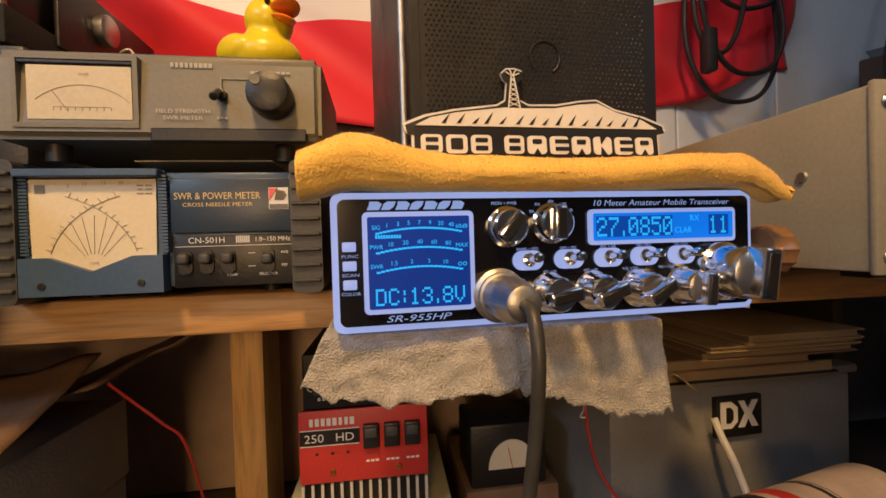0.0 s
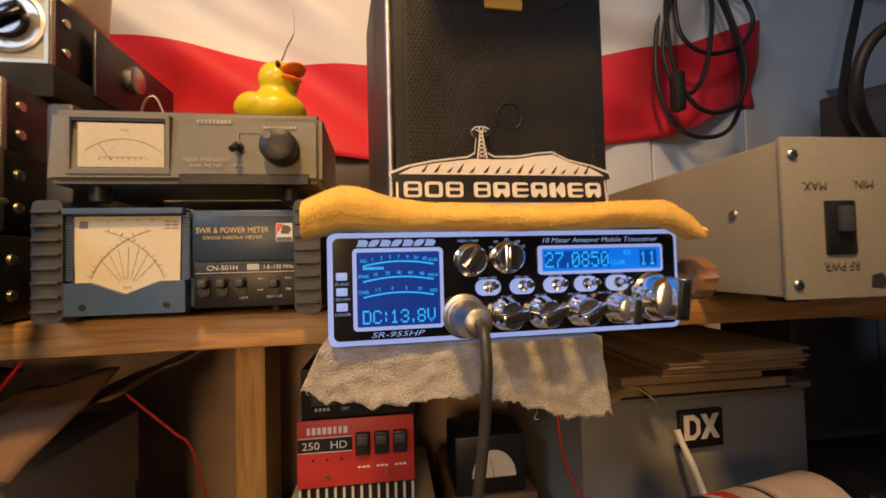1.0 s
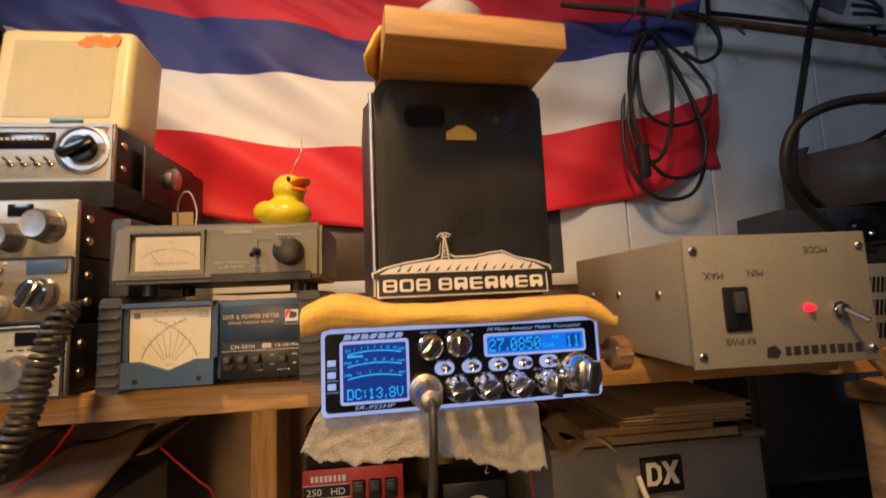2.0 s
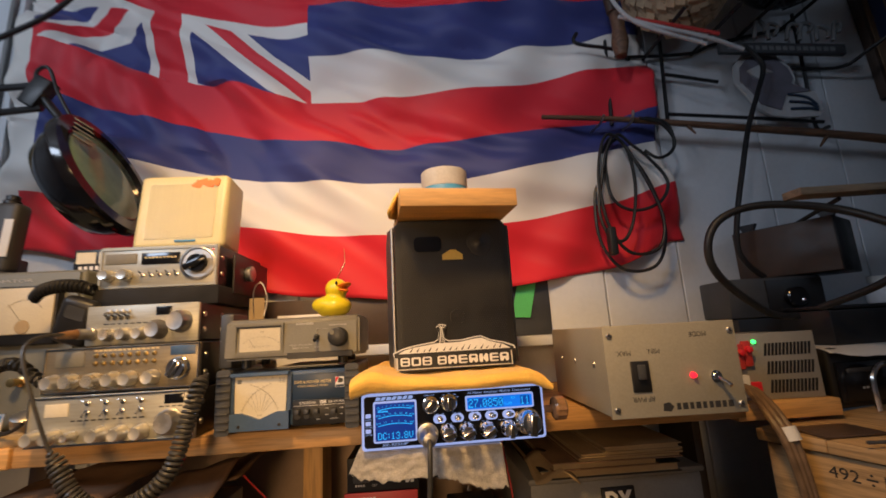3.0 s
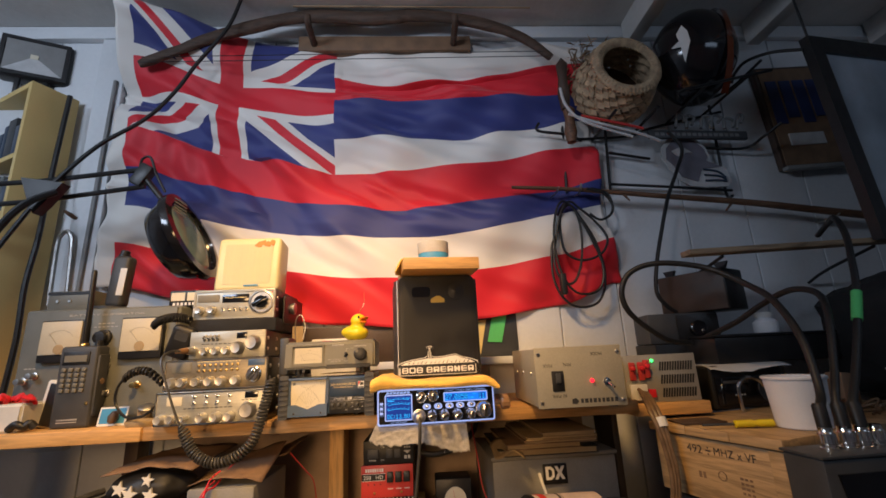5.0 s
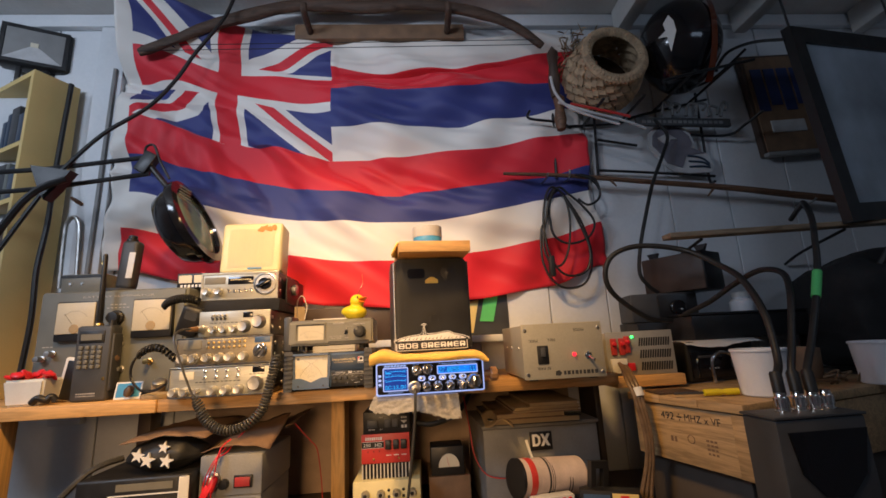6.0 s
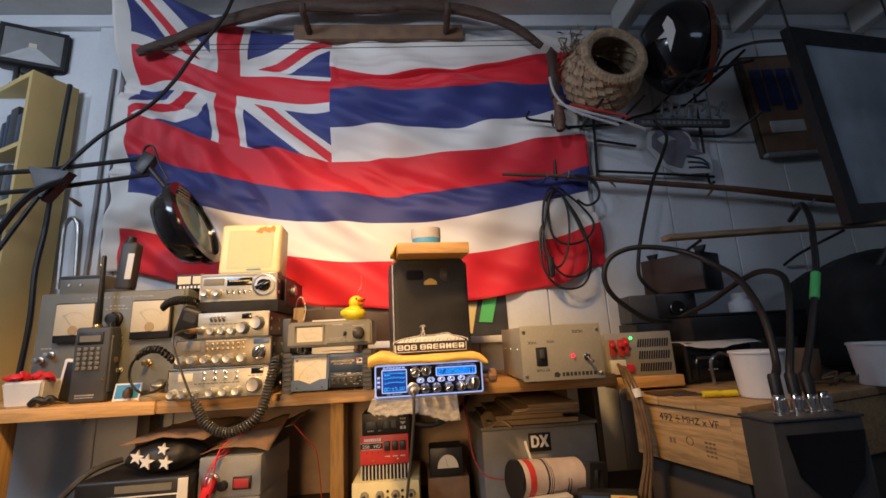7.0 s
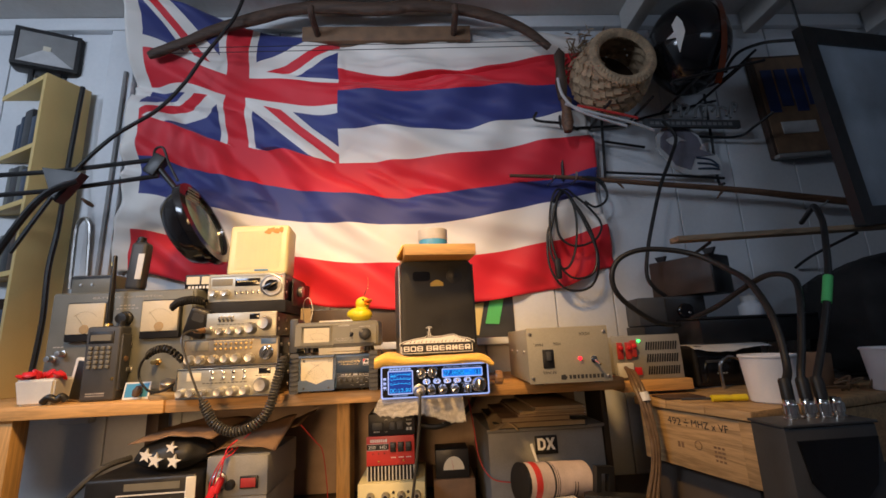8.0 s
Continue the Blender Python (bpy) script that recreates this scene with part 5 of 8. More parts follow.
def stack():
    # lowest: five round knobs, large channel knob and window
    W, H = 0.201, 0.0575
    a = old_radio("silver faced mobile radio with clear knobs, lowest of stack", -0.3258, 0.238, SHELF_Z + 0.0005, W, H, 0.20, 0.96, SILVER)
    for k, x in enumerate((-0.086, -0.065, -0.043, -0.012, 0.013, 0.038)):
        round_knob(a, x, 0.0125, 0.0088 if k != 2 else 0.0055, 0.016)
    round_knob(a, 0.070, 0.0215, 0.0150, 0.015, STEEL, 30)
    for x in (-0.030, -0.008, 0.012, 0.034):
        small_toggle(a, x, 0.0375, -1)
        small_toggle(a, x, 0.0480, 1)
    part("channel_window", box(B(), 0.062, 0.086, -0.001, 0.001, 0.042, 0.053, 0.0005), GLOSSB, a)
    part("meter", box(B(), -0.080, -0.052, -0.001, 0.001, 0.034, 0.049, 0.0006), DIAL, a)
    part("trim", ring_plate(B(), -W / 2 + 0.001, W / 2 - 0.001, 0.001, H - 0.001, 0.0022, -0.0014, 0.0), CHROME, a)
    b = B()
    bars(b, -0.005, 0.0285, 0.09, 0.0016, 11, 0.0, 3)
    bars(b, 0.070, 0.0390, 0.03, 0.0014, 4, 0.0, 9)
    part("lettering", b, PRINTD, a)
    # second: dark face with gold marks
    b2 = old_radio("dark faced mobile radio with chrome knobs and gold markings", -0.3242, 0.246, SHELF_Z + 0.0590, 0.196, 0.055, 0.19, 0.945, BRONZE)
    for k, x in enumerate((-0.082, -0.060, -0.033, -0.009, 0.012, 0.040)):
        round_knob(b2, x, 0.0150, 0.0092, 0.015)
    pointer_knob(b2, 0.073, 0.0240, 0.0130, 0.017, 35)
    for r in range(2):
        for k in range(8):
            part("lamp_mark", lathe(B(), (-0.034 + k * 0.0105, 0.0, 0.0345 + 0.0095 * r), (0, -1, 0), [(0.0030, 0), (0.0024, 0.002), (0, 0.0026)], 10), BRASS, b2)
    part("meter", box(B(), -0.084, -0.048, -0.001, 0.001, 0.032, 0.050, 0.0008), GREYMETER, b2)
    part("display", box(B(), 0.060, 0.092, -0.001, 0.001, 0.040, 0.0515, 0.0006), BLUEGREY, b2)
    part("trim", ring_plate(B(), -0.0972, 0.0972, 0.001, 0.054, 0.0016, -0.0012, 0.0), CHROME, b2)
    b = B()
    bars(b, 0.004, 0.0500, 0.084, 0.0022, 14, 0.0, 5)
    part("lettering", b, PRINTG, b2)
    # third: smaller silver radio
    c = old_radio("small silver mobile radio with clear plastic knobs", -0.3160, 0.265, SHELF_Z + 0.1150, 0.158, 0.051, 0.18, 0.90, SILVER)
    for k, x in enumerate((-0.044, -0.022, 0.000)):
        round_knob(c, x, 0.0135, 0.0085, 0.014)
    round_knob(c, 0.024, 0.0175, 0.0125, 0.018, STEEL)
    round_knob(c, 0.055, 0.0265, 0.0150, 0.018, STEEL, 30)
    for k in range(4):
        small_toggle(c, -0.048 + 0.009 * k, 0.0350, 1, DGREY)
        small_toggle(c, -0.048 + 0.009 * k, 0.0430, -1, STEEL)
    part("jack", lathe(B(), (-0.070, 0, 0.0155), (0, -1, 0), [(0.0085, 0), (0.0085, 0.004), (0.007, 0.005), (0.0068, 0.020), (0.0055, 0.026), (0, 0.026)], 18), STEEL, c)
    part("display", box(B(), 0.018, 0.040, -0.001, 0.001, 0.036, 0.047, 0.0005), GLOSSB, c)
    b = B()
    bars(b, -0.010, 0.0270, 0.09, 0.0014, 10, 0.0, 2)
    part("lettering", b, PRINTD, c)
    # bracket and the upper radio
    br = thing("mounting_bracket", "black steel mounting bracket between the radios", "bracket", pose(-0.326, 0.304, SHELF_Z + 0.1665))
    part("plate", box(B(), -0.086, 0.086, 0.0, 0.16, 0.0, 0.0262, 0.002), CLOTHB, br)
    for s in (-1, 1):
        b = B()
        box(b, s * 0.0865 - 0.0018, s * 0.0865 + 0.0018, 0.045, 0.185, 0.018, 0.078, 0.0012)
        arm = part("arm", b, BLACK, br)
        part("thumb_screw", lathe(B(), (s * 0.0882, 0.095, 0.054), (s, 0, 0), [(0.012, 0), (0.013, 0.004), (0.013, 0.008), (0.010, 0.010), (0, 0.010)], 20), STEEL, arm)
    d = old_radio("chrome framed radio with large black tuning dial under speaker", -0.3275, 0.309, SHELF_Z + 0.1930, 0.160, 0.0615, 0.17, 1.03, SILVER)
    part("trim", ring_plate(B(), -0.0790, 0.0790, 0.001, 0.059, 0.003, -0.0016, 0.0), SILVER, d)
    part("dial_strip", box(B(), -0.024, 0.028, -0.0012, 0.001, 0.034, 0.051, 0.0006), GLOSSB, d)
    b = B()
    bars(b, 0.002, 0.0440, 0.044, 0.0022, 9, -0.0012, 3)
    part("lettering", b, PRINTG, d)
    part("meter", box(B(), -0.072, -0.030, -0.0012, 0.001, 0.036, 0.051, 0.0006), GREYMETER, d)
    for x in (-0.066, -0.042):
        round_knob(d, x, 0.0195, 0.0085, 0.014)
    for k in range(5):
        small_toggle(d, -0.021 + 0.0115 * k, 0.0195, 1)
    dial = part("tuning_ring", lathe(B(), (0.053, 0, 0.0330), (0, -1, 0), [(0.0245, 0), (0.0245, 0.002), (0.0220, 0.003), (0.0205, 0.0012), (0, 0.0012)], 34), STEEL, d)
    b = B()
    lathe(b, (0.053, -0.001, 0.0330), (0, -1, 0), [(0.0135, 0), (0.0125, 0.007), (0, 0.007)], 26)
    box(b, -0.0045, 0.0045, -0.014, -0.006, -0.0165, 0.0165, 0.002, 2, Matrix.Translation((0.053, 0, 0.033)) @ pose(0, 0, 0, 0, 62, 0))
    part("pointer_knob", b, GLOSSB, dial, "black pointer knob")
    part("lamp", lathe(B(), (0.073, 0, 0.053), (0, -1, 0), [(0.0016, 0), (0, 0.0016)], 8), REDB, d)
    # cream speaker
    s = thing("speaker_box", "cream plastic speaker with orange sticker on top of radios", "speaker", pose(-0.3175, 0.332, SHELF_Z + 0.2555, -6, 0, 0.6) @ Matrix.Diagonal((1.11, 1, 1.04, 1)))
    part("body", box(B(), -0.061, 0.061, 0.0, 0.062, 0.0, 0.117, 0.008, 4), BEIGE, s)
    g = part("grille", poly(B(), rounded(-0.047, 0.046, 0.014, 0.103, 0.004), -0.0008, 0.002), BEIGE, s)
    dot = mesh_of("slat", box(B(), -0.045, 0.045, -0.0016, -0.0006, -0.0007, 0.0007), BEIGE)
    for k in range(30):
        piece("slat", dot, g, Matrix.Translation((0, 0, 0.0165 + k * 0.0029)))
    part("badge", box(B(), -0.004, 0.024, -0.0022, -0.0005, 0.0085, 0.0115, 0.0004, 1), BLUEP, s)
    b = B()
    rnd = random.Random(5)
    for k in range(4):
        x, z = 0.018 + k * 0.009, 0.099 + 0.005 * (k % 2)
        poly(b, [(x + rnd.uniform(0.004, 0.009) * math.cos(a), z + rnd.uniform(0.004, 0.009) * math.sin(a)) for a in (0, 0.8, 1.6, 2.4, 3.2, 4.0, 4.8, 5.5)], -0.0020 - 0.0001 * k, -0.0008)
    part("sticker", b, ORANGE, s, "torn orange sticker")
    # coiled microphone cord, hanging in a bow in front of the stack
    path = spline([(-0.3795, 0.240, SHELF_Z + 0.130), (-0.386, 0.200, SHELF_Z + 0.128), (-0.390, 0.185, SHELF_Z + 0.112), (-0.373, 0.180, SHELF_Z + 0.07), (-0.352, 0.180, SHELF_Z + 0.02), (-0.337, 0.180, SHELF_Z - 0.005), (-0.318, 0.180, SHELF_Z - 0.036), (-0.288, 0.182, SHELF_Z - 0.052), (-0.256, 0.186, SHELF_Z - 0.046), (-0.230, 0.192, SHELF_Z - 0.022), (-0.218, 0.198, SHELF_Z + 0.025), (-0.212, 0.205, SHELF_Z + 0.06), (-0.2105, 0.225, SHELF_Z + 0.075)], 26)
    out, acc = [], 0.0
    up = Vector((0, 1, 0))
    for i, p in enumerate(path):
        dd = (path[min(i + 1, len(path) - 1)] - path[max(i - 1, 0)]).normalized()
        side = dd.cross(up).normalized()
        q = i / (len(path) - 1)
        r = 0.0072 * min(1, max(0, (q - 0.36) / 0.05)) * min(1, max(0, (0.98 - q) / 0.04))
        seg = (p - path[max(i - 1, 0)]).length
        acc += seg
        out.append((p, dd, side, r, acc))
    fine = []
    turns_per_m = 190.0
    for i in range(len(out) - 1):
        p, dd, side, r, s0 = out[i]
        p1, _, side1, r1, s1 = out[i + 1]
        steps = 10 if r > 0.0005 else 2
        for k in range(steps):
            f = k / steps
            ang = 2 * math.pi * turns_per_m * (s0 + (s1 - s0) * f)
            c = p.lerp(p1, f)
            sd = side.lerp(side1, f).normalized()
            o = dd.cross(sd)
            rr = r + (r1 - r) * f
            fine.append(c + (sd * math.cos(ang) + o * math.sin(ang)) * rr)
    b = B()
    tube(b, fine, 0.0021, 6, raw=True)
    w = thing("microphone_lead", "coiled dark grey microphone lead looping below the shelf", "cord", pose(0, 0, 0))
    part("coil", b, CABLEG, w)
    part("strain_relief", lathe(B(), (-0.3795, 0.241, SHELF_Z + 0.1305), (-0.3, -1, -0.1), [(0.0062, 0), (0.0050, 0.012), (0.0032, 0.022), (0, 0.022)], 14), AMBER, w)


stack()


# ---- left end of the shelf ----
def eliminator():
    t = thing("bench_supply", "large grey bench supply with two square meters on shelf", "power supply", pose(-0.605, 0.335, SHELF_Z + 0.0005))
    part("case", box(B(), -0.156, 0.156, 0.004, 0.205, 0.004, 0.230, 0.006, 3), VTGREY, t)
    part("front_panel", box(B(), -0.150, 0.150, 0.0, 0.005, 0.010, 0.226, 0.0015), VTGREY, t)
    for x in (-0.066, 0.090):
        m = part("meter", box(B(), x - 0.042, x + 0.042, -0.012, 0.001, 0.122, 0.206, 0.003, 2), BLACK, t, "square panel meter")
        part("dial", box(B(), x - 0.039, x + 0.039, -0.0145, -0.0115, 0.137, 0.203, 0.002, 2), OLDDIAL, m, "cream meter dial")
        b = B()
        tube(b, [(x + 0.030 * math.cos(radians(a)), -0.0148, 0.155 + 0.030 * math.sin(radians(a))) for a in range(35, 146, 8)], 0.0003, 4, raw=True)
        tube(b, [(x, -0.0150, 0.152), (x - 0.022, -0.0150, 0.180)], 0.0004, 4, raw=True)
        part("needle", b, FAINTP, m)
        part("pivot", lathe(B(), (x, -0.0145, 0.147), (0, -1, 0), [(0.010, 0), (0.0095, 0.001), (0, 0.0015)], 18), PAPER, m)
    b = B()
    write(b, "BATTERY ELIMINATOR", 0.010, -0.0006, 0.2155, 0.0042, 0.150)
    bars(b, 0.010, 0.197, 0.035, 0.002, 4, 0.0, 3)
    bars(b, 0.010, 0.190, 0.050, 0.0016, 6, 0.0, 4)
    bars(b, 0.020, 0.128, 0.018, 0.002, 3, 0.0, 5)
    bars(b, -0.125, 0.112, 0.024, 0.002, 3, 0.0, 6)
    part("lettering", b, PRINTGR, t)
    k = B()
    lathe(k, (0.010, 0.0, 0.168), (0, -1, 0), [(0.016, 0), (0.0155, 0.006), (0.012, 0.008), (0.0115, 0.018), (0, 0.019)], 22)
    part("knob", k, BLACK, t)
    for x, z in ((0.024, 0.112), (0.030, 0.060), (0.088, 0.072), (-0.132, 0.088), (-0.112, 0.098), (0.005, 0.072)):
        part("terminal", lathe(B(), (x, 0.0, z), (0, -1, 0), [(0.007, 0), (0.007, 0.003), (0.0045, 0.004), (0.0045, 0.011), (0.0058, 0.012), (0.0058, 0.018), (0, 0.019)], 14), STEEL if x < 0.05 else BRASS, t)
    for x in (-0.13, 0.13):
        for y in (0.03, 0.18):
            part("foot", box(B(), x - 0.01, x + 0.01, y - 0.01, y + 0.01, 0, 0.005), RUBBER, t)
    # things on its top
    s = thing("small_case", "small grey instrument case on the bench supply", "case", pose(-0.695, 0.36, SHELF_Z + 0.2310))
    part("body", box(B(), -0.046, 0.046, 0, 0.11, 0, 0.042, 0.003), VTGREY, s)
    part("strip", box(B(), -0.046, 0.046, -0.0012, 0.0, 0.034, 0.040), BLACK, s)
    for x in (-0.025, 0.0):
        part("screw", lathe(B(), (x, 0, 0.020), (0, -1, 0), [(0.004, 0), (0.003, 0.002), (0, 0.002)], 12), STEEL, s)
    h = thing("torch", "dark cylindrical handset with white label standing on its base", "handset", pose(-0.616, 0.385, SHELF_Z + 0.2310, 0, 4, 0) @ Matrix.Diagonal((1.1, 1.1, 1.12, 1)))
    part("base", lathe(B(), (0, 0, 0), (0, 0, 1), [(0.038, 0), (0.038, 0.004), (0.022, 0.007), (0, 0.007)], 24), DGREY, h)
    part("body", box(B(), -0.017, 0.017, -0.014, 0.014, 0.006, 0.108, 0.008, 3), DGREY, h)
    part("label", box(B(), 0.004, 0.0165, -0.0150, -0.0138, 0.028, 0.082), WHITEP, h, "white paper label")
    part("cap", lathe(B(), (-0.004, 0, 0.107), (0, 0, 1), [(0.011, 0), (0.011, 0.004), (0.0085, 0.006), (0.0085, 0.012), (0.005, 0.014), (0, 0.014)], 18), BLACK, h)
    part("hole", lathe(B(), (-0.042, -0.015, 0.058), (0, -1, 0), [(0.0035, 0), (0.0055, 0.001), (0.0055, 0.0025), (0, 0.0018)], 16), BRASS, h)
    p = thing("panel_meter", "black twin-dial panel meter on the bench supply", "meter", pose(-0.4585, 0.37, SHELF_Z + 0.2310))
    part("body", box(B(), -0.036, 0.036, 0, 0.05, 0, 0.036, 0.002), BLACK, p)
    for x in (-0.017, 0.017):
        part("dial", box(B(), x - 0.0145, x + 0.0145, -0.001, 0.001, 0.013, 0.031), DIAL, p)
    b = B()
    bars(b, 0.0, 0.006, 0.058, 0.006, 7, 0.0, 4)
    part("lettering", b, PRINT, p)
    part("lamp", box(B(), 0.012, 0.020, 0.01, 0.018, 0.036, 0.039), REDB, p)


eliminator()


def handheld():
    t = thing("handheld_radio", "black handheld radio with keypad and stub antenna on shelf", "radio", pose(-0.606, 0.292, SHELF_Z + 0.0005, 0, 0, 3) @ Matrix.Diagonal((0.82, 1, 1.03, 1)))
    body = part("body", box(B(), -0.043, 0.040, 0.0, 0.036, 0.0, 0.146, 0.006, 3), DGREY, t)
    part("side_grip", box(B(), 0.032, 0.044, 0.004, 0.034, 0.018, 0.130, 0.004, 2), DGREY, t)
    part("antenna", lathe(B(), (-0.006, 0.018, 0.146), (-0.03, 0, 1), [(0.0075, 0), (0.0075, 0.006), (0.0058, 0.008), (0.0068, 0.010), (0.0060, 0.080), (0.0052, 0.146), (0.0040, 0.150), (0, 0.150)], 16), BLACK, t, "ribbed black rubber antenna")
    part("collar", lathe(B(), (-0.006, 0.018, 0.1455), (0, 0, 1), [(0.0092, 0), (0.0092, 0.004), (0.0078, 0.006)], 16), BRASS, t)
    part("display_rim", box(B(), -0.034, 0.024, -0.002, 0.001, 0.112, 0.136, 0.001), BLACK, t)
    part("display", box(B(), -0.029, 0.019, -0.0030, -0.0018, 0.117, 0.129), GREYMETER, t)
    key = mesh_of("key", box(B(), -0.0045, 0.0045, -0.0032, 0.0, -0.0035, 0.0035, 0.0012, 2), GREYMETER)
    for r in range(5):
        for c in range(4):
            piece("key", key, t, pose(-0.0275 + c * 0.0145, 0.0, 0.066 + r * 0.0092, 0, 8, 0))
    part("knob", lathe(B(), (0.026, 0.018, 0.146), (0, 0, 1), [(0.008, 0), (0.0075, 0.010), (0, 0.0105)], 16), BLACK, t)
    part("side_lamp", lathe(B(), (0.043, 0.018, 0.080), (1, -0.4, 0), [(0.006, 0), (0.005, 0.004), (0, 0.005)], 12), CABLEB, t)
    part("rivet", lathe(B(), (0.030, 0.0, 0.042), (0, -1, 0), [(0.0035, 0), (0.003, 0.0015), (0, 0.002)], 12), BRASS, t)
    b = B()
    bars(b, -0.006, 0.0150, 0.044, 0.0024, 9, 0.0, 4)
    bars(b, -0.006, 0.0105, 0.044, 0.0016, 12, 0.0, 5)
    part("lettering", b, PRINTGR, t)
    # spare battery pack behind, with a clip lying before it
    s = thing("battery_pack", "pale worn battery pack leaning behind the handheld radio", "battery", pose(-0.668, 0.318, SHELF_Z + 0.0005, 0, 8, 0))
    part("shell", box(B(), -0.022, 0.026, 0.0, 0.012, 0.0, 0.088, 0.005, 3), WHITEP, s)
    part("core", box(B(), -0.012, 0.028, -0.004, 0.0, 0.004, 0.082, 0.002), BLACK, s)
    b = B()
    tube(b, [(-0.692, 0.270, SHELF_Z + 0.006), (-0.680, 0.268, SHELF_Z + 0.015), (-0.668, 0.272, SHELF_Z + 0.010), (-0.662, 0.276, SHELF_Z + 0.016), (-0.655, 0.280, SHELF_Z + 0.007)], 0.0065, 10)
    single("clip", b, RUBBER, "small black clip on the shelf edge", "clip")
    # white pot with red flowers
    p = thing("flower_pot", "square white pot with red artificial flowers", "pot", pose(-0.712, 0.302, SHELF_Z + 0.0005, 0, 0, 4))
    b = B()
    lo, hi = 0.031, 0.037
    bot = [b.verts.new((x * lo, y * lo, 0)) for x, y in ((-1, -1), (1, -1), (1, 1), (-1, 1))]
    top = [b.verts.new((x * hi, y * hi, 0.050)) for x, y in ((-1, -1), (1, -1), (1, 1), (-1, 1))]
    b.faces.new(list(reversed(bot)))
    b.faces.new(top)
    for k in range(4):
        b.faces.new((bot[k], bot[(k + 1) % 4], top[(k + 1) % 4], top[k]))
    bmesh.ops.bevel(b, geom=b.edges[:], offset=0.004, segments=3, affect="EDGES")
    part("pot", b, WHITEP, p)
    rnd = random.Random(8)
    for k in range(16):
        x, y = rnd.uniform(-0.034, 0.034), rnd.uniform(-0.034, 0.02)
        b = B()
        tmp = bmesh.new()
        bmesh.ops.create_uvsphere(tmp, u_segments=10, v_segments=7, radius=1)
        for v in tmp.verts:
            v.co = Vector((v.co.x * 0.009, v.co.y * 0.012, v.co.z * 0.005 + 0.2 * v.co.y * 0.02))
        join(b, tmp, pose(x, y, 0.0535 + rnd.uniform(0, 0.008), rnd.uniform(-40, 40), rnd.uniform(-40, 40), rnd.uniform(0, 180)))
        part("petal", b, REDB, p)
    # little picture card with a brown bead, and clutter beside the stack
    c = thing("picture_card", "small blue and white card leaning on the bench supply", "card", pose(-0.537, 0.302, SHELF_Z + 0.0005, -12, 0, 0))
    part("card", box(B(), -0.026, 0.026, 0, 0.002, 0, 0.034), WHITEP, c)
    part("picture", box(B(), -0.023, 0.023, -0.0006, 0, 0.004, 0.031), BLUEP, c)
    part("bead", lathe(B(), (0.004, -0.010, 0.002), (0.3, 0, 1), [(0, 0), (0.006, 0.003), (0.009, 0.012), (0.006, 0.022), (0, 0.025)], 12), DBROWN, c)
    n = thing("tin_lid", "small cream tin lying beside the radios", "tin", pose(-0.468, 0.288, SHELF_Z + 0.0005))
    part("body", lathe(B(), (0, 0, 0), (0, 0, 1), [(0.028, 0), (0.030, 0.004), (0.030, 0.008), (0.012, 0.012), (0.012, 0.026), (0, 0.026)], 24), PAPER, n)
    part("cap", lathe(B(), (0.004, -0.004, 0.026), (0.2, -0.5, 1), [(0.013, 0), (0.013, 0.008), (0.010, 0.010), (0, 0.010)], 18), STEEL, n)
    # hand microphone hung before the right-hand meter
    m = thing("hand_microphone", "black hand microphone with coiled lead by the radios", "microphone", pose(-0.424, 0.280, SHELF_Z + 0.118, 16, 20, 12) @ Matrix.Scale(0.82, 4))
    part("body", box(B(), -0.026, 0.026, 0, 0.026, 0, 0.078, 0.010, 3), BLACK, m)
    part("grille", poly(B(), rounded(-0.014, 0.014, 0.045, 0.066, 0.004), -0.0012, 0.001), DGREY, m)
    b = B()
    lead = []
    base = spline([(-0.408, 0.30, 1.268), (-0.420, 0.285, 1.272), (-0.436, 0.275, 1.271), (-0.452, 0.272, 1.266), (-0.464, 0.276, 1.258)], 42)
    for i, q in enumerate(base):
        lead.append(q + Vector((0, math.cos(i * 0.62), math.sin(i * 0.62))) * 0.0075)
    tube(b, lead, 0.0022, 6, raw=True)
    single("coiled_lead", b, RUBBER, "short black coiled lead beside the radios", "cord")
    b = B()
    base = spline([(-0.418, 0.246, 1.150), (-0.45, 0.25, 1.172), (-0.485, 0.262, 1.170), (-0.512, 0.272, 1.148), (-0.516, 0.276, 1.118), (-0.49, 0.268, 1.093), (-0.455, 0.252, 1.093), (-0.428, 0.240, 1.104)], 40)
    lead = []
    for i, q in enumerate(base):
        f = i / len(base)
        r = 0.0062 if f < 0.36 else 0.0
        lead.append(q + Vector((0, math.cos(i * 0.75), math.sin(i * 0.75))) * r)
    tube(b, lead, 0.0025, 6, raw=True)
    single("microphone_lead", b, RUBBER, "black microphone lead curling on the shelf", "cord")


handheld()


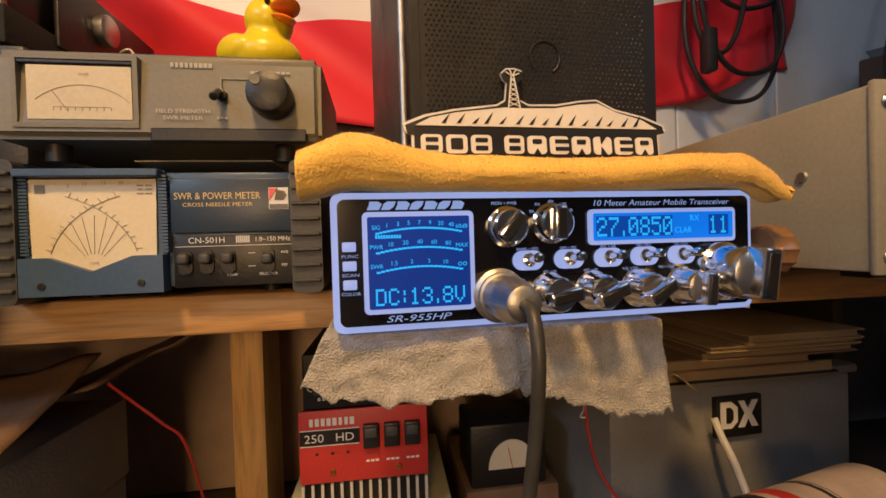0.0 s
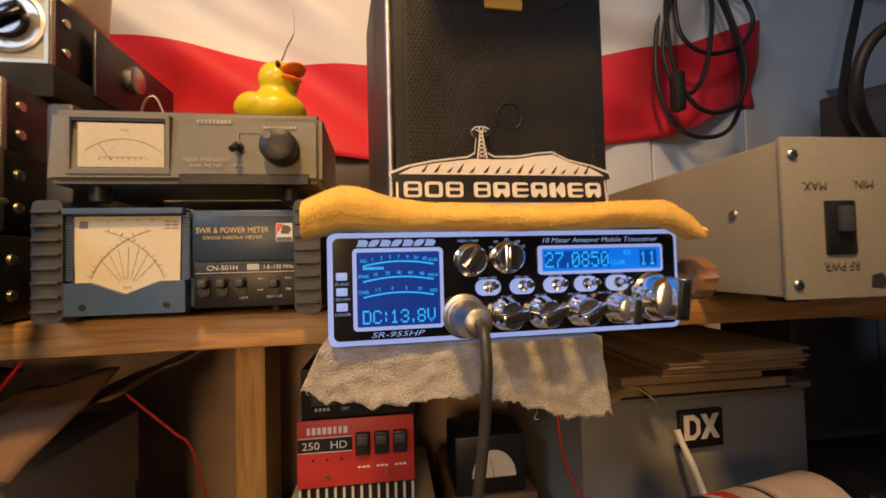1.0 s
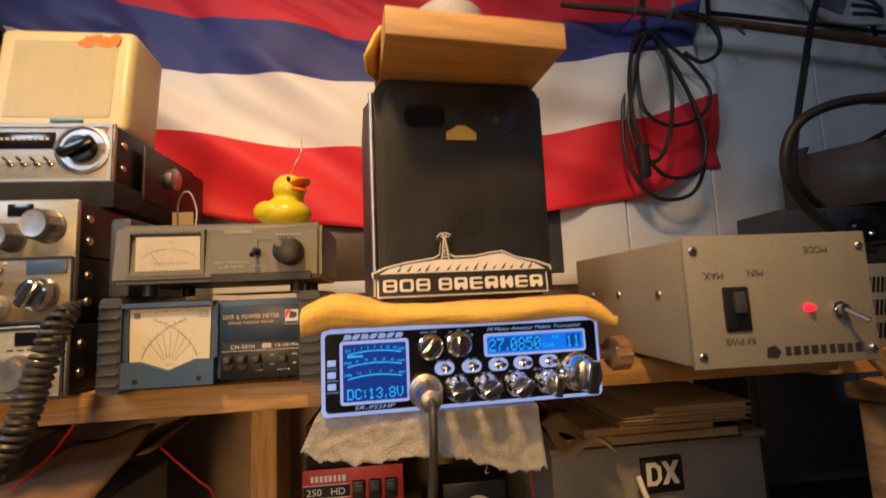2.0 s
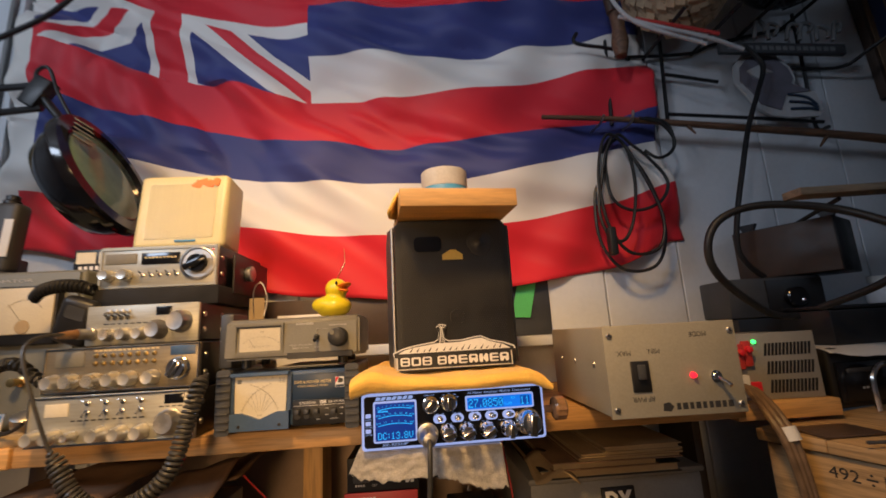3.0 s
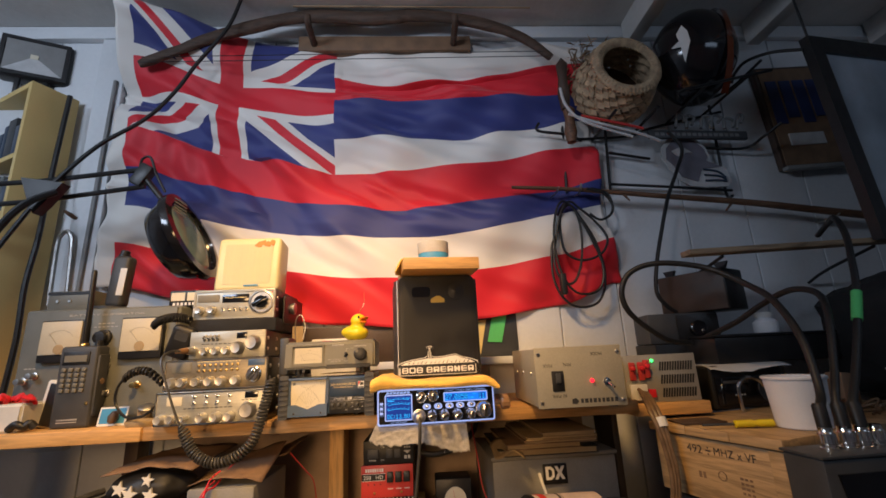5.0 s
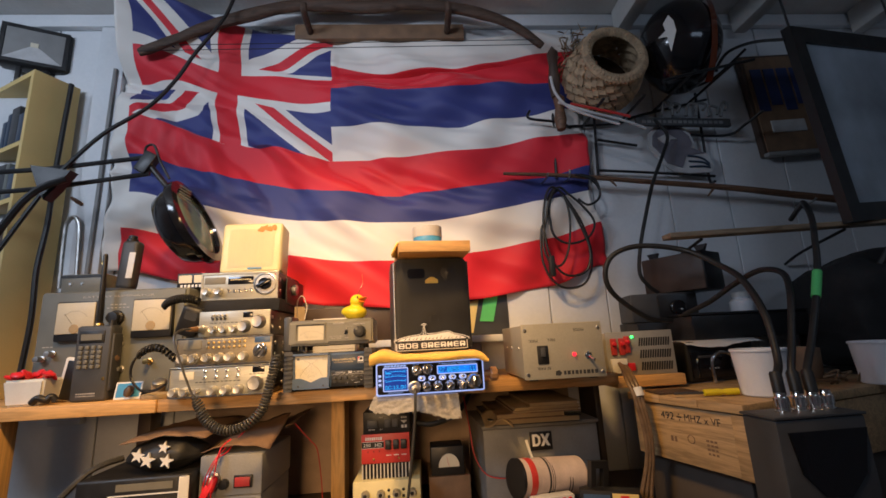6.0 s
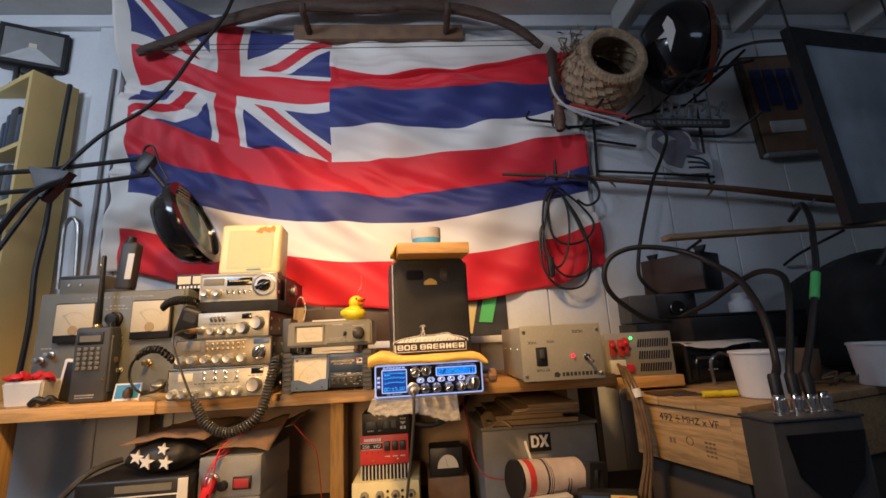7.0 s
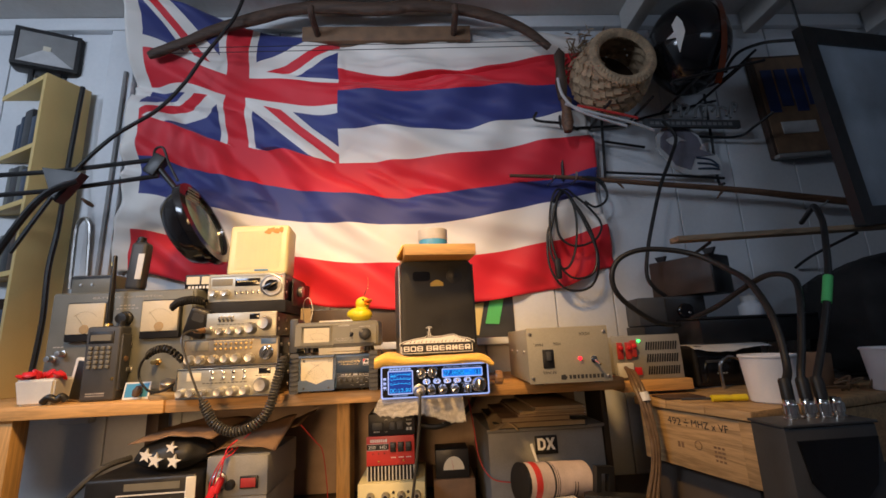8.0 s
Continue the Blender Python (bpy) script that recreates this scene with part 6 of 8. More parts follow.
def work_lamp():
    t = thing("work_lamp", "black swing-arm lamp with round glass over the bench", "lamp", pose(0, 0, 0))
    c = Vector((-0.466, 0.388, 1.472))
    ax = Vector((0.92, 0.02, 0.40)).normalized()
    b = B()
    lathe(b, c - ax * 0.050, ax, [(0.0, -0.024), (0.058, -0.020), (0.083, -0.008), (0.093, 0.012), (0.098, 0.030), (0.106, 0.034), (0.108, 0.042), (0.106, 0.052), (0.088, 0.054), (0.085, 0.044), (0.0, 0.040)], 44)
    head = part("head", b, GLOSSB, t, "gloss black round lamp head")
    part("lens", lathe(B(), c - ax * 0.004, ax, [(0.080, 0), (0.078, 0.002), (0.040, 0.007), (0, 0.009)], 32), mat("lens_green", (0.10, 0.16, 0.15), 0.12, var=0.2, bump=0.0), head, "greenish round glass")
    for k in range(5):
        part("vent", box(B(), -0.014, 0.014, -0.002, 0.002, -0.0012, 0.0012, 0.0005, 1, Matrix.Translation(c + Vector((-0.002, -0.062, 0.062 - 0.007 * k))) @ pose(0, 0, 0, 0, 30, 30)), DGREY, head)
    j = Vector((-0.603, 0.388, 1.640))
    b = B()
    tube(b, [c - ax * 0.045 + Vector((0.0, 0, 0.05)), c - ax * 0.06 + Vector((-0.0, 0, 0.085)), j + Vector((0.02, 0, -0.03)), j], 0.007, 10)
    part("neck", b, BLACK, t)
    part("joint", box(B(), -0.016, 0.016, -0.012, 0.012, -0.028, 0.028, 0.004, 2, Matrix.Translation(j + Vector((0.004, 0, -0.012))) @ pose(0, 0, 0, 0, 30, 0)), BLACK, t)
    b = B()
    tube(b, [j + Vector((-0.005, 0, 0.004)), j + Vector((0.0, -0.004, 0.03)), j + Vector((0.02, -0.006, 0.032)), j + Vector((0.036, -0.002, -0.01)), j + Vector((0.06, 0.0, -0.055))], 0.003, 8)
    part("wire", b, RUBBER, t)
    for dz, dx in ((0.004, 0), (-0.040, 0.012)):
        b = B()
        tube(b, [j + Vector((dx, 0, dz)), Vector((-0.80, 0.355, 1.600 + dz * 1.1)), Vector((-1.15, 0.30, 1.555 + dz * 1.2))], 0.0058, 8, raw=True)
        part("arm", b, BLACK, t, "square black arm tube")
    b = B()
    tube(b, [(-0.735, 0.325, 1.565), (-0.80, 0.300, 1.50), (-0.905, 0.300, 1.28), (-0.945, 0.300, 1.0765)], 0.0075, 8)
    part("post", b, BLACK, t)
    part("elbow", poly(B(), [(-0.815, 1.60), (-0.725, 1.585), (-0.755, 1.540), (-0.775, 1.515), (-0.79, 1.54)], 0.322, 0.346), BLACK, t)
    # long black lead that runs up to the ceiling
    b = B()
    tube(b, [(-0.86, 0.33, 1.40), (-0.80, 0.34, 1.53), (-0.765, 0.35, 1.60), (-0.70, 0.37, 1.70), (-0.62, 0.40, 1.79), (-0.57, 0.42, 1.88), (-0.53, 0.43, 1.97), (-0.46, 0.44, 2.10), (-0.43, 0.44, 2.198)], 0.0048, 8)
    single("ceiling_lead", b, RUBBER, "thin dark cable slung from the ceiling", "cable")
    b = B()
    tube(b, [(-0.905, 0.505, 1.93), (-0.905, 0.50, 1.80), (-0.90, 0.49, 1.65), (-0.875, 0.46, 1.50), (-0.875, 0.45, 1.38), (-0.87, 0.45, 1.25), (-0.88, 0.45, 1.0765)], 0.0062, 8)
    single("floodlight_lead", b, RUBBER, "black lead hanging from the floodlight", "cable")


work_lamp()


def cabinet():
    t = thing("shelf_cabinet", "beige laminate open shelf cabinet with dark items", "cabinet", pose(-0.962, 0.452, SHELF_Z + 0.0005, 0, 0, -27))
    H = 0.868
    part("side", box(B(), -0.016, 0.0, 0.0, 0.108, 0.0, H, 0.0015), CABINET, t)
    part("side", box(B(), -0.34, -0.324, 0.0, 0.108, 0.0, H, 0.0015), CABINET, t)
    part("top", box(B(), -0.3235, -0.0165, 0.0, 0.108, H - 0.016, H, 0.0015), CABINET, t)
    part("back", box(B(), -0.3235, -0.0165, 0.102, 0.107, 0.0, H - 0.017), BROWNP, t)
    for z in (0.10, 0.30, 0.49, 0.65):
        part("shelf", box(B(), -0.3235, -0.0165, 0.004, 0.101, z, z + 0.014, 0.001), CABINET, t)
    m = t.matrix_basis
    rnd = random.Random(3)
    mats = (NAVY, BLACK, DGREY, BLACK, DBROWN, VTGREY)
    for z in (0.1142, 0.3142, 0.5042, 0.6642):
        x = -0.32
        while x < -0.05:
            w, h = rnd.uniform(0.018, 0.045), rnd.uniform(0.105, 0.140)
            single("book", box(B(), 0, w - 0.001, 0, 0.07, 0, h, 0.0015), rnd.choice(mats), "dark coloured book standing in the cabinet", "book", m @ pose(x, 0.025, z), "books in the cabinet")
            x += w
    f = thing("floodlight", "black floodlight with square glass on the cabinet", "lamp", m @ pose(-0.108, 0.034, H + 0.0005, 0, 0, 50) @ Matrix.Scale(0.9, 4))
    b = B()
    for x in (-0.035, 0.035):
        part("bracket", box(B(), x - 0.006, x + 0.006, 0.0, 0.012, 0.0, 0.075, 0.001), BLACK, f)
    part("foot", box(B(), -0.045, 0.045, -0.004, 0.06, 0.0, 0.004, 0.001), BLACK, f)
    part("housing", box(B(), -0.092, 0.092, -0.010, 0.045, 0.064, 0.212, 0.014, 3), BLACK, f)
    part("rim", ring_plate(B(), -0.086, 0.086, 0.070, 0.206, 0.011, -0.015, -0.010), BLACK, f)
    r = part("reflector", box(B(), -0.074, 0.074, -0.0125, -0.0095, 0.082, 0.194), BOXGREY, f, "dull square reflector")
    # flat paler patch: the light on the lower reflector face is put into colour
    b = B()
    q = [b.verts.new(p) for p in ((-0.073, -0.013, 0.083), (0.073, -0.013, 0.083), (0.012, -0.0135, 0.132), (-0.012, -0.0135, 0.132))]
    b.faces.new(q)
    part("lit_facet", b, DIRTYW, r)
    part("chip", box(B(), -0.010, 0.010, -0.0145, -0.0125, 0.132, 0.148), DIAL, r)
    b = B()
    tube(b, [(0.03, 0.03, 0.04), (0.09, 0.03, 0.03), (0.115, 0.03, 0.038)], 0.006, 8)
    part("clamp", b, REDB, f, "red clamp")
    part("cap", lathe(B(), (0.035, -0.022, 0.004), (0, 0, 1), [(0.016, 0), (0.017, 0.008), (0.012, 0.018), (0, 0.021)], 16), REDB, f)


cabinet()


def wall_bits():
    # padlock shackle shaped tool and a peg on the pale post
    b = B()
    tube(b, [(-0.885, 0.535, 1.345), (-0.888, 0.532, 1.50), (-0.880, 0.530, 1.53), (-0.868, 0.530, 1.54), (-0.857, 0.530, 1.53), (-0.850, 0.532, 1.50), (-0.842, 0.535, 1.345)], 0.0055, 8)
    single("steel_bar", b, STEEL, "bent steel rod hung on the wall", "tool")
    b = B()
    lathe(b, (-0.858, 0.540, 1.578), (-0.5, -0.8, 0.5), [(0.004, 0), (0.006, 0.012), (0.004, 0.03), (0, 0.034)], 10)
    single("peg", b, POLEW, "small wooden peg in the wall", "peg")
    b = B()
    tube(b, [(-0.822, 0.536, 1.1), (-0.818, 0.536, 1.5), (-0.812, 0.536, 2.0)], 0.006, 8)
    single("conduit", b, BOXGREY, "grey conduit running up the post", "pipe")
    # cards and panel behind the radios
    single("green_card", poly(B(), [(0.232, 1.207), (0.270, 1.204), (0.288, 1.276), (0.250, 1.280)], 0.556, 0.5575), GREENP, "green paper card pinned below the flag", "card")
    single("yellow_card", poly(B(), [(0.196, 1.178), (0.212, 1.176), (0.232, 1.266), (0.200, 1.262)], 0.558, 0.5595), YELLOWP, "yellow paper card pinned below the flag", "card")
    single("hardboard", box(B(), -0.32, 0.03, 0.548, 0.556, 1.1685, 1.262, 0.001), DBROWN, "brown wooden panel behind the meters", "panel")
    single("pinboard", box(B(), 0.17, 0.315, 0.5605, 0.5648, 1.1685, 1.30, 0.001), DGREY, "dark board behind the paper cards", "panel")
    b = B()
    tube(b, [(0.008, 0.50, 1.169), (0.006, 0.50, 1.20), (0.010, 0.50, 1.24), (0.007, 0.50, 1.30)], 0.0045, 8)
    single("black_rod", b, RUBBER, "black rod standing behind the speaker", "rod")
    n = thing("price_tag", "white paper tag and wire behind the field meter", "tag", pose(-0.222, 0.40, SHELF_Z + 0.0005))
    part("tag", box(B(), -0.012, 0.012, 0, 0.001, 0.105, 0.180), PAPER, n)
    b = B()
    tube(b, [(0, 0.002, 0.0), (0, 0.002, 0.10), (-0.006, 0, 0.185), (0.006, 0, 0.205), (0.016, 0, 0.180), (0.012, 0, 0.150)], 0.0012, 6)
    part("wire", b, STEEL, n)
    c = thing("carton", "small white and red carton behind the meters", "box", pose(-0.145, 0.42, SHELF_Z + 0.0005))
    part("body", box(B(), -0.05, 0.05, 0, 0.06, 0, 0.150, 0.001), WHITEP, c)
    part("band", box(B(), -0.028, -0.004, -0.0006, 0, 0.125, 0.146), REDB, c)
    d = thing("grey_handset", "dark grey handset standing behind the field meter", "handset", pose(-0.207, 0.262, SHELF_Z + 0.0775))
    part("body", box(B(), -0.010, 0.008, 0.0, 0.05, 0.0, 0.070, 0.004, 2), DGREY, d)


wall_bits()


# ---- under the shelf ----
def under_shelf():
    t = thing("metal_cabinet", "grey hammered steel cabinet with square emblem under shelf", "cabinet", pose(0.188, 0.322, 0.8005, 0, 0, 2))
    part("body", box(B(), 0.0, 0.255, 0.004, 0.22, 0.0, 0.166, 0.004), BOXGREY, t)
    part("lid", box(B(), -0.003, 0.258, -0.001, 0.222, 0.1662, 0.1745, 0.003), BOXGREY, t)
    e = part("emblem", box(B(), 0.101, 0.149, -0.001, 0.0045, 0.119, 0.1555, 0.001), BLACK, t, "black square emblem")
    poly_l, poly_r = B(), B()
    poly(poly_l, [(0.105, 0.1275), (0.116, 0.1275), (0.1225, 0.133), (0.1225, 0.146), (0.116, 0.1515), (0.105, 0.1515)], -0.0018, -0.0008)
    part("counter", poly(B(), [(0.1105, 0.1325), (0.1145, 0.1325), (0.1175, 0.1355), (0.1175, 0.1435), (0.1145, 0.1465), (0.1105, 0.1465)], -0.0024, -0.0018), BLACK, e)
    part("mark", poly_l, PRINT, e)
    poly(poly_r, [(0.1235, 0.1275), (0.1295, 0.1275), (0.1335, 0.1350), (0.1375, 0.1275), (0.1440, 0.1275), (0.1372, 0.1395), (0.1440, 0.1515), (0.1375, 0.1515), (0.1335, 0.1440), (0.1295, 0.1515), (0.1235, 0.1515), (0.1300, 0.1395)], -0.0018, -0.0008)
    part("mark", poly_r, PRINT, e)
    b = B()
    tube(b, [(0.2775, 0.314, 0.944), (0.2795, 0.308, 0.930), (0.2835, 0.300, 0.912), (0.289, 0.292, 0.885)], 0.0030, 8)
    single("white_stick", b, WHITEP, "white plastic stick leaning on the cabinet", "stick")
    # folders and boards on the cabinet
    lib = ((0.200, 0.402, 0.312, 0.0, 0.013, BLACK), (0.215, 0.366, 0.302, 0.0135, 0.011, BROWNP), (0.248, 0.394, 0.290, 0.025, 0.007, BROWNP), (0.252, 0.392, 0.286, 0.0325, 0.005, PAPER), (0.282, 0.390, 0.282, 0.038, 0.008, PAPER))
    for x0, x1, y, z, h, mt in lib:
        fo = thing("folder", "old brown folder lying on the steel cabinet", "folder", pose(x0, y, 0.9755 + z), "folders")
        part("cover", box(B(), 0, x1 - x0, 0, 0.21, h - 0.0016, h, 0.0006), mt, fo)
        part("page_block", box(B(), 0.003, x1 - x0 - 0.004, 0.003, 0.207, 0.0017, h - 0.0017), PAPER, fo)
        part("back_cover", box(B(), 0, x1 - x0, 0, 0.21, 0, 0.0016, 0.0006), mt, fo)
    b = B()
    for i in range(9):
        for j in range(7):
            s, f = i / 8, j / 6
            b.verts.new((0.190 + 0.060 * s, 0.296 + 0.07 * f, 0.978 + 0.016 * f + 0.008 * noise.noise((s * 2.4, f * 2.4, 9)) + 0.008 * s * (1 - s) * 4))
    b.verts.ensure_lookup_table()
    for i in range(8):
        for j in range(6):
            b.faces.new([b.verts[k] for k in (i * 7 + j, (i + 1) * 7 + j, (i + 1) * 7 + j + 1, i * 7 + j + 1)])
    o = single("crumpled_paper", b, PAPER, "crumpled brown paper beside the folders", "paper")
    o.modifiers.new("thick", "SOLIDIFY").thickness = 0.001
    # small amplifiers, one on another
    w = thing("white_preamp", "cream control box with chrome knobs under the amplifiers", "amplifier", pose(-0.018, 0.318, 0.8005, 0, 0, -1))
    part("body", box(B(), -0.069, 0.069, 0.0, 0.15, 0.0, 0.084, 0.002), BEIGE, w)
    for x in (-0.043, -0.012, 0.020, 0.052):
        k = part("knob", lathe(B(), (x, 0, 0.060), (0, -1, 0), [(0.0085, 0), (0.0085, 0.004), (0.007, 0.006), (0.0065, 0.012), (0, 0.012)], 18), STEEL, w)
        part("core", lathe(B(), (x, -0.012, 0.060), (0, -1, 0), [(0.004, 0), (0.003, 0.003), (0, 0.003)], 12), BLACK, k)
    for x, z in ((0.004, 0.066), (0.004, 0.054), (0.034, 0.066), (0.034, 0.054)):
        part("socket", lathe(B(), (x, 0, z), (0, -1, 0), [(0.003, 0), (0.003, 0.001), (0, 0.001)], 10), BLACK, w)
    b = B()
    bars(b, 0.015, 0.036, 0.06, 0.006, 8, 0.0, 2)
    part("lettering", b, PRINTD, w)
    r = thing("linear_amplifier", "red linear amplifier with three rocker switches and cooling fins", "amplifier", pose(-0.0195, 0.329, 0.8850, 0, 0, -1))
    part("case", box(B(), -0.049, 0.049, 0.003, 0.14, 0.0, 0.086, 0.0015), BLACK, r)
    part("face", box(B(), -0.0505, 0.0505, 0.0, 0.003, 0.030, 0.0875, 0.0008), REDP, r, "red printed face")
    fin = mesh_of("fin", box(B(), -0.0011, 0.0011, 0.0, 0.12, 0.0, 0.0275), FINM)
    for k in range(14):
        piece("fin", fin, r, Matrix.Translation((-0.0485 + k * 0.00746, 0.0, 0.001)))
    rk = mesh_of("switch", box(B(), -0.0062, 0.0062, -0.005, 0.0, -0.0095, 0.0095, 0.0012), BLACK)
    tip = mesh_of("tip", box(B(), -0.0048, 0.0048, -0.0075, -0.0045, 0.0, 0.0078, 0.001), DGREY)
    for x in (0.0055, 0.0218, 0.0380):
        piece("tip", tip, piece("switch", rk, r, Matrix.Translation((x, 0, 0.0660))), Matrix.Identity(4))
    b = B()
    bars(b, -0.025, 0.0785, 0.036, 0.0060, 8, 0.0, 3)
    box(b, -0.0495, -0.004, -0.0005, 0, 0.0722, 0.0728)
    box(b, -0.0495, -0.004, -0.0005, 0, 0.0598, 0.0604)
    write(b, "250   HD", -0.027, -0.0008, 0.0662, 0.0064, 0.038)
    for x in (0.006, 0.022, 0.038):
        bars(b, x, 0.0450, 0.011, 0.0016, 3, 0.0, 5)
    part("lettering", b, PRINT, r)
    part("band", box(B(), -0.0498, -0.0035, -0.0004, 0.0, 0.0606, 0.0720), BLACK, r)
    for x in (-0.025, 0.027):
        part("screw", lathe(B(), (x, 0, 0.0385), (0, -1, 0), [(0.0026, 0), (0.002, 0.0014), (0, 0.0016)], 10), BRASS, r)
    for x in (-0.037, -0.025, -0.013):
        part("lamp", lathe(B(), (x, 0, 0.0535), (0, -1, 0), [(0.0014, 0), (0, 0.0012)], 8), BLACK, r)
    k = thing("black_amplifier", "small black amplifier with rocker switches on red amplifier", "amplifier", pose(-0.0165, 0.331, 0.9730, 0, 0, -1))
    part("case", box(B(), -0.050, 0.050, 0.0, 0.14, 0.0, 0.044, 0.002), BLACK, k)
    for x in (-0.030, 0.002, 0.018):
        part("switch", box(B(), x - 0.006 - 0.005 * (x < 0), x + 0.006 + 0.005 * (x < 0), -0.003, 0.0, 0.012, 0.028, 0.001), DGREY, k)
    b = B()
    write(b, "ON", -0.012, -0.0006, 0.032, 0.0034)
    write(b, "OFF", -0.012, -0.0006, 0.008, 0.0028)
    bars(b, -0.032, 0.008, 0.014, 0.0026, 4, 0.0, 4)
    poly(b, [(0.030, 0.024), (0.044, 0.024), (0.037, 0.018)], -0.0006, 0.0)
    bars(b, 0.037, 0.030, 0.013, 0.0034, 3, 0.0, 7)
    bars(b, 0.037, 0.012, 0.014, 0.0060, 2, 0.0, 9)
    part("lettering", b, PRINTGR, k)
    # small half-round meter, standing on a brown carton
    c = thing("brown_carton", "plain brown carton under the small meter", "box", pose(0.115, 0.372, 0.8005))
    part("body", box(B(), -0.045, 0.045, 0.0, 0.12, 0.0, 0.068, 0.001), BROWNP, c)
    g = thing("half_round_meter", "small black meter with half-round white dial", "meter", pose(0.115, 0.374, 0.8690))
    part("body", box(B(), -0.040, 0.034, 0.0, 0.06, 0.0, 0.060, 0.003), BLACK, g)
    part("dial", poly(B(), disc(0.0, 0.018, 0.023, 0.027, 20, 0, 180), -0.0012, 0.001), DIAL, g)
    b = B()
    tube(b, [(0.0, -0.0014, 0.018), (-0.004, -0.0014, 0.038)], 0.0004, 4, raw=True)
    part("needle", b, REDP, g)
    b = B()
    tube(b, [(0.045, 0.36, 0.985), (0.08, 0.35, 0.982), (0.12, 0.34, 0.995), (0.15, 0.33, 1.02), (0.17, 0.36, 1.045)], 0.0055, 8)
    single("coax_lead", b, RUBBER, "black lead behind the amplifiers", "cable")
    b = B()
    tube(b, [(0.150, 0.32, 1.04), (0.158, 0.315, 0.98), (0.166, 0.31, 0.92), (0.19, 0.30, 0.885), (0.24, 0.29, 0.878), (0.28, 0.28, 0.872), (0.29, 0.28, 0.801)], 0.0013, 6)
    single("red_lead", b, REDP, "thin red wire on the steel cabinet", "wire")
    # rolled poster tube and cartons in front of the cabinet
    p = thing("paper_roll", "printed pale paper roll lying on dark carton", "roll", pose(0.3050, 0.240, 0.8900, 0, 8, 18) @ Matrix.Diagonal((1.0, 1.15, 1.15, 1)))
    part("roll", lathe(B(), (-0.078, 0, 0), (1, 0, 0.04), [(0.029, 0), (0.029, 0.136), (0.026, 0.137), (0.0, 0.137)], 30), ROLLP, p)
    part("end", lathe(B(), (-0.084, 0, 0), (1, 0, 0.04), [(0.0, 0), (0.0296, 0.001), (0.0298, 0.007)], 30), BLACK, p)
    part("band", lathe(B(), (-0.066, 0, 0.0005), (1, 0, 0.04), [(0.0294, 0), (0.0294, 0.013)], 30), REDP, p)
    part("handle", ring_plate(B(), 0.054, 0.094, -0.044, 0.034, 0.011, -0.040, -0.030), BLACK, p)
    for x, w in ((-0.028, 0.004), (-0.021, 0.0012), (-0.017, 0.0012), (0.016, 0.0014), (0.022, 0.0014)):
        part("ring_mark", lathe(B(), (x, 0, 0.002), (1, 0, 0.04), [(0.0293, 0), (0.0293, w)], 30), PRINTD, p)
    q = thing("red_carton", "red and white striped carton beside the roll", "box", pose(0.290, 0.182, 0.8005, 0, 0, 8))
    part("body", box(B(), -0.042, 0.038, 0, 0.022, 0, 0.076, 0.001), DIRTYW, q)
    for k in range(6):
        part("stripe", poly(B(), [(-0.038 + k * 0.012, 0.006), (-0.032 + k * 0.012, 0.006), (-0.028 + k * 0.012, 0.073), (-0.034 + k * 0.012, 0.073)], -0.0006, 0.0), REDB, q)
    q = thing("grey_carton", "dark carton with yellow and red print", "box", pose(0.385, 0.190, 0.8005, 0, 0, -20))
    part("body", box(B(), -0.045, 0.060, 0, 0.028, 0, 0.076, 0.001), BLACK, q)
    part("label", box(B(), 0.012, 0.056, -0.0006, 0, 0.030, 0.073), YELLOWP, q)
    part("stripe", box(B(), 0.026, 0.040, -0.0012, -0.0006, 0.034, 0.070), REDB, q)
    part("panel", box(B(), -0.038, 0.008, -0.0006, 0, 0.02, 0.07), BLUEGREY, q)
    single("carton", box(B(), 0.245, 0.350, 0.217, 0.265, 0.8005, 0.8545, 0.002), BLACK, "dark carton under the paper roll", "box")
    # left: black case, star cloth, grey instrument, sheets
    c = thing("black_case", "black carrying case with printed panel under the shelf", "case", pose(-0.462, 0.225, 0.8005, 0, 0, 2))
    part("body", box(B(), -0.097, 0.097, 0.0, 0.20, 0.0, 0.146, 0.006, 3), BLACK, c)
    part("label", box(B(), -0.028, 0.068, -0.001, 0.001, 0.124, 0.136), GREYMETER, c)
    part("panel", ring_plate(B(), -0.040, 0.080, 0.02, 0.118, 0.002, -0.0012, 0.0), PRINT, c)
    b = B()
    for k in range(4):
        poly(b, [(-0.030 + k * 0.026, 0.085), (-0.012 + k * 0.026, 0.085), (-0.008 + k * 0.026, 0.105), (-0.026 + k * 0.026, 0.108)], -0.0012, 0.0)
    part("lettering", b, PRINTG, c)
    s = thing("star_bundle", "black cloth bundle with white stars on the case", "cloth", pose(-0.432, 0.275, 0.9470))
    b = B()
    tmp = bmesh.new()
    bmesh.ops.create_uvsphere(tmp, u_segments=36, v_segments=22, radius=1)
    for v in tmp.verts:
        n = 1 + 0.12 * noise.noise(v.co * 2.2)
        v.co = Vector((v.co.x * 0.070 * n, v.co.y * 0.045 * n, max(0.0005, 0.028 + v.co.z * 0.029 * n)))
    join(b, tmp)
    part("cloth", b, RUBBER, s)
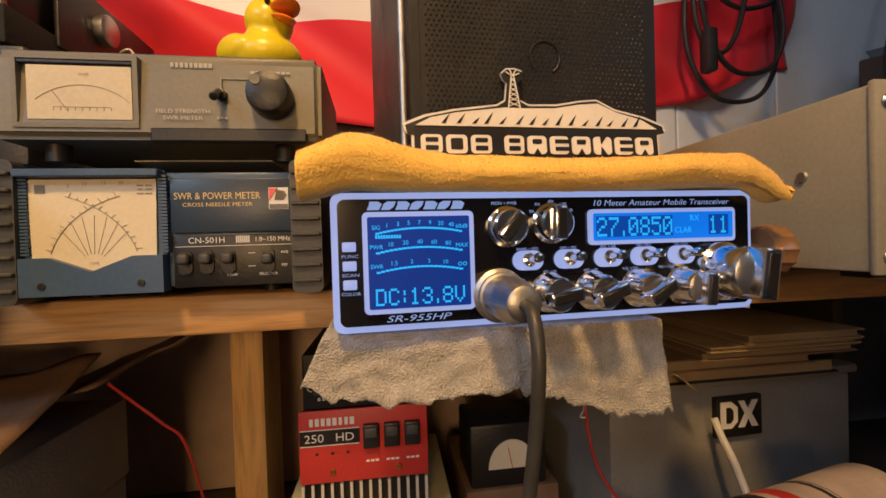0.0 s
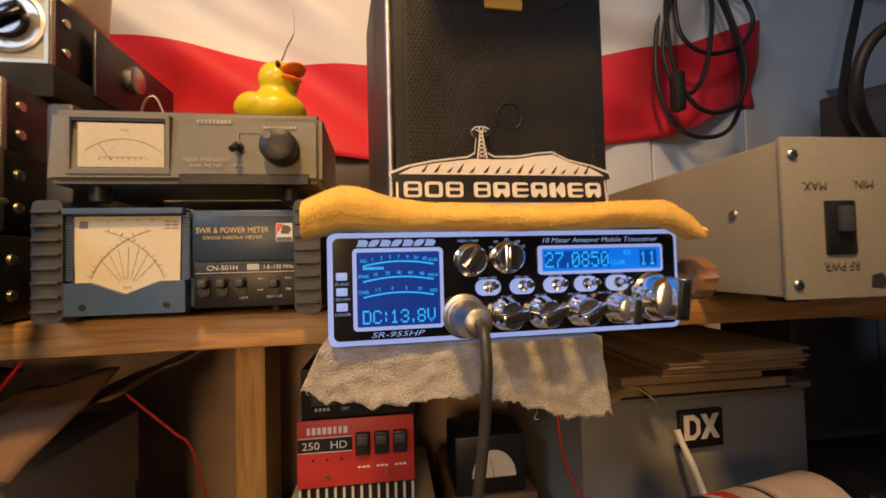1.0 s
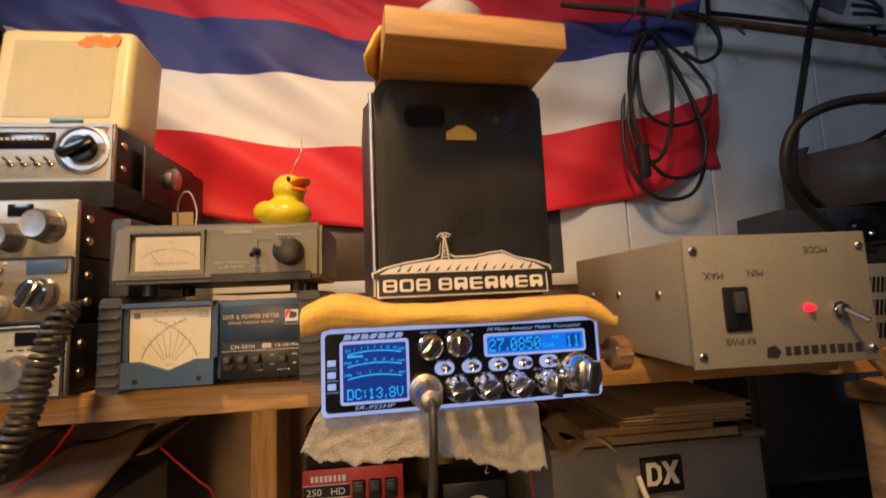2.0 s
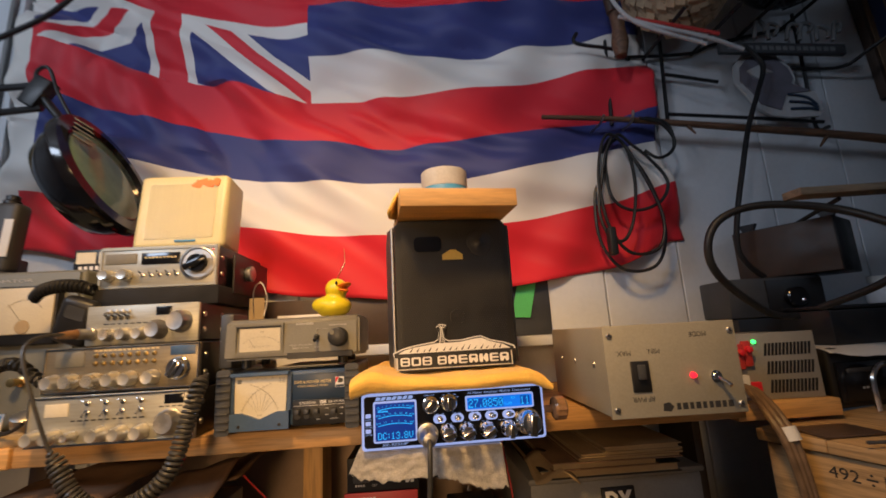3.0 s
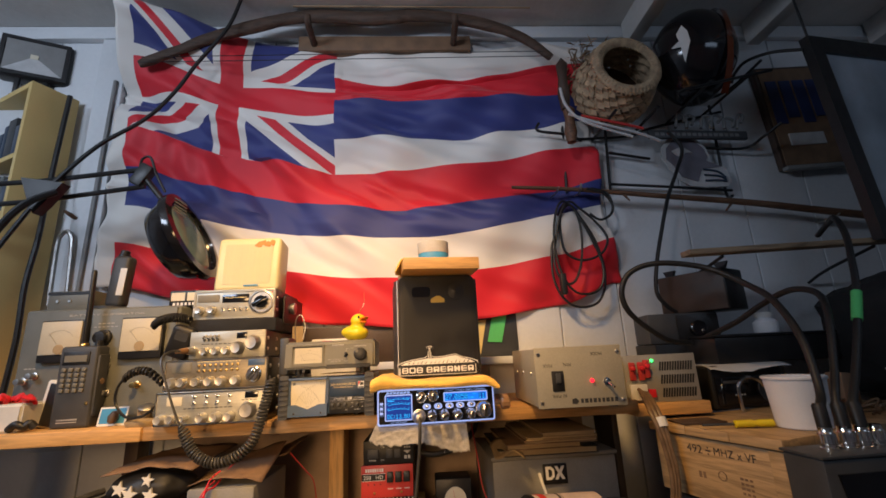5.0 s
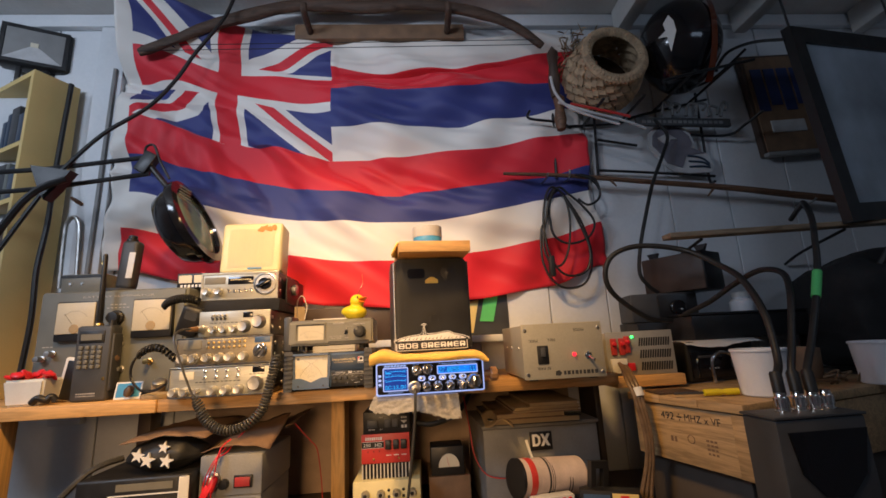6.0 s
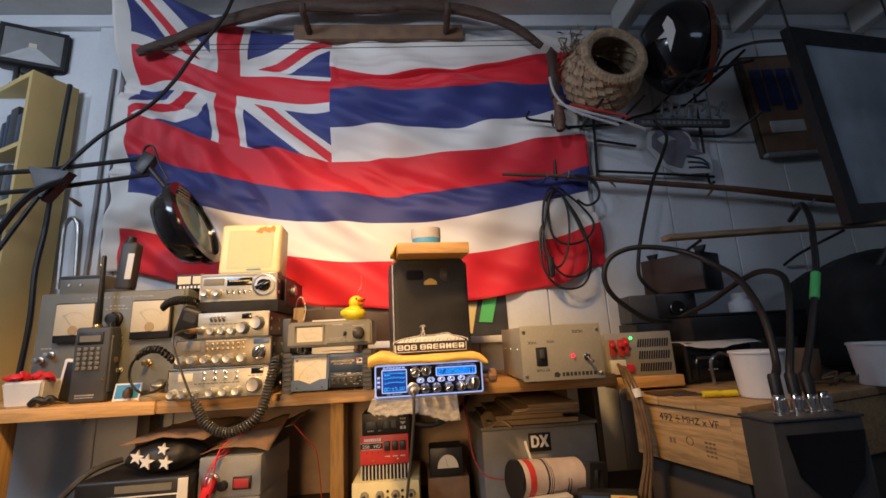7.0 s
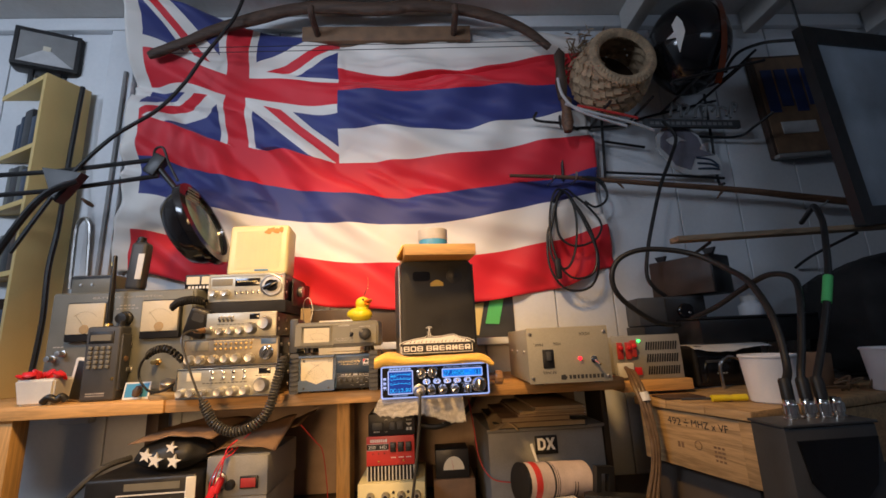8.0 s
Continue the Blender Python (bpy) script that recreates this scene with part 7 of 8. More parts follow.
    for x, z, r in ((-0.030, 0.034, 0.013), (-0.010, 0.026, 0.014), (0.014, 0.045, 0.011), (0.022, 0.022, 0.013)):
        y = -0.047 * math.sqrt(max(0.1, 1 - (x / 0.072) ** 2 - ((z - 0.028) / 0.034) ** 2)) - 0.003
        pts = [(x + (r if k % 2 == 0 else r * 0.42) * math.sin(k * math.pi / 5 + 0.2), z + (r if k % 2 == 0 else r * 0.42) * math.cos(k * math.pi / 5 + 0.2)) for k in range(10)]
        part("star", poly(B(), pts, y, y + 0.004), WHITEP, s, "white star")
    g = thing("grey_instrument", "grey metal instrument with dark red switch under shelf", "instrument", pose(-0.304, 0.262, 0.8005, 0, 0, -2))
    part("base", box(B(), -0.058, 0.055, 0.0, 0.16, 0.0, 0.094, 0.003), BOXGREY, g)
    part("case", box(B(), -0.060, 0.057, -0.004, 0.162, 0.0945, 0.166, 0.003), BOXGREY, g)
    part("slot", box(B(), -0.050, 0.046, -0.0012, 0.002, 0.078, 0.088, 0.0006, 1), BLACK, g)
    part("switch", box(B(), 0.006, 0.040, -0.008, -0.0035, 0.108, 0.130, 0.001), BLACK, g)
    part("rocker", box(B(), 0.009, 0.037, -0.0105, -0.0075, 0.111, 0.127, 0.001), REDP, g, "dark red rocker")
    part("knob", lathe(B(), (-0.036, -0.004, 0.124), (0, -1, 0), [(0.017, 0), (0.0165, 0.004), (0.013, 0.005), (0.012, 0.014), (0.009, 0.016), (0, 0.016)], 22), STEEL, g)
    part("knob", lathe(B(), (-0.012, -0.004, 0.116), (0, -1, 0), [(0.009, 0), (0.008, 0.010), (0, 0.011)], 16), BLACK, g)
    k = thing("slim_carton", "slim white carton with red side beside the instrument", "box", pose(-0.374, 0.226, 0.8005, 0, 0, 24))
    part("body", box(B(), -0.008, 0.008, 0.0, 0.060, 0.0, 0.142, 0.0008, 1), WHITEP, k)
    part("side", box(B(), 0.0082, 0.0092, 0.002, 0.058, 0.002, 0.140), REDB, k, "red printed side")
    for x0, x1, z1 in ((-0.334, -0.322, 0.990), (-0.350, -0.330, 0.975)):
        b = B()
        tube(b, [(x0, 0.242, 0.895), (x0 + 0.006, 0.238, 0.930), (x1, 0.244, z1 - 0.012), (x1 + 0.012, 0.262, z1 + 0.004)], 0.0012, 6)
        single("red_wire", b, REDB, "thin red wire hanging down the instrument", "wire")
    b = B()
    tube(b, [(-0.345, 0.248, 0.905), (-0.338, 0.240, 0.935), (-0.325, 0.245, 0.965), (-0.318, 0.262, 0.9695), (-0.312, 0.29, 0.985), (-0.30, 0.33, 1.01), (-0.29, 0.36, 1.05)], 0.0014, 6)
    single("red_wire", b, REDB, "thin red wire with clips over the instrument", "wire")
    k = thing("red_clip", "red crocodile clip hanging by the instrument", "clip", pose(-0.352, 0.243, 0.888))
    part("jaw", box(B(), -0.007, 0.007, -0.005, 0.005, 0.0, 0.034, 0.003, 2, pose(0, 0, 0, 0, 25, 0)), REDB, k)
    part("sleeve", lathe(B(), (0.016, 0, 0.022), (0.4, 0, 1), [(0.007, 0), (0.006, 0.022), (0.003, 0.026), (0, 0.026)], 12), REDB, k)

    def leaf(name, label, pts, mt, bend):
        bm = B()
        a, b0, c0, d0 = [Vector(p) for p in pts]
        for i in range(19):
            for j in range(9):
                u, v = i / 18, j / 8
                q = a.lerp(b0, u).lerp(d0.lerp(c0, u), v)
                q.z += bend * math.sin(u * math.pi) * (1 - 0.5 * v) + 0.006 * noise.noise((u * 4, v * 4, bend * 90))
                bm.verts.new(q)
        bm.verts.ensure_lookup_table()
        for i in range(18):
            for j in range(8):
                bm.faces.new([bm.verts[k] for k in (i * 9 + j, (i + 1) * 9 + j, (i + 1) * 9 + j + 1, i * 9 + j + 1)])
        ob = single(name, bm, mt, label, "paper")
        ob.modifiers.new("thick", "SOLIDIFY").thickness = 0.0015

    leaf("brown_sheet", "curled brown paper bag lying on the bundle", [(-0.505, 0.245, 1.001), (-0.350, 0.245, 1.004), (-0.345, 0.42, 1.014), (-0.500, 0.42, 1.010)], BROWNP, 0.008)
    leaf("brown_sheet", "curled brown paper lying on the grey instrument", [(-0.372, 0.262, 0.972), (-0.236, 0.262, 0.972), (-0.225, 0.36, 1.022), (-0.372, 0.40, 0.976)], BROWNP, 0.012)
    leaf("leather_flap", "brown sheet with pale edge sloping under the shelf", [(-0.330, 0.335, 0.945), (-0.215, 0.335, 1.005), (-0.215, 0.50, 1.012), (-0.330, 0.50, 0.965)], BROWNP, 0.006)
    b = B()
    tube(b, [(-0.212, 0.345, 1.002), (-0.200, 0.352, 0.985), (-0.182, 0.360, 0.962), (-0.170, 0.370, 0.940), (-0.166, 0.395, 0.870), (-0.166, 0.415, 0.801)], 0.0012, 6)
    single("loose_wire", b, REDP, "thin red wire behind the shelf upright", "wire")
    b = B()
    tube(b, [(-0.69, 0.26, 0.801), (-0.64, 0.25, 0.86), (-0.60, 0.24, 0.91), (-0.56, 0.26, 0.955), (-0.53, 0.30, 0.965)], 0.006, 8)
    single("grey_hose", b, CABLEG, "grey cable beside the black case", "cable")
    single("dark_post", box(B(), -0.630, -0.600, 0.50, 0.545, 0.801, SHELF_Z - 0.025, 0.002), DBROWN, "dark wooden post under the shelf", "post")
    single("backboard", box(B(), -0.52, 0.46, 0.552, 0.563, 0.801, SHELF_Z - 0.026, 0.001), BACKB, "brown backboard under the shelf", "panel", kind="structure")


under_shelf()


# ---- right end ----
def crate():
    t = thing("wooden_crate", "long pine crate with handwritten figures on its side", "crate", pose(0.571, 0.051, 0.918, 0, 0, 17.4))
    part("side_board", box(B(), 0.0, 0.014, 0.022, 0.232, 0.0, 0.098, 0.0015), CRATE, t)
    part("corner_post", box(B(), -0.003, 0.030, 0.0, 0.0215, 0.0, 0.098, 0.0015), CRATE, t)
    part("front_board", box(B(), 0.0305, 0.55, 0.002, 0.018, 0.0, 0.098, 0.0015), CRATE, t)
    part("bottom", box(B(), 0.0145, 0.55, 0.0185, 0.232, 0.0, 0.012), CRATE, t)
    for k in range(3):
        part("lid_board", box(B(), -0.006, 0.56, -0.004 + k * 0.0815, 0.0768 + k * 0.0815, 0.1005, 0.1155, 0.0015), CRATE, t)
    b = B()
    write(b, "492", 0, 0, 0, 0.0130, 0.030)
    write(b, "MHZ x VF", 0.072, 0, 0.001, 0.0120, 0.070)
    box(b, 0.021, 0.031, -0.0001, 0, -0.001, 0.001)
    lathe(b, (0.026, 0, 0.005), (0, -1, 0), [(0.0014, 0), (0, 0.0002)], 8)
    lathe(b, (0.026, 0, -0.005), (0, -1, 0), [(0.0014, 0), (0, 0.0002)], 8)
    part("handwriting", b, PRINTD, t, "black marker figures", pose(-0.0006, 0.150, 0.080, 0, 0, -90))
    b = B()
    for k in range(4):
        bars(b, 0.085, 0.048 - k * 0.007, 0.022, 0.0035, 3, 0.0, k)
    tube(b, [(0.045 + 0.007 * math.cos(radians(a)), -0.0002, 0.045 + 0.007 * math.sin(radians(a))) for a in range(0, 360, 24)], 0.0006, 4, closed=True, raw=True)
    bars(b, 0.008, 0.040, 0.016, 0.010, 2, 0.0, 9)
    part("stamp", b, BROWNP, t, "faded stamped marks", pose(-0.0006, 0.150, 0.0, 0, 0, -90))
    s = thing("dark_box", "dark box that carries the crate", "box", pose(0.571, 0.051, 0.8005, 0, 0, 17.4))
    part("body", box(B(), 0.03, 0.53, 0.03, 0.240, 0.0, 0.117, 0.003), DESK, s)

    def cup(x, y):
        c = thing("cup", "white foam cup standing on the crate", "cup", pose(x, y, 1.0340), "foam cups")
        part("wall", lathe(B(), (0, 0, 0), (0, 0, 1), [(0.0, 0.003), (0.033, 0.003), (0.035, 0.0), (0.037, 0.002), (0.0430, 0.076), (0.0450, 0.0765), (0.0455, 0.079), (0.0440, 0.081), (0.0415, 0.080), (0.0340, 0.006), (0.0, 0.006)], 40), CUP, c)

    cup(0.676, 0.125)
    cup(0.962, 0.170)
    k = thing("screwdriver", "yellow handled tool lying on the crate", "tool", pose(0.575, 0.150, 1.0345, 0, 0, -8))
    part("handle", lathe(B(), (0, 0, 0.0062), (1, 0, 0), [(0.0, 0), (0.006, 0.002), (0.0062, 0.03), (0.0045, 0.034), (0.006, 0.04), (0.006, 0.062), (0, 0.063)], 14), YELLOW, k)
    part("blade", lathe(B(), (0.0, 0, 0.0062), (-1, 0, 0), [(0.0022, 0), (0.002, 0.05), (0, 0.052)], 8), DGREY, k)
    single("tray", box(B(), 0.52, 0.60, 0.20, 0.255, 1.0345, 1.0375, 0.001), DBROWN, "thin dark tray on the crate", "tray")


crate()


def antenna_coupler():
    t = thing("antenna_coupler", "dark grey metal box with chrome coax plugs on top", "coupler", pose(0.630, -0.022, 0.8005, 0, 0, 2))
    part("case", box(B(), -0.071, 0.071, 0.0, 0.062, 0.0, 0.222, 0.003), DGREY, t)
    part("front_panel", poly(B(), [(-0.056, 0.205), (0.067, 0.205), (0.050, 0.145), (0.020, 0.118), (-0.018, 0.120), (-0.046, 0.150)], -0.003, 0.001), GLOSSB, t, "gloss black panel")
    part("flange", box(B(), -0.073, 0.073, -0.002, 0.064, 0.2222, 0.2262, 0.001), DGREY, t)
    for x in (-0.028, 0.0, 0.024, 0.046):
        c = B()
        lathe(c, (x, 0.030, 0.226), (0, 0, 1), [(0.0105, 0), (0.0105, 0.003), (0.0088, 0.004), (0.0088, 0.008), (0.0096, 0.009, 0.06), (0.0096, 0.021, 0.06), (0.0080, 0.023), (0.0075, 0.029), (0, 0.029)], 48)
        part("coax_plug", c, CHROME, t, "knurled chrome plug")

    def coax(pts, label, r=0.0055):
        b = B()
        tube(b, pts, r, 10)
        c = single("coax_cable", b, RUBBER, label, "cable", None, "coax cables")
        s = B()
        p, q = Vector(pts[0]), Vector(pts[1])
        lathe(s, p, q - p, [(0.0085, 0), (0.0085, 0.030), (0.0065, 0.034)], 14)
        part("boot", s, RUBBER, c)
        return c

    coax([(0.602, 0.008, 1.052), (0.603, 0.010, 1.075), (0.629, 0.030, 1.101), (0.649, 0.060, 1.174), (0.671, 0.120, 1.240), (0.680, 0.180, 1.278), (0.646, 0.240, 1.326), (0.569, 0.280, 1.347), (0.514, 0.300, 1.331), (0.495, 0.310, 1.287), (0.517, 0.320, 1.240), (0.597, 0.340, 1.187), (0.672, 0.372, 1.178)], "thick black coax cable in a wide loop", 0.006)
    coax([(0.630, 0.008, 1.052), (0.632, 0.012, 1.085), (0.660, 0.030, 1.130), (0.703, 0.060, 1.209), (0.733, 0.100, 1.249), (0.742, 0.160, 1.263), (0.733, 0.220, 1.245), (0.712, 0.280, 1.213), (0.690, 0.345, 1.190)], "black coax cable arching behind the cup")
    c = coax([(0.654, 0.008, 1.052), (0.656, 0.012, 1.080), (0.690, 0.030, 1.120), (0.735, 0.050, 1.187), (0.775, 0.070, 1.255), (0.803, 0.090, 1.307), (0.838, 0.120, 1.358), (0.87, 0.16, 1.40), (0.92, 0.22, 1.41), (0.96, 0.29, 1.400)], "black coax cable with green tape")
    g = B()
    tube(g, [(0.742, 0.0535, 1.199), (0.756, 0.0605, 1.222), (0.769, 0.067, 1.2445)], 0.0072, 12)
    part("tape", g, GREENP, c, "green tape wrap")


antenna_coupler()


def right_gear():
    s = thing("speaker_cabinet", "dark brown extension speaker box on black scanner", "speaker", pose(0.700, 0.519, 1.2525, 0, 0, -60))
    part("body", box(B(), 0.0, 0.165, 0.004, 0.10, 0.0, 0.100, 0.003), BLACK, s)
    part("front", box(B(), 0.002, 0.163, 0.0, 0.0042, 0.002, 0.098, 0.001), DBROWN, s, "brown vinyl front")
    for x in (0.02, 0.15):
        part("clip", poly(B(), [(x - 0.016, 0.118), (x + 0.016, 0.118), (x + 0.008, 0.1005), (x - 0.008, 0.1005)], 0.03, 0.04), BLACK, s)
    c = thing("scanner", "dark scanner radio with round knob under the speaker box", "radio", pose(0.685, 0.440, 1.1785, 0, 0, -8))
    part("body", box(B(), -0.068, 0.100, 0.0, 0.10, 0.0, 0.073, 0.004), DGREY, c)
    part("front", box(B(), 0.0, 0.098, -0.003, 0.0005, 0.004, 0.068, 0.001), BLACK, c)
    part("knob", lathe(B(), (0.046, -0.003, 0.034), (0, -1, 0), [(0.019, 0), (0.0185, 0.010), (0.016, 0.012), (0, 0.012)], 24), GLOSSB, c)
    # small chrome dot modelled as the highlight on the knob
    part("shine", lathe(B(), (0.053, -0.0152, 0.028), (0, -1, 0), [(0.004, 0), (0.002, 0.002), (0, 0.0022)], 12), CHROME, c)
    u = thing("black_box", "plain black box behind the power supply", "box", pose(0.70, 0.445, 1.0345))
    part("body", box(B(), -0.075, 0.10, 0.0, 0.10, 0.0, 0.1435, 0.003), BLACK, u)
    r = thing("tape_radio", "black portable radio with bent chrome handle on crate", "radio", pose(0.765, 0.372, 1.0345, 0, 0, 10))
    part("body", box(B(), -0.095, 0.10, -0.02, 0.06, 0.0, 0.092, 0.008, 3), BLACK, r)
    part("front", box(B(), -0.088, 0.093, -0.024, -0.019, 0.010, 0.070, 0.002), GLOSSB, r)
    part("tape_slot", box(B(), -0.070, -0.005, -0.027, -0.0235, 0.054, 0.060, 0.001), DGREY, r)
    part("grille", lathe(B(), (0.050, -0.024, 0.040), (0, -1, 0), [(0.030, 0), (0.029, 0.003), (0.025, 0.001), (0, 0.001)], 26), DGREY, r)
    b = B()
    bars(b, -0.03, 0.030, 0.03, 0.003, 4, -0.0243, 4)
    part("lettering", b, PRINTGR, r)
    b = B()
    tube(b, [(-0.060, -0.050, 0.001), (-0.060, -0.050, 0.040), (-0.054, -0.050, 0.056), (-0.034, -0.048, 0.066), (-0.004, -0.046, 0.062), (0.014, -0.044, 0.048)], 0.0040, 8)
    part("handle", b, CHROME, r)
    bm = B()
    for i in range(25):
        for j in range(11):
            u, v = i / 24, j / 10
            fall = max(0.0, 0.25 - v) / 0.25
            bm.verts.new((0.672 + 0.185 * u, 0.326 + 0.10 * v, 1.1284 - 0.016 * fall * (0.4 + 0.6 * math.sin(math.pi * u + 0.4) ** 2) + 0.003 * fall * noise.noise((u * 9, v * 4, 3.0))))
    bm.verts.ensure_lookup_table()
    for i in range(24):
        for j in range(10):
            bm.faces.new([bm.verts[q] for q in (i * 11 + j, (i + 1) * 11 + j, (i + 1) * 11 + j + 1, i * 11 + j + 1)])
    sheet = single("paper_sheet", bm, WHITEP, "white paper sheet drooping between the black boxes", "paper")
    sheet.modifiers.new("thick", "SOLIDIFY").thickness = 0.0006
    f = thing("flat_case", "long flat black case lying on the portable radio", "case", pose(0.86, 0.400, 1.1285, 0, 0, 6))
    part("body", box(B(), -0.150, 0.19, -0.03, 0.10, 0.0, 0.058, 0.005), BLACK, f)
    part("lid", box(B(), -0.151, 0.191, -0.031, 0.101, 0.0582, 0.0645, 0.002), BLACK, f)
    k = thing("jar", "small pale jar standing on the flat case", "jar", pose(0.905, 0.43, 1.1935))
    part("glass", lathe(B(), (0, 0, 0), (0, 0, 1), [(0.024, 0), (0.027, 0.004), (0.027, 0.026), (0.018, 0.034), (0.018, 0.038), (0, 0.038)], 22), CUP, k)
    part("lid", lathe(B(), (0, 0, 0.038), (0, 0, 1), [(0.020, 0), (0.020, 0.012), (0, 0.0125)], 22), WHITEP, k)
    # dark bag
    bm = B()
    tmp = bmesh.new()
    bmesh.ops.create_uvsphere(tmp, u_segments=48, v_segments=30, radius=1)
    for v in tmp.verts:
        n = 1 + 0.14 * noise.noise(v.co * 1.7) + 0.05 * noise.noise(v.co * 5)
        sq = [math.copysign(abs(c) ** 0.6, c) for c in v.co]
        v.co = Vector((sq[0] * 0.22 * n, sq[1] * 0.13 * n, max(0.0, 0.145 + sq[2] * 0.145 * n)))
    join(bm, tmp)
    bag = thing("bag", "slumped black nylon bag on the bench", "bag", pose(1.27, 0.36, 1.0340))
    part("sack", bm, CLOTHB, bag)
    b = B()
    tube(b, [(-0.15, -0.10, 0.24), (-0.12, -0.13, 0.30), (-0.02, -0.12, 0.345), (0.08, -0.12, 0.32), (0.12, -0.10, 0.26)], 0.009, 8)
    part("handle", b, RUBBER, bag)
    st = thing("side_cabinet", "dark cabinet that carries the bag", "cabinet", pose(1.27, 0.34, 0.8005))
    part("body", box(B(), -0.115, 0.30, -0.16, 0.20, 0.0, 0.2330, 0.004), DESK, st)
    n = thing("brown_block", "small brown block among the clutter on crate", "block", pose(0.905, 0.255, 1.0345, 0, 6, 14))
    part("body", box(B(), -0.025, 0.02, 0, 0.03, 0.002, 0.070, 0.002), BROWNP, n)
    b = B()
    rnd = random.Random(11)
    for _ in range(7):
        x, y = rnd.uniform(0.83, 1.0), rnd.uniform(0.18, 0.26)
        tube(b, [(x, y, 1.0375), (x + rnd.uniform(-0.04, 0.04), y - 0.01, 1.045 + rnd.random() * 0.02), (x + rnd.uniform(-0.06, 0.06), y + 0.02, 1.042), (x + 0.05, y + 0.03, 1.0375)], 0.0022, 6)
    ob = single("loose_leads", b, CABLEB, "tangle of thin leads lying on the crate", "wire", kind="stuff")
    # lath with struts
    l = thing("lath", "narrow weathered wooden lath on struts from wall", "lath", pose(0.668, 0.310, 1.3705, 0, -2.2, 2.0))
    part("strip", box(B(), 0.0, 0.86, 0.0, 0.035, 0.0, 0.0125, 0.0012), OLDW, l)
    for x in (0.10, 0.50, 0.82):
        b = B()
        tube(b, [(x, 0.030, -0.003), (x, 0.16, -0.035), (x, 0.238 - x * 0.03, -0.06)], 0.004, 8)
        part("strut", b, BLACK, l)


right_gear()


# ---- upper wall ----
def bow():
    t = thing("bow", "dark wooden hunting bow hung above the flag", "bow", pose(0, 0, 0))
    b = B()
    pts = spline([(-0.712, 0.478, 2.012), (-0.61, 0.478, 2.058), (-0.504, 0.478, 2.106), (-0.31, 0.48, 2.166), (-0.19, 0.48, 2.176), (-0.074, 0.48, 2.168), (0.0, 0.48, 2.172), (0.082, 0.48, 2.180), (0.238, 0.48, 2.158), (0.376, 0.478, 2.106), (0.470, 0.475, 2.024)], 10)
    n = len(pts)
    seg, rings = 12, []
    for i, p in enumerate(pts):
        q = i / (n - 1)
        r = 0.011 + 0.010 * math.sin(math.pi * q) ** 0.6 + 0.0035 * noise.noise((q * 14, 0, 0))
        d = (pts[min(i + 1, n - 1)] - pts[max(i - 1, 0)]).normalized()
        s = d.cross(Vector((0, 1, 0))).normalized()
        rings.append([b.verts.new(p + (s * math.cos(a) + Vector((0, 1, 0)) * math.sin(a) * 0.7) * r * (1 + 0.1 * noise.noise((q * 30, a, 2)))) for a in [2 * math.pi * k / seg for k in range(seg)]])
    for a, c in zip(rings, rings[1:]):
        for k in range(seg):
            b.faces.new((a[k], a[(k + 1) % seg], c[(k + 1) % seg], c[k]))
    b.faces.new(rings[0])
    b.faces.new(list(reversed(rings[-1])))
    bmesh.ops.recalc_face_normals(b, faces=b.faces[:])
    part("limb", b, BARK, t, "rough dark branch")
    for dz in (0.0, 0.017):
        b = B()
        tube(b, [(-0.705, 0.470, 2.012 + dz), (0.466, 0.468, 2.024 + dz)], 0.0011, 5, raw=True)
        part("string", b, RUBBER, t)
    for x in (-0.242, 0.186):
        b = B()
        tube(b, [(x, WALL_Y, 2.118), (x, 0.46, 2.126), (x, 0.448, 2.15)], 0.010, 8)
        part("hook", b, BARK, t)
    bd = thing("backing_board", "pale brown board fixed to the top of the wall", "board", pose(0, 0, 0))
    part("board", box(B(), -0.29, 0.24, 0.530, WALL_Y - 0.0005, 2.098, 2.150, 0.002), BROWNP, bd)
    # arrows laid on the bow
    b = B()
    tube(b, [(-0.29, 0.462, 2.1955), (0.42, 0.462, 2.1915)], 0.0035, 6, raw=True)
    single("arrow", b, OLDW, "thin pale arrow lying along the bow", "arrow")


bow()


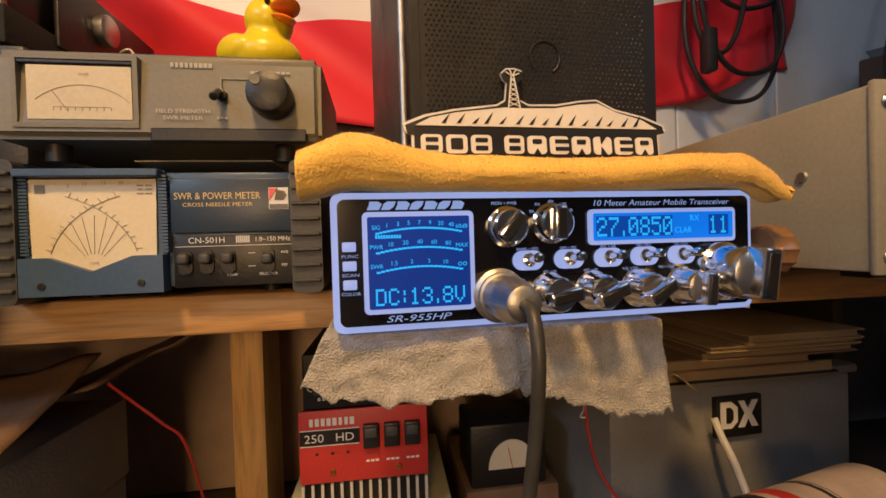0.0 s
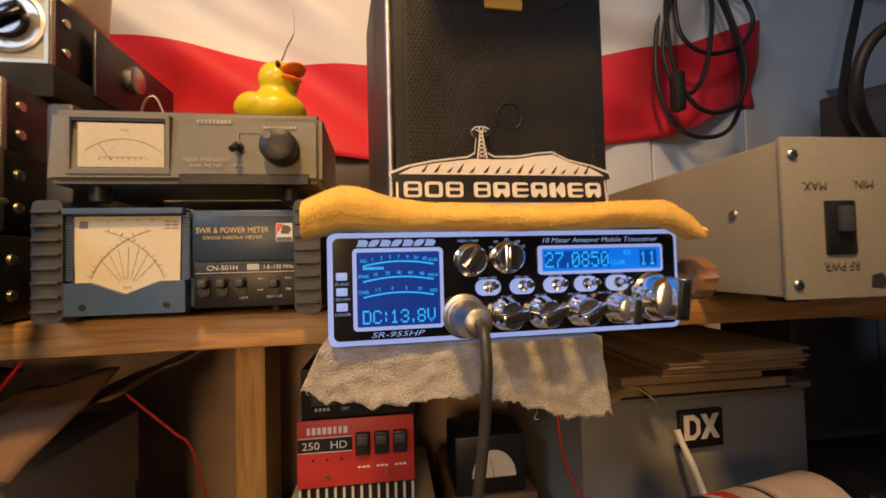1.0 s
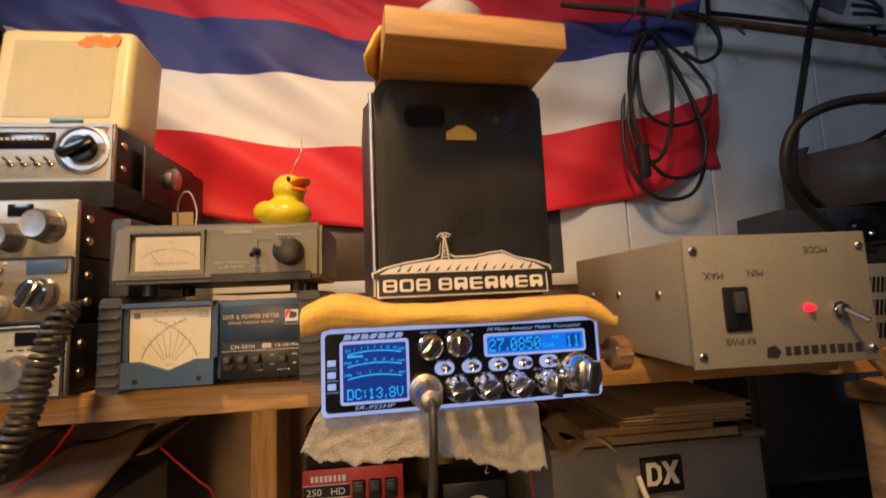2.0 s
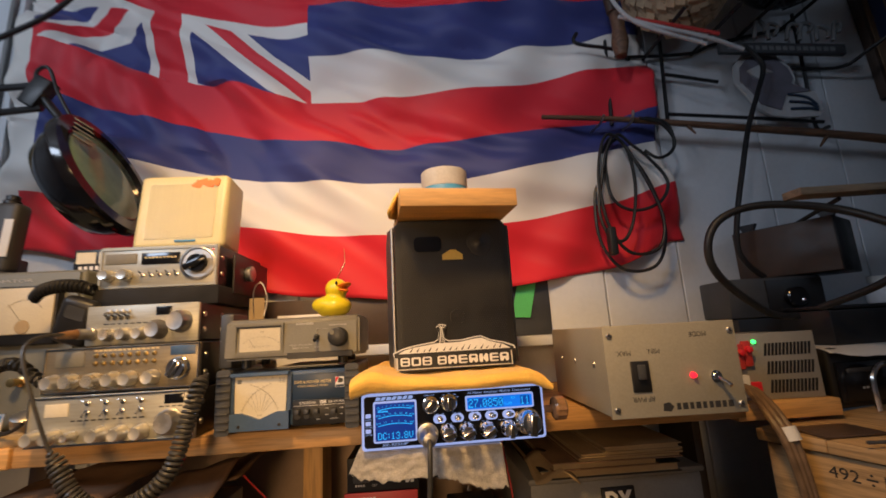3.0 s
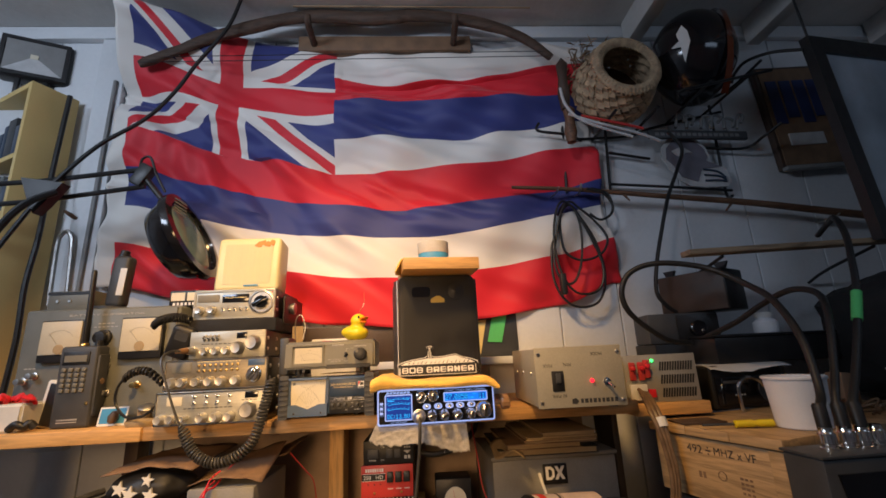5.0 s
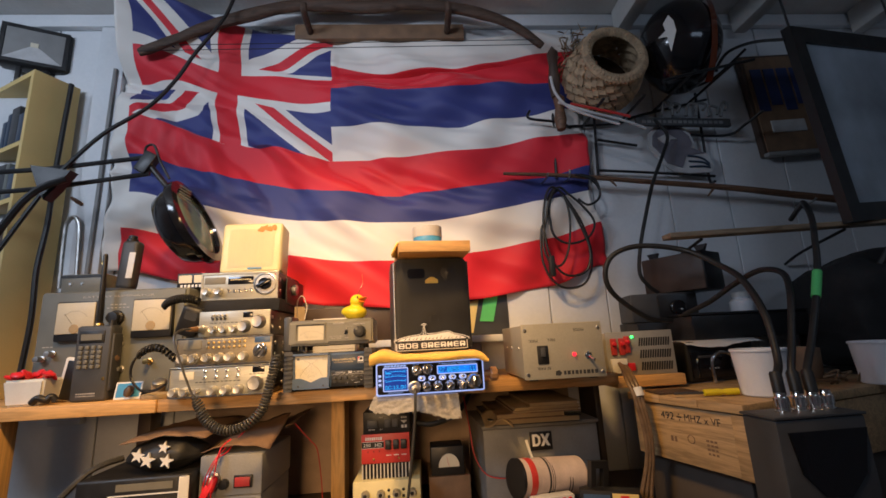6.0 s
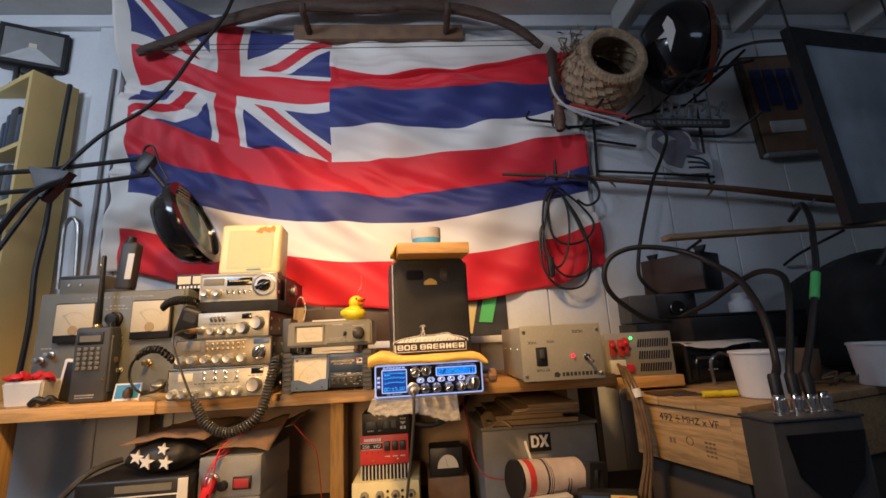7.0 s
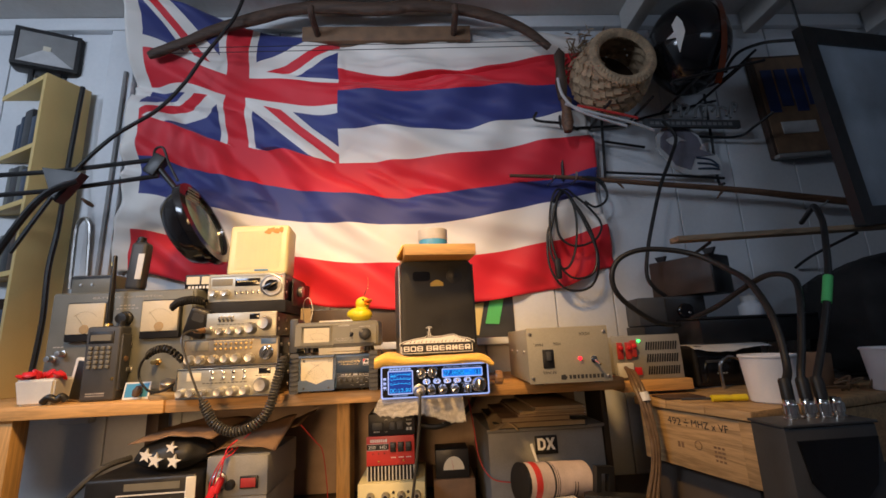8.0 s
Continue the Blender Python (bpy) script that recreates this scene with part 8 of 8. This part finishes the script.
def wall_rack():
    t = thing("wire_rack", "black wire display rack with hooks on the wall", "rack", pose(0, 0, 0))
    runs = (
        [(0.418, 0.50, 1.820), (0.415, 0.50, 1.795), (0.512, 0.52, 1.792), (0.56, 0.555, 1.79)],
        [(0.505, 0.545, 1.86), (0.500, 0.545, 1.75), (0.492, 0.545, 1.620)],
        [(0.640, 0.545, 1.90), (0.632, 0.545, 1.76), (0.623, 0.545, 1.620)],
        [(0.637, 0.545, 1.744), (0.76, 0.545, 1.722)],
        [(0.623, 0.540, 1.641), (0.80, 0.540, 1.628), (0.99, 0.540, 1.612)],
        [(0.982, 0.545, 1.90), (0.978, 0.545, 1.74), (0.974, 0.545, 1.605), (0.955, 0.50, 1.580)],
        [(0.860, 0.545, 1.762), (1.04, 0.53, 1.742), (1.075, 0.48, 1.755), (1.10, 0.44, 1.775)],
        [(0.96, 0.545, 1.915), (1.02, 0.50, 1.925), (1.08, 0.43, 1.975)],
        [(0.745, 0.35, 1.812), (0.78, 0.35, 1.826), (1.02, 0.35, 1.880)],
        [(0.50, 0.55, 1.793), (0.70, 0.55, 1.800), (0.78, 0.55, 1.826), (1.02, 0.55, 1.880)],
        [(0.60, 0.40, 1.796), (0.60, 0.562, 1.796)],
        [(0.72, 0.40, 1.805), (0.72, 0.562, 1.805)],
        [(0.84, 0.345, 1.845), (0.84, 0.562, 1.845)],
        [(0.96, 0.345, 1.870), (0.96, 0.562, 1.870)],
    )
    for r in runs:
        b = B()
        tube(b, r, 0.0042, 7, 6)
        part("rod", b, BLACK, t)
    # woven basket lying on its side
    mouth, foot = Vector((0.642, 0.385, 1.922)), Vector((0.641, 0.505, 1.912))
    turn = (mouth - foot).to_track_quat("Z", "Y").to_matrix().to_4x4()
    k = thing("basket", "woven dry palm basket lying on the wire rack", "basket", Matrix.Translation(foot) @ turn)
    # its axis runs along local z towards the viewer; flat strips cross over and under one another
    H0 = (mouth - foot).length
    rad_at = lambda f: 0.108 + 0.004 * math.sin(f * 3.0) - 0.024 * max(0.0, f - 0.25) ** 1.5 / 0.65
    strip = 26
    rnd = random.Random(20)
    for w, sgn in ((0, 1), (1, -1)):
        for n in range(strip):
            b = B()
            prev = None
            off, wide = rnd.uniform(-0.05, 0.05), rnd.uniform(0.0085, 0.0115)
            for i in range(13):
                f = i / 12
                rad = rad_at(f) + 0.0030 * math.cos(math.pi * (i + n + w)) + (0.0012 if w else -0.0012)
                a = 2 * math.pi * n / strip + sgn * 1.0 * f + off
                p = Vector((rad * math.cos(a), rad * math.sin(a), H0 * f))
                tang = Vector((-math.sin(a), math.cos(a), -0.35 * sgn)).normalized() * wide
                nrm = Vector((math.cos(a), math.sin(a), 0)) * 0.0008
                cur = [b.verts.new(p - tang + nrm), b.verts.new(p + tang + nrm), b.verts.new(p + tang - nrm), b.verts.new(p - tang - nrm)]
                if prev:
                    for q in range(4):
                        b.faces.new((prev[q], prev[(q + 1) % 4], cur[(q + 1) % 4], cur[q]))
                prev = cur
            part("strip", b, WICKER, k)
    # plaited band round the mouth: three strands that cross
    R1 = rad_at(1.0)
    for strand in range(3):
        b = B()
        ring = []
        for i in range(150):
            a = 2 * math.pi * i / 150
            ph = a * 17 + strand * 2 * math.pi / 3
            r1 = R1 - 0.003 + 0.011 * math.sin(ph)
            ring.append((r1 * math.cos(a), r1 * math.sin(a), H0 + 0.004 + 0.004 * math.cos(2 * ph)))
        tube(b, ring, 0.0062, 6, closed=True, raw=True)
        part("rim", b, WICKER, k)
    part("bottom", lathe(B(), (0, 0, 0.0), (0, 0, 1), [(0.0, 0.0), (0.104, 0), (0.104, 0.003), (0.0, 0.003)], 30), DBROWN, k)
    b = B()
    for pts in ([(-0.032, 0.020), (0.030, 0.024), (0.036, -0.020), (-0.026, -0.026)], [(-0.012, 0.012), (0.020, 0.014), (0.022, 0.000), (-0.008, -0.002)], [(-0.008, -0.006), (0.024, -0.004), (0.024, -0.018), (-0.006, -0.020)]):
        tube(b, [(x, y, 0.012) for x, y in pts], 0.0026, 6, 5, closed=True)
    part("wire_emblem", b, DULLW, k, "grey bent wire emblem in the basket")
    rnd = random.Random(21)
    # dry fronds round the basket
    b = B()
    for _ in range(150):
        a = rnd.uniform(0, 2 * math.pi)
        c = Vector((0.570 + rnd.uniform(-0.05, 0.07), 0.500 + rnd.uniform(-0.05, 0.05), 2.015 + rnd.uniform(-0.07, 0.055)))
        d = Vector((rnd.uniform(-1, 1), rnd.uniform(-1, 0.4), rnd.uniform(-0.8, 1))).normalized()
        w = d.orthogonal().normalized() * rnd.uniform(0.002, 0.005)
        L = rnd.uniform(0.02, 0.055)
        q = [b.verts.new(c - w), b.verts.new(c + w), b.verts.new(c + d * L * 0.6 + w * 1.3), b.verts.new(c + d * L + Vector((0, 0, -0.01))), b.verts.new(c + d * L * 0.6 - w * 1.3)]
        b.faces.new(q)
    ob = single("dry_fronds", b, WICKER, "dry curled palm fronds beside the basket", "fronds", kind="stuff")
    for x, z0, z1, mt, lab in ((0.490, 1.84, 2.02, DBROWN, "dark carved gourd hanging by the basket"), (0.496, 1.735, 1.86, POLEW, "brown wooden charm hanging by the basket")):
        b = B()
        lathe(b, (x, 0.47, z0), (0.04, 0, 1), [(0.0, 0), (0.012, 0.006), (0.018, (z1 - z0) * 0.3), (0.013, (z1 - z0) * 0.6), (0.017, (z1 - z0) * 0.85), (0.0, z1 - z0)], 14)
        single("hanging_charm", b, mt, lab, "ornament", None, "ornaments")
    for pts, mt in (([(0.485, 0.44, 1.812), (0.55, 0.42, 1.772), (0.65, 0.41, 1.735), (0.715, 0.41, 1.708)], DIRTYW), ([(0.52, 0.44, 1.806), (0.60, 0.43, 1.780), (0.68, 0.42, 1.752)], REDP), ([(0.475, 0.45, 1.90), (0.478, 0.43, 1.83), (0.52, 0.42, 1.775), (0.64, 0.41, 1.722)], DIRTYW)):
        b = B()
        tube(b, pts, 0.004, 7)
        single("cord_strand", b, mt, "loose cord strand hanging from the rack", "cord", None, "strands")
    # game helmet
    h = thing("helmet", "dark glossy sports helmet with white mark on rack", "helmet", pose(0.853, 0.430, 1.848, 0, 6, -14) @ Matrix.Scale(1.08, 4))
    b = B()
    tmp = bmesh.new()
    bmesh.ops.create_uvsphere(tmp, u_segments=40, v_segments=28, radius=1)
    for v in tmp.verts:
        x, y, z = v.co
        f = 1.0 if z > -0.2 else 1 - 0.25 * (-0.2 - z)
        v.co = Vector((x * 0.104 * f, y * 0.105 * f, max(0.0, 0.118 + z * 0.132)))
    join(b, tmp)
    part("shell", b, GLOSSB, h)
    b = B()
    for i in range(20):
        a0, a1 = radians(10 + 150 * i / 20), radians(10 + 150 * (i + 1) / 20)
        v = [b.verts.new((x, -0.1065 * math.sin(a), 0.118 + 0.1340 * math.cos(a))) for a in (a0, a1) for x in (0.046, 0.064)]
        for q in v:
            q.co.y = -math.sqrt(max(0.0001, 1 - (q.co.x / 0.104) ** 2)) * abs(q.co.y) - 0.0005
        b.faces.new((v[0], v[1], v[3], v[2]))
    part("stripe", b, DULLOR, h, "dull orange stripe")
    m = [(-0.066, 0.128), (-0.054, 0.150), (-0.045, 0.126), (-0.040, 0.096), (-0.048, 0.050), (-0.054, 0.068), (-0.058, 0.088), (-0.076, 0.096), (-0.062, 0.106)]
    b = B()
    b.faces.new([b.verts.new((x, -0.1075 * math.sqrt(max(0.05, 1 - (x / 0.104) ** 2 - ((z - 0.118) / 0.134) ** 2)) - 0.008, z)) for x, z in m])
    part("mark", b, WHITEP, h, "white swept mark")
    # silver letter blocks and flat helmet plate
    s = thing("metal_sign", "silver cut letters on a dark strip on rack", "sign", pose(0.90, 0.500, 1.785, 0, 2, 0))
    part("strip", box(B(), -0.155, 0.145, 0.0, 0.012, -0.022, 0.004, 0.002), DGREY, s)
    rnd = random.Random(17)
    for i in range(6):
        x = -0.075 + i * 0.037 + rnd.uniform(-0.004, 0.004)
        b = B()
        lean = rnd.uniform(0.004, 0.014)
        top = rnd.uniform(0.040, 0.056)
        tube(b, [(x, -0.004, 0.008), (x + lean, -0.004, top), (x + lean + rnd.uniform(0.012, 0.026), -0.004, top - rnd.uniform(0.0, 0.012)), (x + lean + rnd.uniform(0.004, 0.02), -0.004, top * rnd.uniform(0.3, 0.6))], 0.0044, 7)
        part("letter_block", b, DULLW, s)
    b = B()
    bars(b, -0.01, -0.010, 0.26, 0.010, 16, 0.0, 6)
    part("lettering", b, DULLW, s)
    p = thing("helmet_plate", "flat helmet-shaped plaque with pale outline", "plaque", pose(0.787, 0.528, 1.617))
    out = [(0.0, 0.095), (0.006, 0.135), (0.030, 0.162), (0.070, 0.172), (0.110, 0.162), (0.140, 0.130), (0.148, 0.100), (0.140, 0.085), (0.190, 0.062), (0.198, 0.020), (0.185, 0.004), (0.120, 0.002), (0.070, 0.008), (0.040, 0.030), (0.022, 0.060)]
    part("plate", poly(B(), out, 0.0, 0.006), DIRTYW, p)
    cx, cz = 0.085, 0.088
    part("field", poly(B(), [(cx + (x - cx) * 0.86, cz + (z - cz) * 0.86) for x, z in out[:9]] + [(0.115, 0.060), (0.095, 0.020), (0.050, 0.036), (0.035, 0.066)], -0.003, 0.0), PLAQUE, p)
    part("swoosh", poly(B(), [(0.030, 0.118), (0.062, 0.132), (0.092, 0.112), (0.070, 0.112), (0.058, 0.095), (0.040, 0.106)], -0.006, -0.003), DIRTYW, p)
    for i in range(3):
        b = B()
        tube(b, [(0.118, -0.003, 0.058 - i * 0.018), (0.160, -0.003, 0.050 - i * 0.014), (0.182, -0.003, 0.030 - i * 0.006)], 0.003, 6)
        part("face_bar", b, NAVY, p)
    # long pole
    b = B()
    tube(b, [(0.325, 0.515, 1.628), (0.50, 0.512, 1.616), (0.75, 0.508, 1.588), (1.0, 0.504, 1.560), (1.20, 0.500, 1.530), (1.42, 0.50, 1.500)], (0.0045, 0.012), 10)
    po = single("wooden_pole", b, POLEW, "long tapered brown wooden pole across the wall", "pole")
    for a, c in (((0.64, 0.510, 1.60), (0.655, 0.505, 1.575)), ((0.955, 0.505, 1.565), (0.925, 0.500, 1.535))):
        b = B()
        tube(b, [a, c], (0.005, 0.002), 6, raw=True)
        part("twig", b, POLEW, po)
    for x, z in ((0.45, 1.612), (1.25, 1.512)):
        b = B()
        tube(b, [(x, WALL_Y, z), (x, 0.51, z - 0.004), (x, 0.49, z + 0.004)], 0.003, 6)
        part("hook", b, STEEL, po)
    # picture box on the wall
    q = thing("picture_box", "dark framed picture with blue strips and white patch", "picture", pose(1.17, 0.540, 1.675, 0, -3, 0))
    part("frame", box(B(), 0.0, 0.215, 0.0, 0.022, 0.0, 0.355, 0.003), DBROWN, q)
    part("sheet", box(B(), 0.010, 0.205, -0.003, 0.0, 0.012, 0.345), BROWNP, q)
    for i in range(4):
        part("strip", box(B(), 0.022 + i * 0.046, 0.058 + i * 0.046, -0.006, -0.003, 0.15 + 0.02 * (i % 2), 0.30), mat("blue_dull", (0.02, 0.035, 0.12), 0.6), q)
    part("patch", box(B(), 0.045, 0.16, -0.006, -0.003, 0.075, 0.115), DIRTYW, q)
    part("ledge", box(B(), -0.006, 0.221, -0.02, 0.0, -0.008, 0.004, 0.001), BOXGREY, q)
    # hanging black frame with dull pane
    f = thing("ceiling_frame", "black framed dull pane hung from the ceiling", "frame", pose(1.130, 0.300, 1.392, 0, -5.3, 13.4))
    part("frame", ring_plate(B(), 0.0, 0.52, 0.0, 0.548, 0.046, 0.0, 0.022), BLACK, f)
    part("pane", box(B(), 0.046, 0.474, 0.008, 0.014, 0.046, 0.502), SMOKED, f, "smoky dull pane")
    for x in (0.02, 0.50):
        b = B()
        tube(b, [(x, 0.011, 0.546), (x, 0.011, 0.808)], 0.003, 6, raw=True)
        part("wire", b, BLACK, f)
    b = B()
    tube(b, [(1.07, 0.302, 1.905), (1.03, 0.350, 1.935), (1.00, 0.40, 1.945), (0.985, 0.43, 1.925), (0.98, 0.44, 1.905)], 0.0045, 8)
    single("short_lead", b, RUBBER, "short black lead from frame to rack", "cable")


wall_rack()


def cable_coil():
    b = B()
    rnd = random.Random(6)
    pts = []
    loops = ((0.482, 1.432, 0.060, 0.150, 4), (0.500, 1.490, 0.055, 0.082, 16), (0.462, 1.460, 0.034, 0.118, -8), (0.478, 1.445, 0.050, 0.132, 8))
    for n, (cx, cz, rx, rz, lean) in enumerate(loops):
        for k in range(9):
            a = 2 * math.pi * k / 9 + math.pi / 2
            ex, ez = rx * math.cos(a) * (1.1 - 0.45 * math.sin(a)), rz * math.sin(a)
            c, d = math.cos(radians(lean)), math.sin(radians(lean))
            pts.append((cx + ex * c - ez * d + rnd.uniform(-0.005, 0.005), 0.512 - 0.006 * n + 0.004 * math.sin(a), cz + ex * d + ez * c))
    tube(b, pts, 0.0033, 8, 8)
    c = single("cable_coil", b, RUBBER, "hank of black power cable hung over the flag", "cable")
    for off in (0.0, 0.012):
        b = B()
        tube(b, [(0.535 + off, 0.505, 1.615), (0.575 + off, 0.50, 1.600), (0.600, 0.50, 1.565), (0.592, 0.50, 1.535), (0.560, 0.50, 1.520), (0.535, 0.505, 1.540)], 0.0035, 8)
        part("loop", b, RUBBER, c)
    part("plug", box(B(), 0.424, 0.440, 0.482, 0.500, 1.315, 1.372, 0.004, 2), RUBBER, c)
    b = B()
    tube(b, [(0.515, WALL_Y, 1.61), (0.515, 0.505, 1.605), (0.515, 0.49, 1.625)], 0.003, 6)
    part("hook", b, STEEL, c)
    b = B()
    tube(b, [(0.80, 0.500, 1.785), (0.83, 0.495, 1.730), (0.80, 0.49, 1.660), (0.745, 0.47, 1.570), (0.700, 0.455, 1.470), (0.668, 0.45, 1.380), (0.655, 0.45, 1.310), (0.672, 0.45, 1.275), (0.70, 0.455, 1.2545)], 0.0052, 8)
    single("drop_lead", b, RUBBER, "black cable dropping from rack to the speaker box", "cable")


cable_coil()
